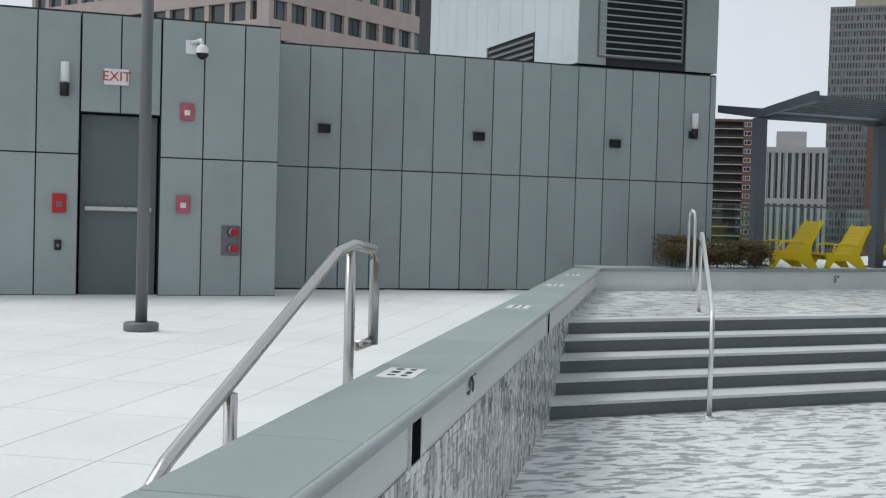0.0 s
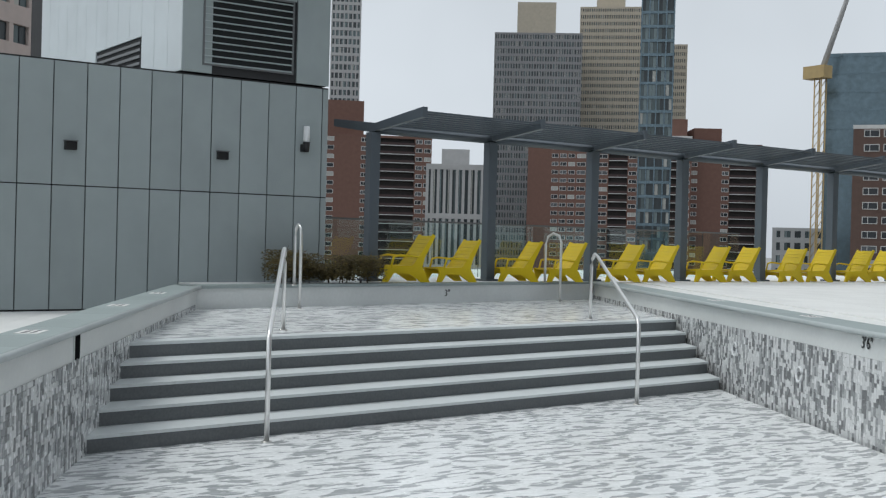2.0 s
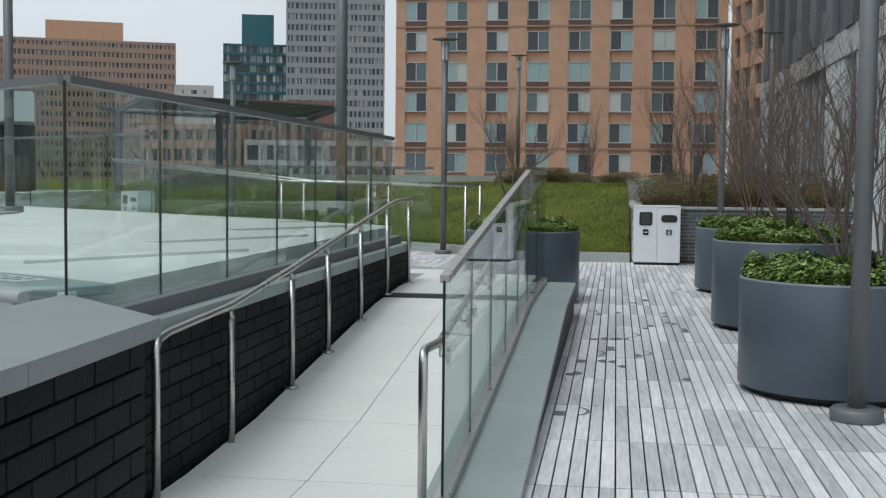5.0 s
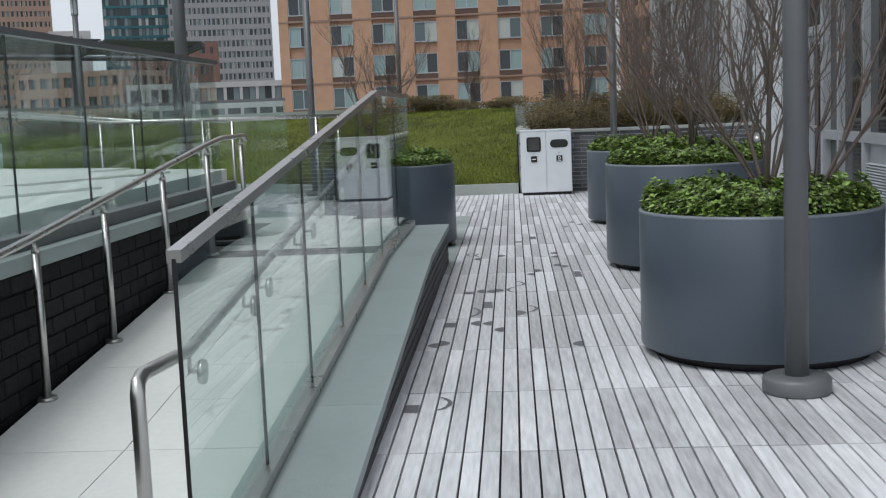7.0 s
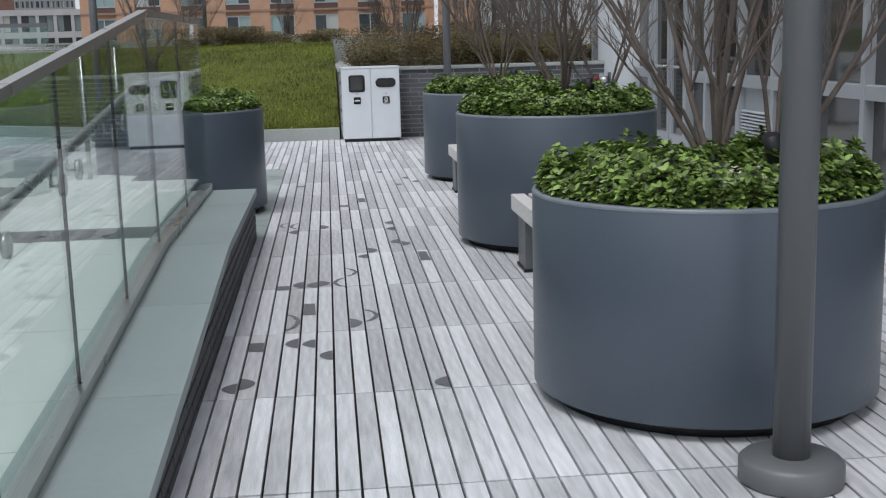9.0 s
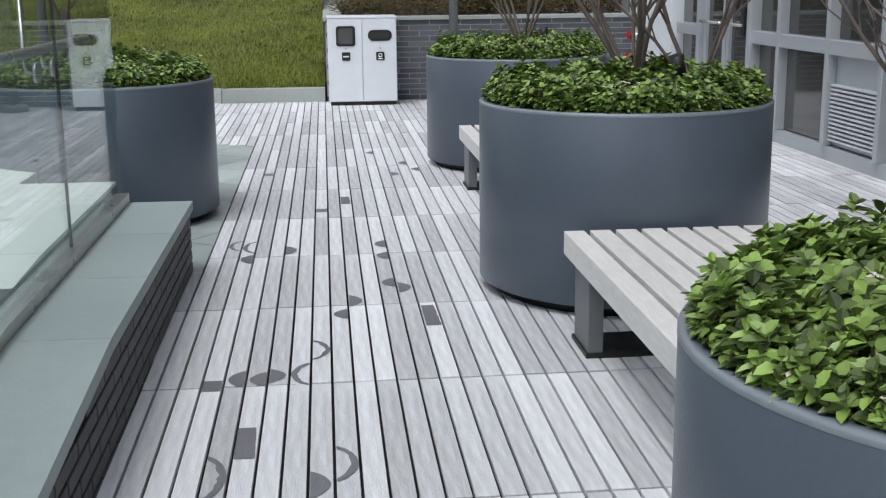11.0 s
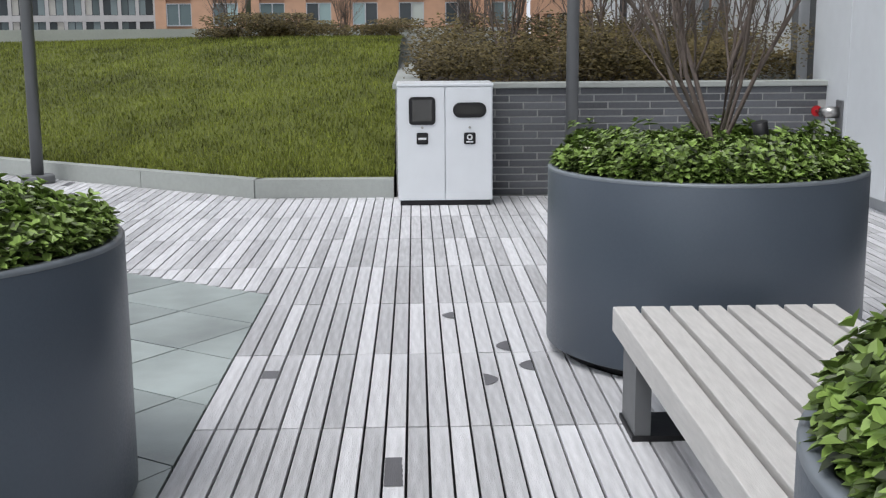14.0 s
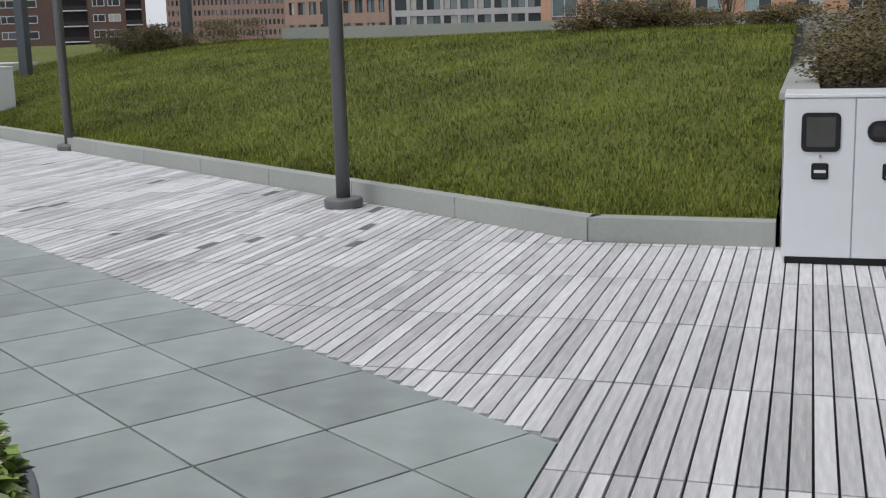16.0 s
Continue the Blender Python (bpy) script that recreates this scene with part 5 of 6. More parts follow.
glass_run("glass_balustrade", "clear glass balustrade behind the sun loungers", [(-16.6, 6.4), (-17.9, 20.4)], flat(0.90), flat(2.05), True, 1.5)
kz = cap_z
for a, b in ((3.1, 8.5), (8.5, 10.9)):
    bm = bmesh.new()
    prism(bm, [(2.91, a), (2.98, a), (2.98, b), (2.91, b)], [kz(a) + 0.003, kz(a) + 0.003, kz(b) + 0.003, kz(b) + 0.003], [kz(a) + 0.05, kz(a) + 0.05, kz(b) + 0.05, kz(b) + 0.05])
    under(kerb_wall, "shoe_channel", bm, M_STEEL, "steel glazing channel")

# ---- steel handrails ----
rail = tagged(empty("handrail", 1.57, 4.24, -0.03), "stainless steel handrail on posts along the brick ramp wall", "handrail")
RAIL = [(1.57, 3.14, -0.03), (1.57, 3.14, 0.69), (1.57, 3.18, 0.735), (1.57, 3.3, 0.755), (1.57, 4.22, 0.785), (1.57, 5.46, 0.90), (1.57, 6.49, 1.01), (1.57, 7.6, 1.125), (1.57, 8.8, 1.25), (1.57, 9.3, 1.29), (1.57, 10.1, 1.295), (1.57, 10.18, 1.26)]


def rail_height(y):
    for (_, y0, z0), (_, y1, z1) in zip(RAIL[3:], RAIL[4:]):
        if y0 <= y <= y1:
            return z0 + (z1 - z0) * (y - y0) / (y1 - y0)
    return RAIL[-2][2]


under(rail, "rail", tube(bmesh.new(), RAIL, 0.021, 12), M_STEEL)
for y in (4.24, 5.50, 6.50, 7.65, 8.82, 9.98):
    z, top = ramp_z(y), rail_height(y)
    under(rail, "post", tube(bmesh.new(), [(1.57, y, z), (1.57, y, top - 0.07)], 0.021, 12), M_STEEL)
    under(rail, "bracket", tube(bmesh.new(), [(1.57, y, top - 0.075), (1.57, y, top - 0.02)], [0.024, 0.008], 8), M_STEEL)
    under(rail, "foot_flange", lathe(bmesh.new(), [(0.01, z + 0.014), (0.05, z + 0.014), (0.052, z), (0.05, z - 0.002)], 16, 1.57, y), M_STEEL)
rail2 = tagged(empty("handrail", 2.80, 2.95, -0.03), "stainless steel handrail held off the deck-side glass", "handrail")


def side_rail(y):
    return 0.72 + 0.103 * (min(y, 8.4) - 3.51)


under(rail2, "rail", tube(bmesh.new(), [(2.885, 3.0, -0.03), (2.885, 3.0, 0.70), (2.885, 3.012, 0.735), (2.885, 3.05, 0.748), (2.885, 3.12, 0.745), (2.885, 3.5, side_rail(3.5))] + [(2.885, y, side_rail(y)) for y in (4.0, 5.0, 6.0, 7.0, 8.4, 9.0, 10.9)], 0.021, 12), M_STEEL)
for y in (3.51, 4.28, 4.56, 5.36, 5.66, 6.42, 6.69, 7.46, 7.72, 8.5, 8.78, 9.4, 9.68):
    z = side_rail(y) - 0.02
    under(rail2, "bracket", tube(bmesh.new(), [(2.885, y, z), (2.885, y, z - 0.05), (2.93, y, z - 0.05)], 0.008, 6), M_STEEL)
    under(rail2, "disc", tube(bmesh.new(), [(2.918, y, z - 0.05), (2.934, y, z - 0.05)], 0.04, 18), M_STEEL)
rail3 = tagged(empty("handrail", -1, 13.2, 0.43), "stainless steel handrails at the ramp's upper turn", "handrail")
under(rail3, "rail", tube(bmesh.new(), [(1.9, 12.3, 1.33), (-0.5, 12.9, 1.36), (-3.0, 13.2, 1.62)], 0.021, 10), M_STEEL)
under(rail3, "rail", tube(bmesh.new(), [(1.9, 13.8, 1.33), (-0.5, 14.0, 1.36), (-3.0, 13.9, 1.62)], 0.021, 10), M_STEEL)
for x, y, z in ((1.85, 12.3, 1.33), (0.6, 12.62, 1.34), (-0.6, 12.92, 1.36), (1.85, 13.8, 1.33), (0.6, 13.9, 1.34), (-0.6, 14.0, 1.36)):
    under(rail3, "post", tube(bmesh.new(), [(x, y, 0.0), (x, y, z)], 0.019, 10), M_STEEL)

stair_rail = tagged(empty("handrail", -2.3, -3.9, TL), "brushed steel stair handrail at the terrace edge", "handrail")
under(stair_rail, "rail", tube(bmesh.new(), [(-2.38, -3.73, 1.0), (-2.38, -3.73, 1.42), (-2.37, -3.74, 1.48), (-2.30, -3.86, 1.505), (-2.18, -3.97, 1.47), (-0.55, -4.93, 0.84), (-0.25, -5.10, 0.66)], 0.026, 14), M_STEEL)
under(stair_rail, "rail_return", tube(bmesh.new(), [(-2.38, -3.73, 1.02), (-2.30, -3.84, 1.0)], 0.024, 12), M_STEEL)
under(stair_rail, "post", tube(bmesh.new(), [(-2.28, -3.88, TL), (-2.28, -3.88, 1.48)], 0.026, 14), M_STEEL)
under(stair_rail, "post", tube(bmesh.new(), [(-0.98, -4.66, TL - 0.2), (-0.98, -4.66, 0.99)], 0.026, 14), M_STEEL)


def pool_rail(pts, label):
    r = tagged(empty("pool_handrail", *pts[0]), label, "handrail", group="pool handrails")
    under(r, "rail", tube(bmesh.new(), pts, 0.025, 12), M_STEEL_PALE)
    for p in (pts[0], pts[-1]):
        under(r, "flange", lathe(bmesh.new(), [(0.01, p[2] + 0.012), (0.05, p[2] + 0.01), (0.052, p[2])], 14, p[0], p[1]), M_STEEL)
    return r


for (fx, fy), (tx, ty) in (((-6.64, 0.94), (-9.52, 2.56)), ((-7.01, 6.08), (-10.05, 8.04))):
    d = Vector((tx - fx, ty - fy))
    p = lambda f: (fx + d.x * f, fy + d.y * f)
    pool_rail([(fx, fy, POOL_FLOOR), (fx, fy, 0.72), (*p(0.04), 0.80), (*p(0.86), 1.50), (*p(0.93), 1.53), (*p(0.98), 1.46), (tx, ty, 1.36), (tx, ty, SHELF)], "satin steel pool handrail over the mosaic steps")
for x, y, w in ((-13.25, 4.75, 0.3), (-14.1, 10.9, 0.8)):
    pool_rail([(x, y, SHELF), (x, y, 1.70), (x - 0.06 * w, y - 0.02 * w, 1.82), (x - 0.22 * w, y - 0.07 * w, 1.87), (x - 0.36 * w, y - 0.12 * w, 1.80), (x - 0.42 * w, y - 0.14 * w, 1.65), (x - 0.42 * w, y - 0.14 * w, T)], "satin steel grab rail at the shallow end")

POOL_RAILS = ("brushed steel stair handrail at the terrace edge", "stainless steel handrails at the ramp's upper turn", "clear glass balustrade along the upper terrace edge",
              "clear glass balustrade at the ramp's turn", "clear glass balustrade behind the sun loungers")

# ---- pool fittings ----
ang = math.degrees(math.atan2(PD.y, PD.x))


for s, o, f in ((-0.72, L_IN, 1), (5.1, L_IN, 1), (4.76, R_IN, -1)):
    x, y = P(s, o)
    sk = structure(empty("skimmer", x, y, 0.72, ang if f < 0 else ang + 180), "skimmer in the white pool band, its shaded opening a black plate", "skimmer")
    # solid black plate stands for the shaded hole, nothing is cut out
    part("mouth", boxed(-0.10, -0.004, -0.10, 0.10, 0.006, 0.10), M_VOID, sk)
    for a in ((-0.115, -0.115, -0.10, 0.115), (0.10, -0.115, 0.115, 0.115)):
        part("trim", boxed(a[0], -0.004, a[1], a[2], 0.010, a[3]), M_POOLWHITE, sk)
for s, z in ((8.2, 0.25), (10.4, 0.33), (2.27, 0.36)):
    x, y = P(s, R_IN - 0.008)
    j = tagged(empty("pool_jet", x, y, z, ang), "round white pool jet fitting in the mosaic wall", "pool jet", group="pool jets")
    bm = bmesh.new()
    ring = [Vector((0.085 * math.cos(q * 0.3927), 0.0, 0.085 * math.sin(q * 0.3927))) for q in range(17)]
    tube(bm, ring, 0.016, 6)
    part("ring", bm, M_WHITE, j)
    part("nozzle", tube(bmesh.new(), [(0, 0.01, 0), (0, -0.012, 0)], 0.03, 12), M_POLE, j)
for words, s, o, z, face in (("3'6\"", 6.5, R_IN - 0.006, 0.755, -1), ("3'6\"", 0.75, L_IN + 0.006, 0.755, 1)):
    x, y = P(s, o)
    host = tagged(empty("depth_mark", x, y, z), "black painted pool depth figures", "depth mark")
    hm = host.matrix_basis.inverted()
    text_part("figures", words, 0.17, M_INK, host, hm @ (pose(x, y, z, 90, 0, ang + 180) if face < 0 else pose(x, y, z, 90, 0, ang)))
host = tagged(empty("depth_mark", -14.25, 8.3, 0.72), "black painted depth figure at the shallow end", "depth mark")
text_part("figures", "3\"", 0.17, M_INK, host, pose(0.025, 0, -0.01, 90, 0, 99.2))
for s, o in ((-0.06, -4.21), (4.4, -4.19), (7.9, -4.19), (10.6, -4.19), (1.35, 3.70), (5.0, 3.70), (8.5, 3.70), (12.0, 3.70)):
    x, y = P(s, o)
    d = tagged(empty("depth_plate", x, y, T, ang), "white depth plate with dark markings set on the coping", "depth plate", group="coping depth plates")
    part("plate", boxed(-0.17, -0.09, 0.0, 0.17, 0.09, 0.003), M_SIGN, d)
    for a, w in ((-0.12, 0.05), (-0.03, 0.07), (0.09, 0.05)):
        part("mark", boxed(a, -0.05, 0.0031, a + w, -0.02, 0.004), M_INK, d)
        part("mark", boxed(a + 0.01, 0.01, 0.0031, a + w, 0.05, 0.004), M_INK, d)

# bag and lid on the slate cap
bm = bmesh.new()
bmesh.ops.create_icosphere(bm, subdivisions=4, radius=1.0)
for v in bm.verts:
    p = v.co.copy()
    n1 = noise.noise(p * 1.7) * 0.22 + noise.noise(p * 4.5 + Vector((3, 1, 2))) * 0.12 + noise.noise(p * 9) * 0.04
    v.co = Vector((p.x * 0.11, p.y * 0.235, max(p.z, -0.25) * 0.085)) * (1 + n1)
    if p.y < -0.2:
        v.co.z *= 0.72
    v.co.z += 0.024
for f in bm.faces:
    f.smooth = True
bag = tagged(part("bag", bm, M_BAG), "crumpled black vinyl bag lying on the slate wall", "bag")
bag.matrix_basis = pose(1.72, 0.98, CAP + 0.004, 0, 0, -12)
lid = tagged(empty("access_lid", 1.76, -0.38, CAP), "round pale access lid set in the slate cap", "lid")
part("disc", lathe(bmesh.new(), [(0.001, 0.006), (0.185, 0.006), (0.19, 0.001)], 40), M_LID, lid)
part("ring", lathe(bmesh.new(), [(0.193, 0.003), (0.205, 0.003), (0.206, 0.0)], 40), M_POLE, lid)
part("slot", boxed(-0.05, 0.03, 0.0061, 0.05, 0.045, 0.008), M_INK, lid)

weight = tagged(empty("base_slab", -4.3, 12.1, T, 8), "flat grey concrete slab lying beside a lamp post", "slab")
part("lower_plate", boxed(-0.28, -0.65, 0.0, 0.28, 0.65, 0.03, bevel=0.006), M_KERB, weight)
part("upper_plate", boxed(-0.18, -0.5, 0.03, 0.10, 0.62, 0.055, bevel=0.006), M_PANEL_PALE, weight)

# ---- wall fixtures ----
def sconce(x, y, z):
    s = tagged(empty("wall_light", x, y, z), "white cylinder wall light on a black bracket", "wall light", group="wall lights")
    part("shade", tube(bmesh.new(), [(0.12, 0, -0.02), (0.12, 0, 0.25)], 0.055, 16), M_WHITE, s)
    part("holder", tube(bmesh.new(), [(0.12, 0, -0.2), (0.12, 0, -0.03)], [0.05, 0.065], 14), M_BLACK, s)
    part("bracket", boxed(0.0, -0.06, -0.19, 0.08, 0.06, -0.06, bevel=0.01), M_BLACK, s)


sconce(door_x, -5.03, 3.32)
sconce(WX, 5.63, 3.35)
ex = tagged(empty("exit_sign", door_x, -4.36, 3.42), "white exit sign with red letters over the door", "sign")
part("box", boxed(0.0, -0.165, -0.11, 0.05, 0.165, 0.11, bevel=0.015), M_SIGN, ex)
text_part("letters", "EXIT", 0.185, M_SIGNRED, ex, pose(0.053, 0, 0, 90, 0, 90))
for y, z, m, lab, w, h in ((-3.41, 3.0, M_PINK, "red fire alarm strobe on the metal wall", 0.19, 0.24), (-3.44, 1.72, M_PINK, "red fire alarm pull station on the metal wall", 0.19, 0.24), (-5.07, 1.69, M_RED, "red fire alarm horn box beside the door", 0.18, 0.26), (-5.08, 1.13, M_BLACK, "small black card reader beside the door", 0.09, 0.14)):
    a = tagged(empty("alarm_box" if m is not M_BLACK else "card_reader", door_x, y, z), lab, "alarm" if m is not M_BLACK else "card reader")
    part("case", boxed(0.0, -w / 2, -h / 2, 0.05, w / 2, h / 2, bevel=0.012), m, a)
    part("face", boxed(0.051, -w * 0.2, -h * 0.2, 0.056, w * 0.2, h * 0.1), M_SIGN if m is M_PINK else M_POLE, a)
fc = tagged(empty("fire_connection", door_x, -2.77, 1.23), "steel fire hose connection with two red caps", "fire connection")
part("plate", boxed(0.0, -0.13, -0.21, 0.02, 0.13, 0.21, bevel=0.005), M_POLE, fc)
for z in (-0.11, 0.12):
    part("spout", tube(bmesh.new(), [(0.02, 0, z), (0.10, 0.03, z)], 0.06, 14), M_STEEL, fc)
    part("cap", tube(bmesh.new(), [(0.10, 0.03, z), (0.16, 0.05, z)], [0.055, 0.05], 14), M_RED, fc, "red cap")
cc = tagged(empty("security_camera", door_x, -3.33, 3.85), "white dome security camera on an arm", "camera")
part("bracket", boxed(0.0, -0.12, -0.05, 0.06, 0.02, 0.14, bevel=0.01), M_WHITE, cc)
part("arm", tube(bmesh.new(), [(0.04, -0.04, 0.1), (0.22, 0.06, 0.12), (0.26, 0.08, 0.04)], 0.03, 10), M_WHITE, cc)
part("housing", lathe(bmesh.new(), [(0.03, 0.06), (0.085, 0.02), (0.09, -0.06)], 18, 0.26, 0.08), M_WHITE, cc)
part("dome", lathe(bmesh.new(), [(0.088, -0.06), (0.07, -0.11), (0.03, -0.14), (0.002, -0.145)], 18, 0.26, 0.08), M_BLACK, cc, "dark dome")
for y in (-1.06, 1.57, 4.1):
    v = tagged(empty("wall_vent", WX, y, 3.0), "small dark wall vent box", "vent", group="wall vents")
    part("box", boxed(0.0, -0.09, -0.07, 0.10, 0.09, 0.06, bevel=0.008), M_BLACK, v)
    part("hood", boxed(0.0, -0.10, 0.061, 0.12, 0.10, 0.075), M_POLE, v)

# ---- pergola and sun loungers ----
PV = [7.14 + 2.728 * i for i in range(8)]


def px(v):
    return -15.06 - 0.0131 * (v - 7.14)


pergola = tagged(empty("pergola", px(14.5), 14.5, T), "long dark grey steel pergola with a slatted tilted roof", "pergola")
for v in PV:
    x = px(v)
    under(pergola, "post", boxed(x - 0.10, v - 0.10, T, x + 0.10, v + 0.10, 3.62, bevel=0.01), M_PERGOLA)
    under(pergola, "foot_plate", boxed(x - 0.17, v - 0.17, T, x + 0.17, v + 0.17, T + 0.04), M_PERGOLA)
    bm = bmesh.new()
    # a butterfly arm: short and flat behind the post, rising in front of it
    for a, b, va, vb, za, zb in ((x - 1.0, x, v - 0.22, v, 3.86, 3.71), (x, x + 1.24, v, v + 0.3, 3.71, 3.93)):
        vs_ = [bm.verts.new(p) for p in ((a, va - 0.05, za - 0.08), (b, vb - 0.05, zb - 0.09), (b, vb + 0.05, zb - 0.09), (a, va + 0.05, za - 0.08), (a, va - 0.05, za + 0.06), (b, vb - 0.05, zb + 0.09), (b, vb + 0.05, zb + 0.09), (a, va + 0.05, za + 0.06))]
        for f in ((3, 2, 1, 0), (4, 5, 6, 7), (0, 1, 5, 4), (1, 2, 6, 5), (2, 3, 7, 6), (3, 0, 4, 7)):
            bm.faces.new([vs_[i] for i in f])
    under(pergola, "arm", bm, M_PERGOLA)
PE = PV + [PV[-1] + 1.2]
for a, b in zip(PE, PE[1:]):
    xa, xb = px(a), px(b)
    under(pergola, "beam", tube(bmesh.new(), [(xa, a, 3.68), (xb, b, 3.68)], 0.08, 4), M_PERGOLA)
    for i in range(9):
        off = 0.10 + i * 0.13
        z = 3.73 + off * 0.165
        lag = off * 0.24
        bm = bmesh.new()
        prism(bm, [(xa + off, a + lag + 0.05), (xa + off + 0.075, a + lag + 0.05), (xb + off + 0.075, b + lag - 0.05), (xb + off, b + lag - 0.05)], z, z + 0.035)
        under(pergola, "slat", bm, M_PERGOLA)


def lounger():
    """A moulded lounge chair: a kinked sled of slats with arms."""
    c = tagged(empty("lounge_chair", 0, 0, 0), "bright yellow slatted plastic lounge chair under the pergola", "chair", group="yellow lounge chairs")
    prof = [(0.62, 0.30), (0.30, 0.27), (0.02, 0.30), (-0.20, 0.60), (-0.40, 0.92)]
    for (a, za), (b, zb) in zip(prof, prof[1:]):
        bm = bmesh.new()
        d = Vector((b - a, 0, zb - za)).normalized()
        n = Vector((-d.z, 0, d.x)) * 0.018
        L = math.hypot(b - a, zb - za)
        steps = max(2, int(L / 0.085))
        for i in range(steps):
            p = Vector((a, 0, za)) + d * (L * i / steps + 0.003)
            q = Vector((a, 0, za)) + d * (L * (i + 1) / steps - 0.003)
            vs_ = [bm.verts.new(t) for t in ((p.x - n.x, -0.29, p.z - n.z), (q.x - n.x, -0.29, q.z - n.z), (q.x - n.x, 0.29, q.z - n.z), (p.x - n.x, 0.29, p.z - n.z), (p.x + n.x, -0.29, p.z + n.z), (q.x + n.x, -0.29, q.z + n.z), (q.x + n.x, 0.29, q.z + n.z), (p.x + n.x, 0.29, p.z + n.z))]
            for f in ((3, 2, 1, 0), (4, 5, 6, 7), (0, 1, 5, 4), (1, 2, 6, 5), (2, 3, 7, 6), (3, 0, 4, 7)):
                bm.faces.new([vs_[j] for j in f])
        bmesh.ops.recalc_face_normals(bm, faces=bm.faces)
        part("seat" if zb < 0.35 else "backrest", bm, M_YELLOW, c)
    for s in (-0.31, 0.31):
        bm = bmesh.new()
        shape = [(0.66, 0.31), (0.62, 0.20), (0.68, 0.0), (0.56, 0.0), (0.44, 0.17), (0.10, 0.16), (-0.16, 0.0), (-0.36, 0.0), (-0.18, 0.30), (-0.24, 0.50), (-0.46, 0.93), (-0.40, 0.96), (-0.10, 0.50), (0.04, 0.33)]
        fa, fb = [[bm.verts.new((q[0], s + w, q[1])) for q in shape] for w in (-0.02, 0.02)]
        bm.faces.new(fa)
        bm.faces.new(fb[::-1])
        for q in range(len(shape)):
            bm.faces.new((fa[q], fb[q], fb[(q + 1) % len(shape)], fa[(q + 1) % len(shape)]))
        bmesh.ops.recalc_face_normals(bm, faces=bm.faces)
        part("side_frame", bm, M_YELLOW, c)
        part("armrest", tube(bmesh.new(), [(0.50, s, 0.27), (0.44, s, 0.50), (0.30, s, 0.53), (-0.08, s, 0.50), (-0.16, s, 0.53)], 0.024, 6), M_YELLOW, c)
    return c


first = lounger()
spots = []
for a, b in zip(PV, PV[1:-1]):
    for f in (0.24, 0.63):
        v = a + (b - a) * f
        spots.append((px(v) + 0.25, v))
first.matrix_basis = pose(spots[0][0], spots[0][1], T, 0, 0, -98) @ Matrix.Scale(0.92, 4)
rng = random.Random(2)
for x, y in spots[1:]:
    copy_thing(first, pose(x + rng.uniform(-.08, .08), y, T, 0, 0, -98 + rng.uniform(-5, 5)) @ Matrix.Scale(0.92, 4))

# ---- pavilion beyond the upper terrace ----
pav = tagged(empty("pavilion", -11, 24, -0.3), "low pale metal pavilion with a dark open counter", "pavilion")
pv0, pv1 = Vector((-13.9, 21.7)), Vector((-8.3, 24.6))
pd = (pv1 - pv0).normalized()
pn = Vector((-pd.y, pd.x))


def pav_box(name, s0, s1, o0, o1, z0, z1, mat, label=""):
    q = [pv0 + pd * s0 + pn * o0, pv0 + pd * s1 + pn * o0, pv0 + pd * s1 + pn * o1, pv0 + pd * s0 + pn * o1]
    return under(pav, name, prism(bmesh.new(), [(p.x, p.y) for p in q], z0, z1), mat, label)


for i in range(3):
    pav_box("panel", i * 0.85 + 0.01, i * 0.85 + 0.84, 0, 4, -0.3, 2.2, M_PANEL_PALE)
    pav_box("panel", i * 0.85 + 0.01, i * 0.85 + 0.84, 0, 4, 2.22, 3.5, M_PANEL_PALE)
pav_box("head", 2.56, 4.5, -0.3, 4, 2.62, 3.35, M_PANEL_PALE, "pale rounded head panel")
# near-black block puts the shade of the open counter into its colour
pav_box("recess", 2.56, 4.5, 2.0, 4, -0.3, 2.61, M_JOINT, "back of the open recess, coloured near-black as shade")
pav_box("counter", 2.6, 4.4, 0.1, 0.8, -0.3, 1.75, M_BROWN_BRICK, "dark timber counter")
pav_box("menu_screen", 3.1, 3.9, 1.94, 1.98, 1.9, 2.4, M_BLACK)

# second slatted canopy farther along
canopy = tagged(empty("canopy", -9, 36, 0), "dark grey slatted steel canopy behind the ramp", "canopy")
C_LOW, C_TIP, C_RUN = Vector((-12.05, 33.7, 3.52)), Vector((-10.76, 32.67, 3.87)), Vector((2.3, 2.95, 0.0))
C_REAR = C_LOW + Vector((-0.9, 0.55, 0.14))


def plank(corners, thick):
    """a flat bar between four top corners"""
    bm = bmesh.new()
    up_ = [bm.verts.new(q) for q in corners]
    lo_ = [bm.verts.new(q - Vector((0, 0, thick))) for q in corners]
    bm.faces.new(up_)
    bm.faces.new(lo_[::-1])
    for i in range(4):
        bm.faces.new((up_[i], lo_[i], lo_[(i + 1) % 4], up_[(i + 1) % 4]))
    bmesh.ops.recalc_face_normals(bm, faces=bm.faces)
    return bm


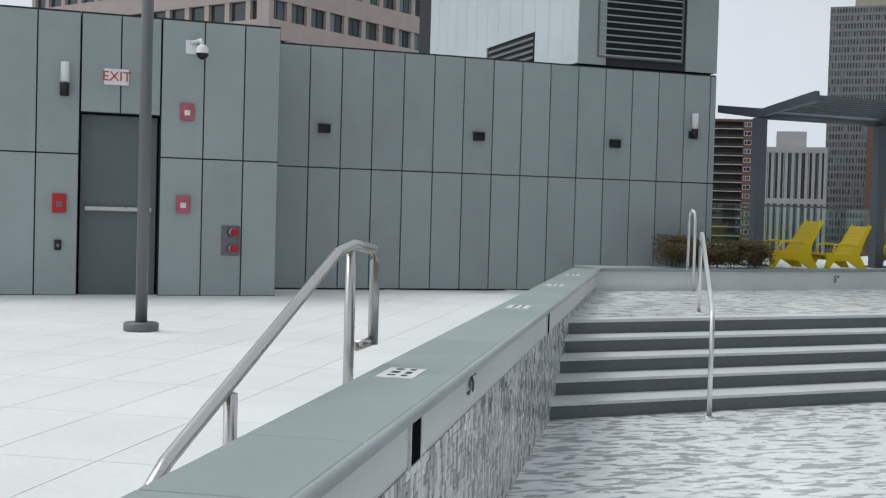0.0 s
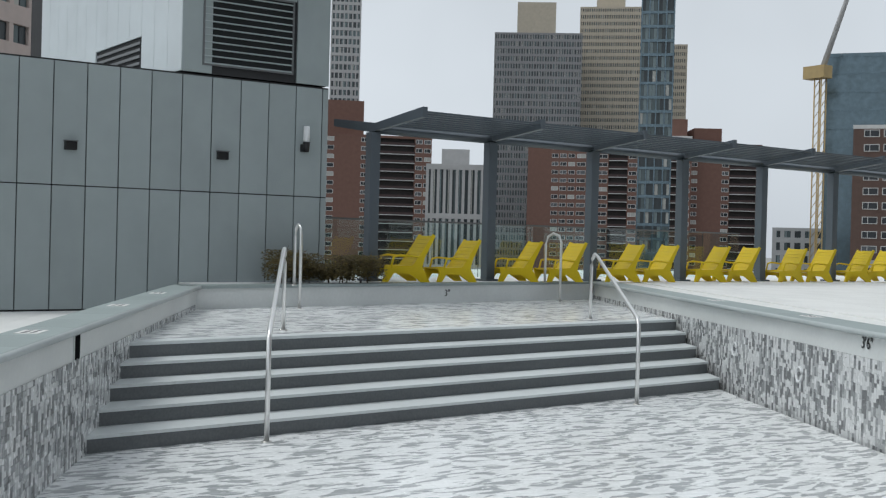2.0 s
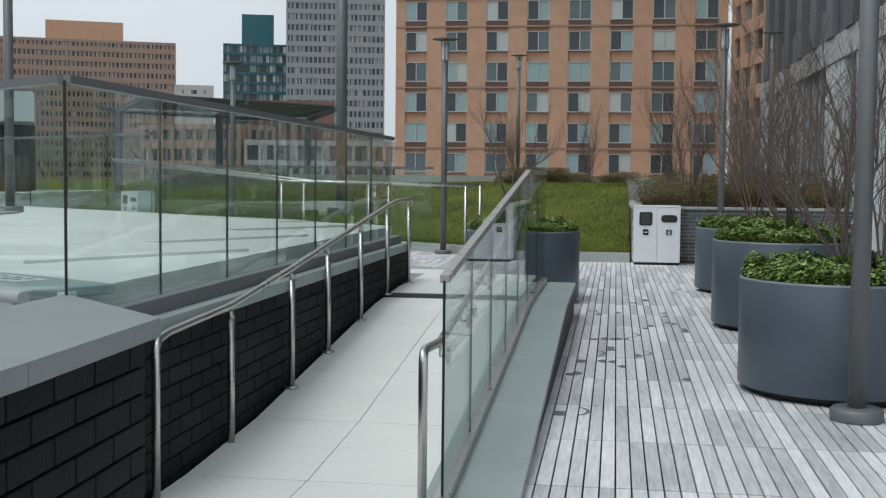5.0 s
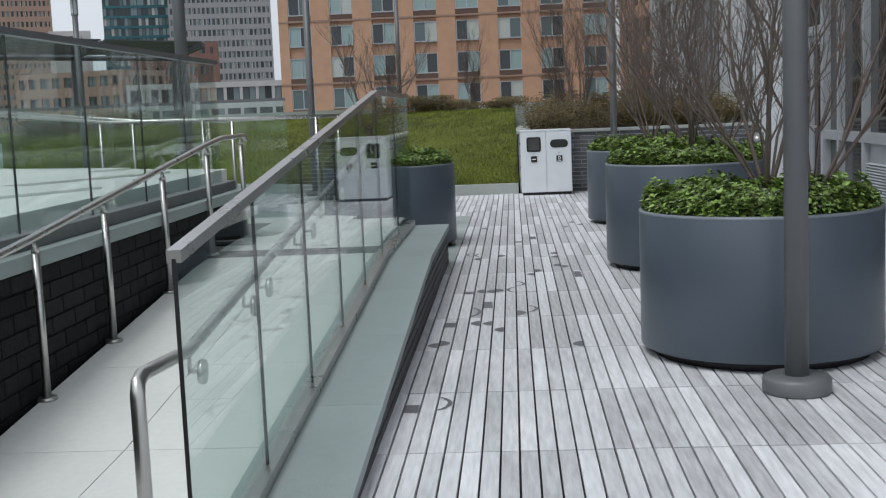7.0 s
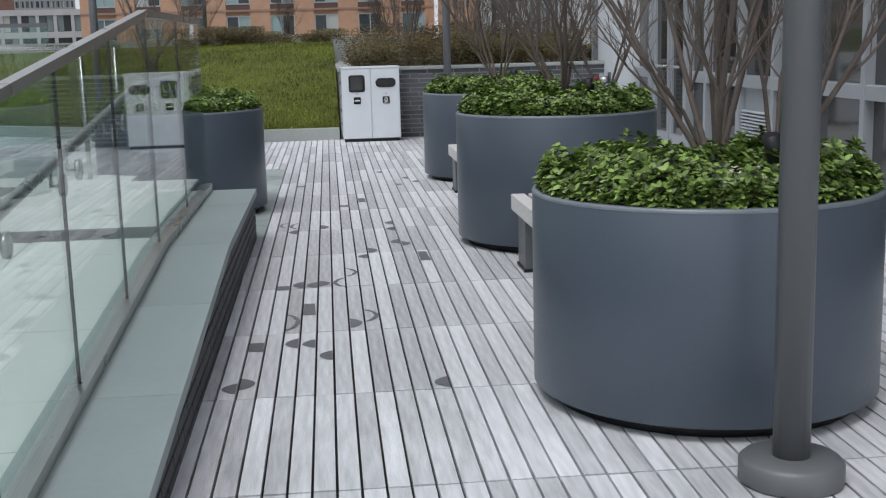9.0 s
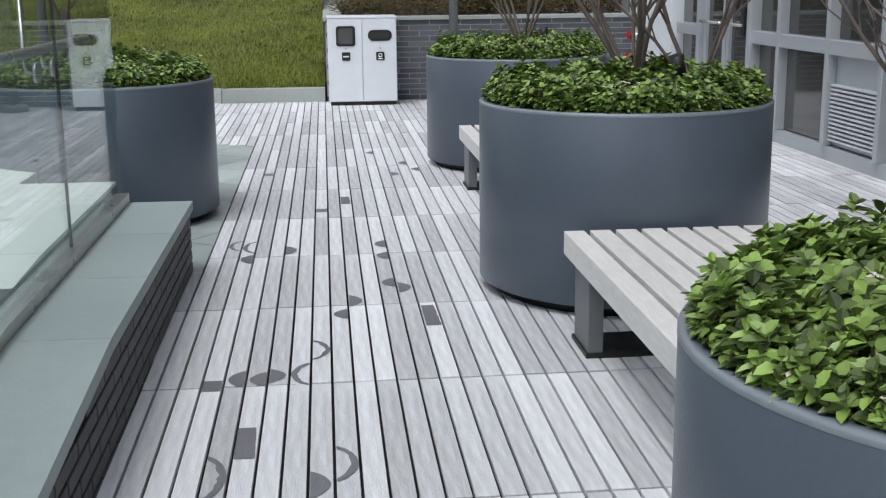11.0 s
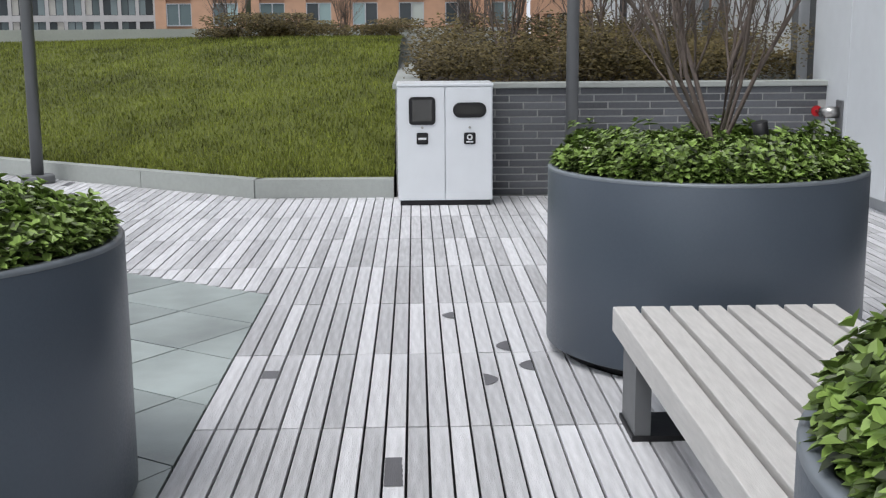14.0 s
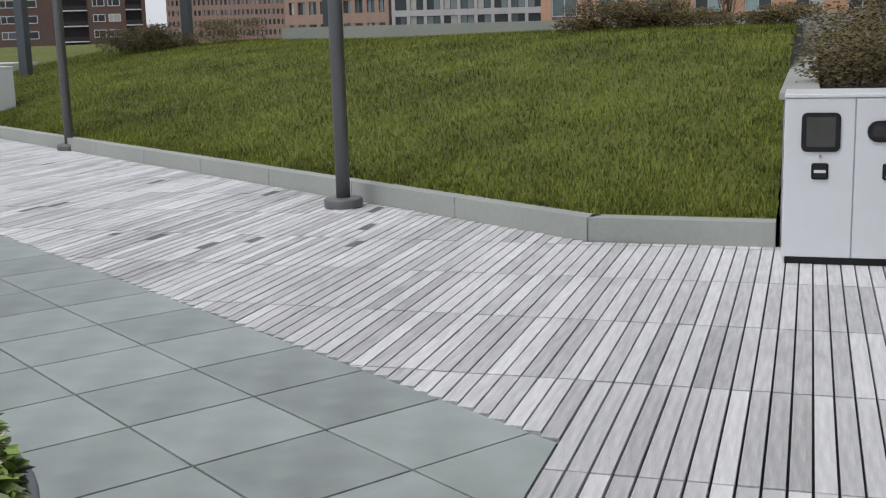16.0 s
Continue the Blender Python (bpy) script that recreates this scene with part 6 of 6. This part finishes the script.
for i in range(3):
    low, tip, rear = C_LOW + C_RUN * i, C_TIP + C_RUN * i, C_REAR + C_RUN * i
    w = C_RUN.normalized() * 0.06
    under(canopy, "post", boxed(low.x - 0.1, low.y - 0.1, -0.3, low.x + 0.1, low.y + 0.1, low.z - 0.09), M_PERGOLA)
    under(canopy, "arm", plank([low - w, low + w, tip + w, tip - w], 0.15), M_PERGOLA)
    under(canopy, "rear_arm", plank([rear - w, rear + w, low + w, low - w], 0.15), M_PERGOLA)
    if i < 2:
        for k in range(10):
            f = (k + 0.5) / 10
            p, q = low.lerp(tip, f), low.lerp(tip, f + 0.055)
            lift = Vector((0, 0, 0.045))
            gap = w * 1.05
            under(canopy, "slat", plank([p + gap + lift, p + C_RUN - gap + lift, q + C_RUN - gap + lift, q + gap + lift], 0.04), M_PERGOLA)
        under(canopy, "beam", tube(bmesh.new(), [low - Vector((0, 0, 0.08)), low + C_RUN - Vector((0, 0, 0.08))], 0.08, 4), M_PERGOLA)

# ---- the city around ----
VIEW = Vector((3.4, -4.0))


def tower(name, label, p0, p1, depth, top, mat, floor_h, cols, band=0.45, pier=0.35, base=-30.0, proud=0.35, roof_h=0.0, roof_mat=None, balcony=0.0, glass=None, panes=True, far=1.0):
    """A block with its front between two plan corners: dark glazing behind floor bands and piers. far sets it farther off and as much larger."""
    p0, p1 = VIEW + (Vector(p0) - VIEW) * far, VIEW + (Vector(p1) - VIEW) * far
    top, depth, cols, roof_h = 1.7 + (top - 1.7) * far, depth * far, round(cols * far), roof_h * far
    d = (p1 - p0)
    w = d.length
    ang_ = math.degrees(math.atan2(d.y, d.x))
    t = tagged(empty(name, p0.x, p0.y, base, ang_), label, "building")
    H = top - base
    part("glazing", boxed(proud, proud, 0, w - proud, depth - proud, H - 0.2), glass or M_GLASS_FAR, t)
    n = int(H / floor_h)
    first_f = max(0, n - 40)
    if first_f:
        part("base", boxed(0, 0, 0, w, depth, H - (n - first_f) * floor_h), mat, t)
    band_me = shared("floor_band", boxed(0, 0, 0, w, depth, floor_h * band), mat)
    for i in range(first_f, n):
        piece("floor_band", band_me, t, pose(0, 0, H - (n - i) * floor_h))
    part("parapet", boxed(0, 0, H - 0.3, w, depth, H + 0.5), mat, t)
    step = w / cols
    z0 = H - (n - first_f) * floor_h
    pier_me = shared("pier", boxed(0, 0.03, z0, step * pier, 0.8, H - 0.25), mat)
    for i in range(cols + 1):
        piece("pier", pier_me, t, pose(min(max(i * step - step * pier / 2, 0.02), w - step * pier - 0.02), 0, 0))
    sc = max(2, int(depth / step))
    sd = depth / sc
    side_me = shared("side_pier", boxed(0.03, 0, z0, 0.8, sd * pier, H - 0.25), mat)
    for i in range(sc + 1):
        y = min(max(i * sd - sd * pier / 2, 0.82), depth - sd * pier - 0.05)
        piece("side_pier", side_me, t, pose(0, y, 0))
        piece("side_pier", side_me, t, pose(w - 0.83, y, 0))
    vs_, fs_ = [], []
    for i in range(first_f, n):
        z = H - (n - i) * floor_h + floor_h * band
        for j in range(cols):
            x0 = j * step + step * pier / 2
            ww = step * (1 - pier)
            for h in range(2):
                k = len(vs_)
                xa, xb = x0 + ww * h / 2 + 0.06, x0 + ww * (h + 1) / 2 - 0.06
                vs_ += [(xa, proud - 0.06, z + 0.05), (xb, proud - 0.06, z + 0.05), (xb, proud - 0.06, z + floor_h * (1 - band) - 0.05), (xa, proud - 0.06, z + floor_h * (1 - band) - 0.05)]
                fs_.append((k, k + 1, k + 2, k + 3))
    if panes:
        me_ = bpy.data.meshes.new("window_panes")
        me_.from_pydata(vs_, [], fs_)
        me_.materials.append(M_PANES)
        wp = new("window_panes", me_)
        wp.parent = t
        wp["kind"] = "stuff"
    if balcony:
        bm = bmesh.new()
        box(bm, 0, -balcony, 0, w * 0.28, 0.0, 0.25)
        box(bm, 0, -balcony, 0.25, w * 0.28, -balcony + 0.08, 1.0)
        bal_me = shared("balcony", bm, M_GREYC)
        for i in range(first_f, n):
            z = H - (n - i) * floor_h
            piece("balcony", bal_me, t, pose(w * 0.18, 0, z))
            piece("balcony", bal_me, t, pose(w * 0.60, 0, z))
    if roof_h:
        part("roof_house", boxed(w * 0.25, depth * 0.25, H + 0.5, w * 0.7, depth * 0.75, H + roof_h), roof_mat or mat, t)
    return t


M_PANES = ramp_material("far_window_panes", [(0.0, (0.04, 0.05, 0.055)), (0.35, (0.09, 0.12, 0.125)), (0.62, (0.18, 0.23, 0.24)), (0.88, (0.42, 0.42, 0.39))], rough=0.2)

tower("office_block", "rose-tan masonry office block with window bands", (-85.2, 10.4), (-106, 40), 30, 42, M_ROSE, 3.0, 16, 0.5, 0.22)
tower("tower_block", "slim pale apartment tower on the skyline", (-171.8, 93.2), (-169.2, 97.6), 12, 75, M_GREYC, 3.2, 3, 0.35, 0.3, far=2.2)
tower("office_block", "low office block with white vertical fins", (-138.2, 90.6), (-133, 98.2), 16, 12.4, M_GREYC, 7.5, 10, 0.1, 0.45, roof_h=3)
tower("tower_block", "grey and glass residential tower", (-172.4, 128.8), (-162.0, 141.6), 20, 41, M_GREYT, 3.1, 15, 0.35, 0.4, roof_h=7, roof_mat=M_CREAM, far=2.2)
tower("tower_block", "cream stepped residential tower", (-177.4, 154.4), (-168.5, 164), 18, 50, M_CREAM, 3.1, 13, 0.45, 0.45, roof_h=4, far=2.2)
tower("tower_block", "cream residential tower with rounded top", (-175.7, 170.9), (-169.2, 177.4), 16, 44, M_CREAM, 3.1, 10, 0.45, 0.5, roof_h=5, far=2.2)
tower("tower_block", "dark blue glass tower peak far behind", (-212, 205), (-206, 211), 12, 75, M_BLUEGL, 3.6, 4, 0.2, 0.15)
tower("glass_tower", "blue-grey glass tower under construction", (-154.3, 203.2), (-134.4, 217), 26, 43, M_BLUEGL, 3.9, 10, 0.06, 0.05, proud=0.12, glass=M_BLUEGL, panes=False)
tower("apartment_block", "broad tan masonry block with stepped top", (-108.7, 197.7), (-80.0, 211.2), 26, 26.4, M_TAN, 3.0, 25, 0.5, 0.45, roof_h=4.5, roof_mat=M_TOWER_BRICK, far=1.6)
tower("office_tower", "teal glass office tower with a mast", (-111.2, 328.5), (-91, 334.8), 30, 40, M_TEAL, 4.0, 8, 0.25, 0.1, roof_h=10, roof_mat=M_TEAL, far=1.4)
tower("office_tower", "tall grey office tower with square windows", (-66, 238.0), (-45.7, 243), 26, 70, M_GREYT, 3.4, 15, 0.45, 0.35, far=1.5)
tower("low_block", "low dark red brick block between towers", (-57.7, 188.2), (-44.0, 192.0), 14, 13.8, M_RED_BRICK, 3.4, 8, 0.6, 0.5)
tower("office_block", "grey office block with pale window frames", (-52, 168), (-20, 176), 20, 6.5, M_GREYC, 3.4, 14, 0.25, 0.2)
tower("office_block", "low tan block with a flat roof", (-72, 176), (-53.5, 171), 12, 9, M_TAN, 3.3, 9, 0.45, 0.35)
tower("low_block", "low pale building on the horizon", (-187.4, 227.9), (-176, 237), 14, 6.5, M_GREYC, 3.2, 6, 0.4, 0.4)
tower("low_block", "small white building on the skyline", (-69, 183.3), (-63, 185.6), 10, 16, M_GREYC, 3.2, 3, 0.7, 0.6)

def balcony_block(label, p0, p1, depth, top, layout, brick, floor_h=2.85, floors=21, roof_trim=False, house=(), far=2.9):
    """A brick block: layout lists (share of the front, kind) with b plain brick, w white-framed windows, d recessed dark balconies."""
    p0, p1 = VIEW + (Vector(p0) - VIEW) * far, VIEW + (Vector(p1) - VIEW) * far
    top, depth, house = 1.7 + (top - 1.7) * far, depth * far, [(a, b, h * far) for a, b, h in house]
    w = (p1 - p0).length
    base = -30.0
    t = tagged(empty("apartment_block", p0.x, p0.y, base, math.degrees(math.atan2(p1.y - p0.y, p1.x - p0.x))), label, "building")
    H = top - base
    z0 = H - floors * floor_h
    # near-black core carries the shade inside the balcony bays as colour
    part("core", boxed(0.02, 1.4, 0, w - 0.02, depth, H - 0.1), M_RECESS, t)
    part("side_wall", boxed(-0.1, 1.3, 0, 0.25, depth, H), brick, t)
    part("side_wall", boxed(w - 0.25, 1.3, 0, w + 0.1, depth, H), brick, t)
    part("base", boxed(0, 0, 0, w, 1.35, z0 - 0.02), brick, t)
    part("parapet", boxed(-0.1, -0.08, H - 0.45, w + 0.1, depth + 0.1, H + 0.35), M_ROOFTRIM if roof_trim else brick, t)
    total = sum(q for q, _ in layout)
    x = 0.0
    for share, kind in layout:
        cw = w * share / total
        if kind in "bw":
            part("brick_front", boxed(x, 0, z0, x + cw, 1.38, H - 0.46), brick, t)
        if kind == "w":
            n = max(1, round(cw / 3.4))
            ww, wh = cw / n * 0.80, floor_h * 0.50
            bm = bmesh.new()
            for q in ((0, 0, ww, 0.14), (0, wh - 0.14, ww, wh), (0, 0.14, 0.14, wh - 0.14), (ww - 0.14, 0.14, ww, wh - 0.14), (ww * 0.36, 0.14, ww * 0.36 + 0.12, wh - 0.14)):
                box(bm, q[0], -0.10, q[1], q[2], 0.02, q[3])
            frame_mesh = shared("window_frame", bm, M_ROOFTRIM)
            pane_mesh = shared("pane", boxed(0.12, -0.05, 0.12, ww - 0.12, 0.01, wh - 0.12), M_FARPANE)
            for f in range(floors):
                for c in range(n):
                    m = pose(x + cw / n * (c + 0.10), 0, z0 + f * floor_h + floor_h * 0.28)
                    piece("window_frame", frame_mesh, t, m)
                    piece("pane", pane_mesh, t, m)
        if kind == "d":
            slab = shared("balcony_slab", boxed(0.02, -0.25, 0, cw - 0.02, 1.39, 0.22), M_ROOFTRIM)
            bm = bmesh.new()
            box(bm, 0.02, -0.22, 0.23, cw - 0.02, -0.14, 1.05)
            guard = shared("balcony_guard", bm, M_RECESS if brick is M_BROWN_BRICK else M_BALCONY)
            for f in range(floors):
                piece("balcony_slab", slab, t, pose(x, 0, z0 + f * floor_h))
                piece("balcony_guard", guard, t, pose(x, 0, z0 + f * floor_h))
        x += cw
    for a, b, h in house:
        part("roof_house", boxed(w * a, depth * 0.2, H + 0.35, w * b, depth * 0.7, H + h), M_RED_BRICK, t)
    return t


M_FARPANE = ramp_material("far_flat_window", [(0.0, (0.03, 0.035, 0.04)), (0.6, (0.10, 0.11, 0.12)), (0.85, (0.40, 0.40, 0.38))], per="object", rough=0.2)
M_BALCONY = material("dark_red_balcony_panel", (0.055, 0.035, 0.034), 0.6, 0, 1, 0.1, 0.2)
balcony_block("orange-brown brick apartment block with stacked dark balconies", (-112, 57), (-106.2, 70.2), 14, 13.2, [(0.9, "d"), (0.7, "w"), (1.3, "b"), (1.0, "w"), (1.9, "d"), (0.9, "w")], M_RED_BRICK, house=[(0.05, 0.48, 4.2)])
balcony_block("long brown brick apartment slab with white windows and dark balconies", (-106.0, 84.1), (-92.8, 98.2), 14, 14.6, [(1.5, "b"), (1.6, "w"), (2.1, "w"), (1.2, "d"), (1.3, "w"), (1.9, "d"), (0.8, "w")], M_RED_BRICK, roof_trim=True, house=[(0.75, 0.98, 2.4)])
balcony_block("red brick apartment block with a plain brick end and balconies", (-93.8, 99.2), (-88.9, 106.0), 14, 13.9, [(0.5, "w"), (1.6, "b"), (0.6, "w"), (1.9, "d"), (0.3, "b")], M_RED_BRICK, house=[(0.1, 0.5, 2.2)])
balcony_block("brown brick apartment block with long window bands and balconies", (-96.8, 134.2), (-80.4, 144.8), 20, 18.9, [(0.5, "b"), (2.2, "w"), (0.8, "b"), (1.8, "d"), (0.2, "b"), (1.7, "w"), (0.2, "b"), (0.9, "d"), (0.2, "b")], M_BROWN_BRICK, floor_h=3.0, roof_trim=True, house=[(0.2, 0.3, 3.0), (0.5, 0.78, 4.2)], far=1.5)

# crane by the glass tower
crane = tagged(empty("tower_crane", -146, 189, -30), "yellow tower crane beside the unfinished tower", "crane")
bm = bmesh.new()
for a, b in ((0, 0), (1.6, 0), (1.6, 1.6), (0, 1.6)):
    tube(bm, [(a, b, 0), (a, b, 66)], 0.14, 4)
for i in range(33):
    tube(bm, [(0, 0, i * 2), (1.6, 0, i * 2 + 2)], 0.09, 3)
    tube(bm, [(1.6, 0, i * 2), (1.6, 1.6, i * 2 + 2)], 0.09, 3)
part("mast", bm, M_YELLOWSTEEL, crane)
part("cab", boxed(-2.5, -0.5, 66, 2.5, 2.2, 68.5), M_YELLOWSTEEL, crane)
part("jib", tube(bmesh.new(), [(0.8, 0.8, 67), (9, 6.0, 98)], [0.6, 0.3], 4), M_GREYC, crane)

# the orange brick tower across the lawn: each window a piece
ob_t = tagged(empty("apartment_tower", -17.3, 108, -30), "orange brick apartment tower with paired windows", "building")
TW, FH, NC = 30.9, 2.86, 8
part("wall", boxed(0, 0.30, 0, TW, 22, 61), M_TOWER_BRICK, ob_t)
frame_bm = bmesh.new()
WW, WH = 2.10, 1.85
for a in ((0, 0.0, WW, 0.10), (0, WH - 0.07, WW, WH), (0, 0.10, 0.08, WH - 0.07), (WW - 0.08, 0.10, WW, WH - 0.07), (WW / 2 - 0.05, 0.10, WW / 2 + 0.05, WH - 0.07)):
    box(frame_bm, a[0], 0.02, a[1], a[2], 0.14, a[3])
frame_me = shared("window_frame", frame_bm, M_MULLION)
pane_bm = bmesh.new()
box(pane_bm, 0.08, 0.10, 0.10, WW / 2 - 0.05, 0.13, WH - 0.07)
pane_me = shared("pane", pane_bm, ramp_material("tower_window_glass", [(0.0, (0.045, 0.055, 0.06)), (0.4, (0.10, 0.14, 0.145)), (0.62, (0.26, 0.36, 0.36)), (0.85, (0.42, 0.46, 0.43))], per="object", rough=0.12))
sp_bm = bmesh.new()
box(sp_bm, -0.05, 0.05, -0.42, WW + 0.05, 0.28, -0.02)
sp_me = shared("spandrel", sp_bm, M_BROWN_BRICK)
bm = bmesh.new()
step = TW / NC
for j in range(NC + 1):
    x = j * step - 0.85
    box(bm, max(x, 0.0), 0.0, 20, min(x + step - WW, TW), 0.299, 61)
part("brick_pier_face", bm, M_TOWER_BRICK, ob_t)
course_me = shared("stone_course", boxed(0, -0.06, -0.62, TW, 0.298, -0.45), M_TAN)
for i in range(0, 16, 2):
    piece("stone_course", course_me, ob_t, pose(0, 0, 29.2 + i * FH))
for i in range(7):
    for j in range(NC):
        x, z = j * step + (step - WW) - 0.85 + 0.02, 29.2 + i * FH
        wdw = new("window")
        wdw.parent = ob_t
        wdw.matrix_basis = pose(x, 0, z)
        piece("window_frame", frame_me, wdw, Matrix.Identity(4))
        piece("pane", pane_me, wdw, Matrix.Identity(4))
        piece("pane", pane_me, wdw, pose(WW / 2 - 0.03, 0, 0))
        if i % 2 == 0:
            piece("spandrel", sp_me, wdw, Matrix.Identity(4))
band = new("window_band")
band.parent = ob_t
band.matrix_basis = pose(0, -0.10, 48.9)
part("sill_course", boxed(-0.1, -0.08, -0.35, TW + 0.1, 0.09, 0.0), M_TAN, band)
part("head_course", boxed(-0.1, -0.08, 3.5, TW + 0.1, 0.09, 4.2), M_GREYC, band)
bay_bm = bmesh.new()
box(bay_bm, 0.06, -0.02, 0.05, TW / 20 - 0.06, 0.05, 3.45)
bay_me = shared("pane", bay_bm, pane_me.materials[0])
mul_me = shared("mullion", boxed(-0.06, -0.06, 0.0, 0.06, 0.09, 3.5), M_GREYC)
for i in range(20):
    piece("pane", bay_me, band, pose(i * TW / 20, 0, 0))
    piece("mullion", mul_me, band, pose(i * TW / 20, 0, 0))
tower("apartment_tower", "orange brick tower wing with glazed balcony bays", (13.9, 107.9), (17.8, 83), 14, 40, M_TOWER_BRICK, 2.86, 7, 0.4, 0.35)

# the pool, its terraces and all that stands on them sit as one block beside the deck
POOL_SIDE = ("pool", "coping", "terrace", "wall_west", "wall_door", "wall_penthouse", "wall_light", "wall_vent", "roof_low", "door_1", "exit_sign", "alarm_box", "card_reader", "security_camera",
             "skimmer", "depth_", "pergola", "lounge_chair", "pavilion", "canopy", "base_slab")
block = Matrix.Translation((0.10, -0.60, 0.10))
stand = Matrix.Translation((3.3, -2.9, T))
pav.matrix_basis = stand @ Matrix.Diagonal((1.28, 1.28, 1.2, 1.0)) @ stand.inverted() @ pav.matrix_basis
for o in [o for o in scene.objects if o.parent is None]:
    x, y = o.location.x, o.location.y
    if o.name.startswith(POOL_SIDE) or (x < -4.0 and y < 18 and o.name.startswith(("lamp_post", "fire_connection", "bush"))) or o.get("label") in POOL_RAILS:
        o.matrix_basis = block @ o.matrix_basis
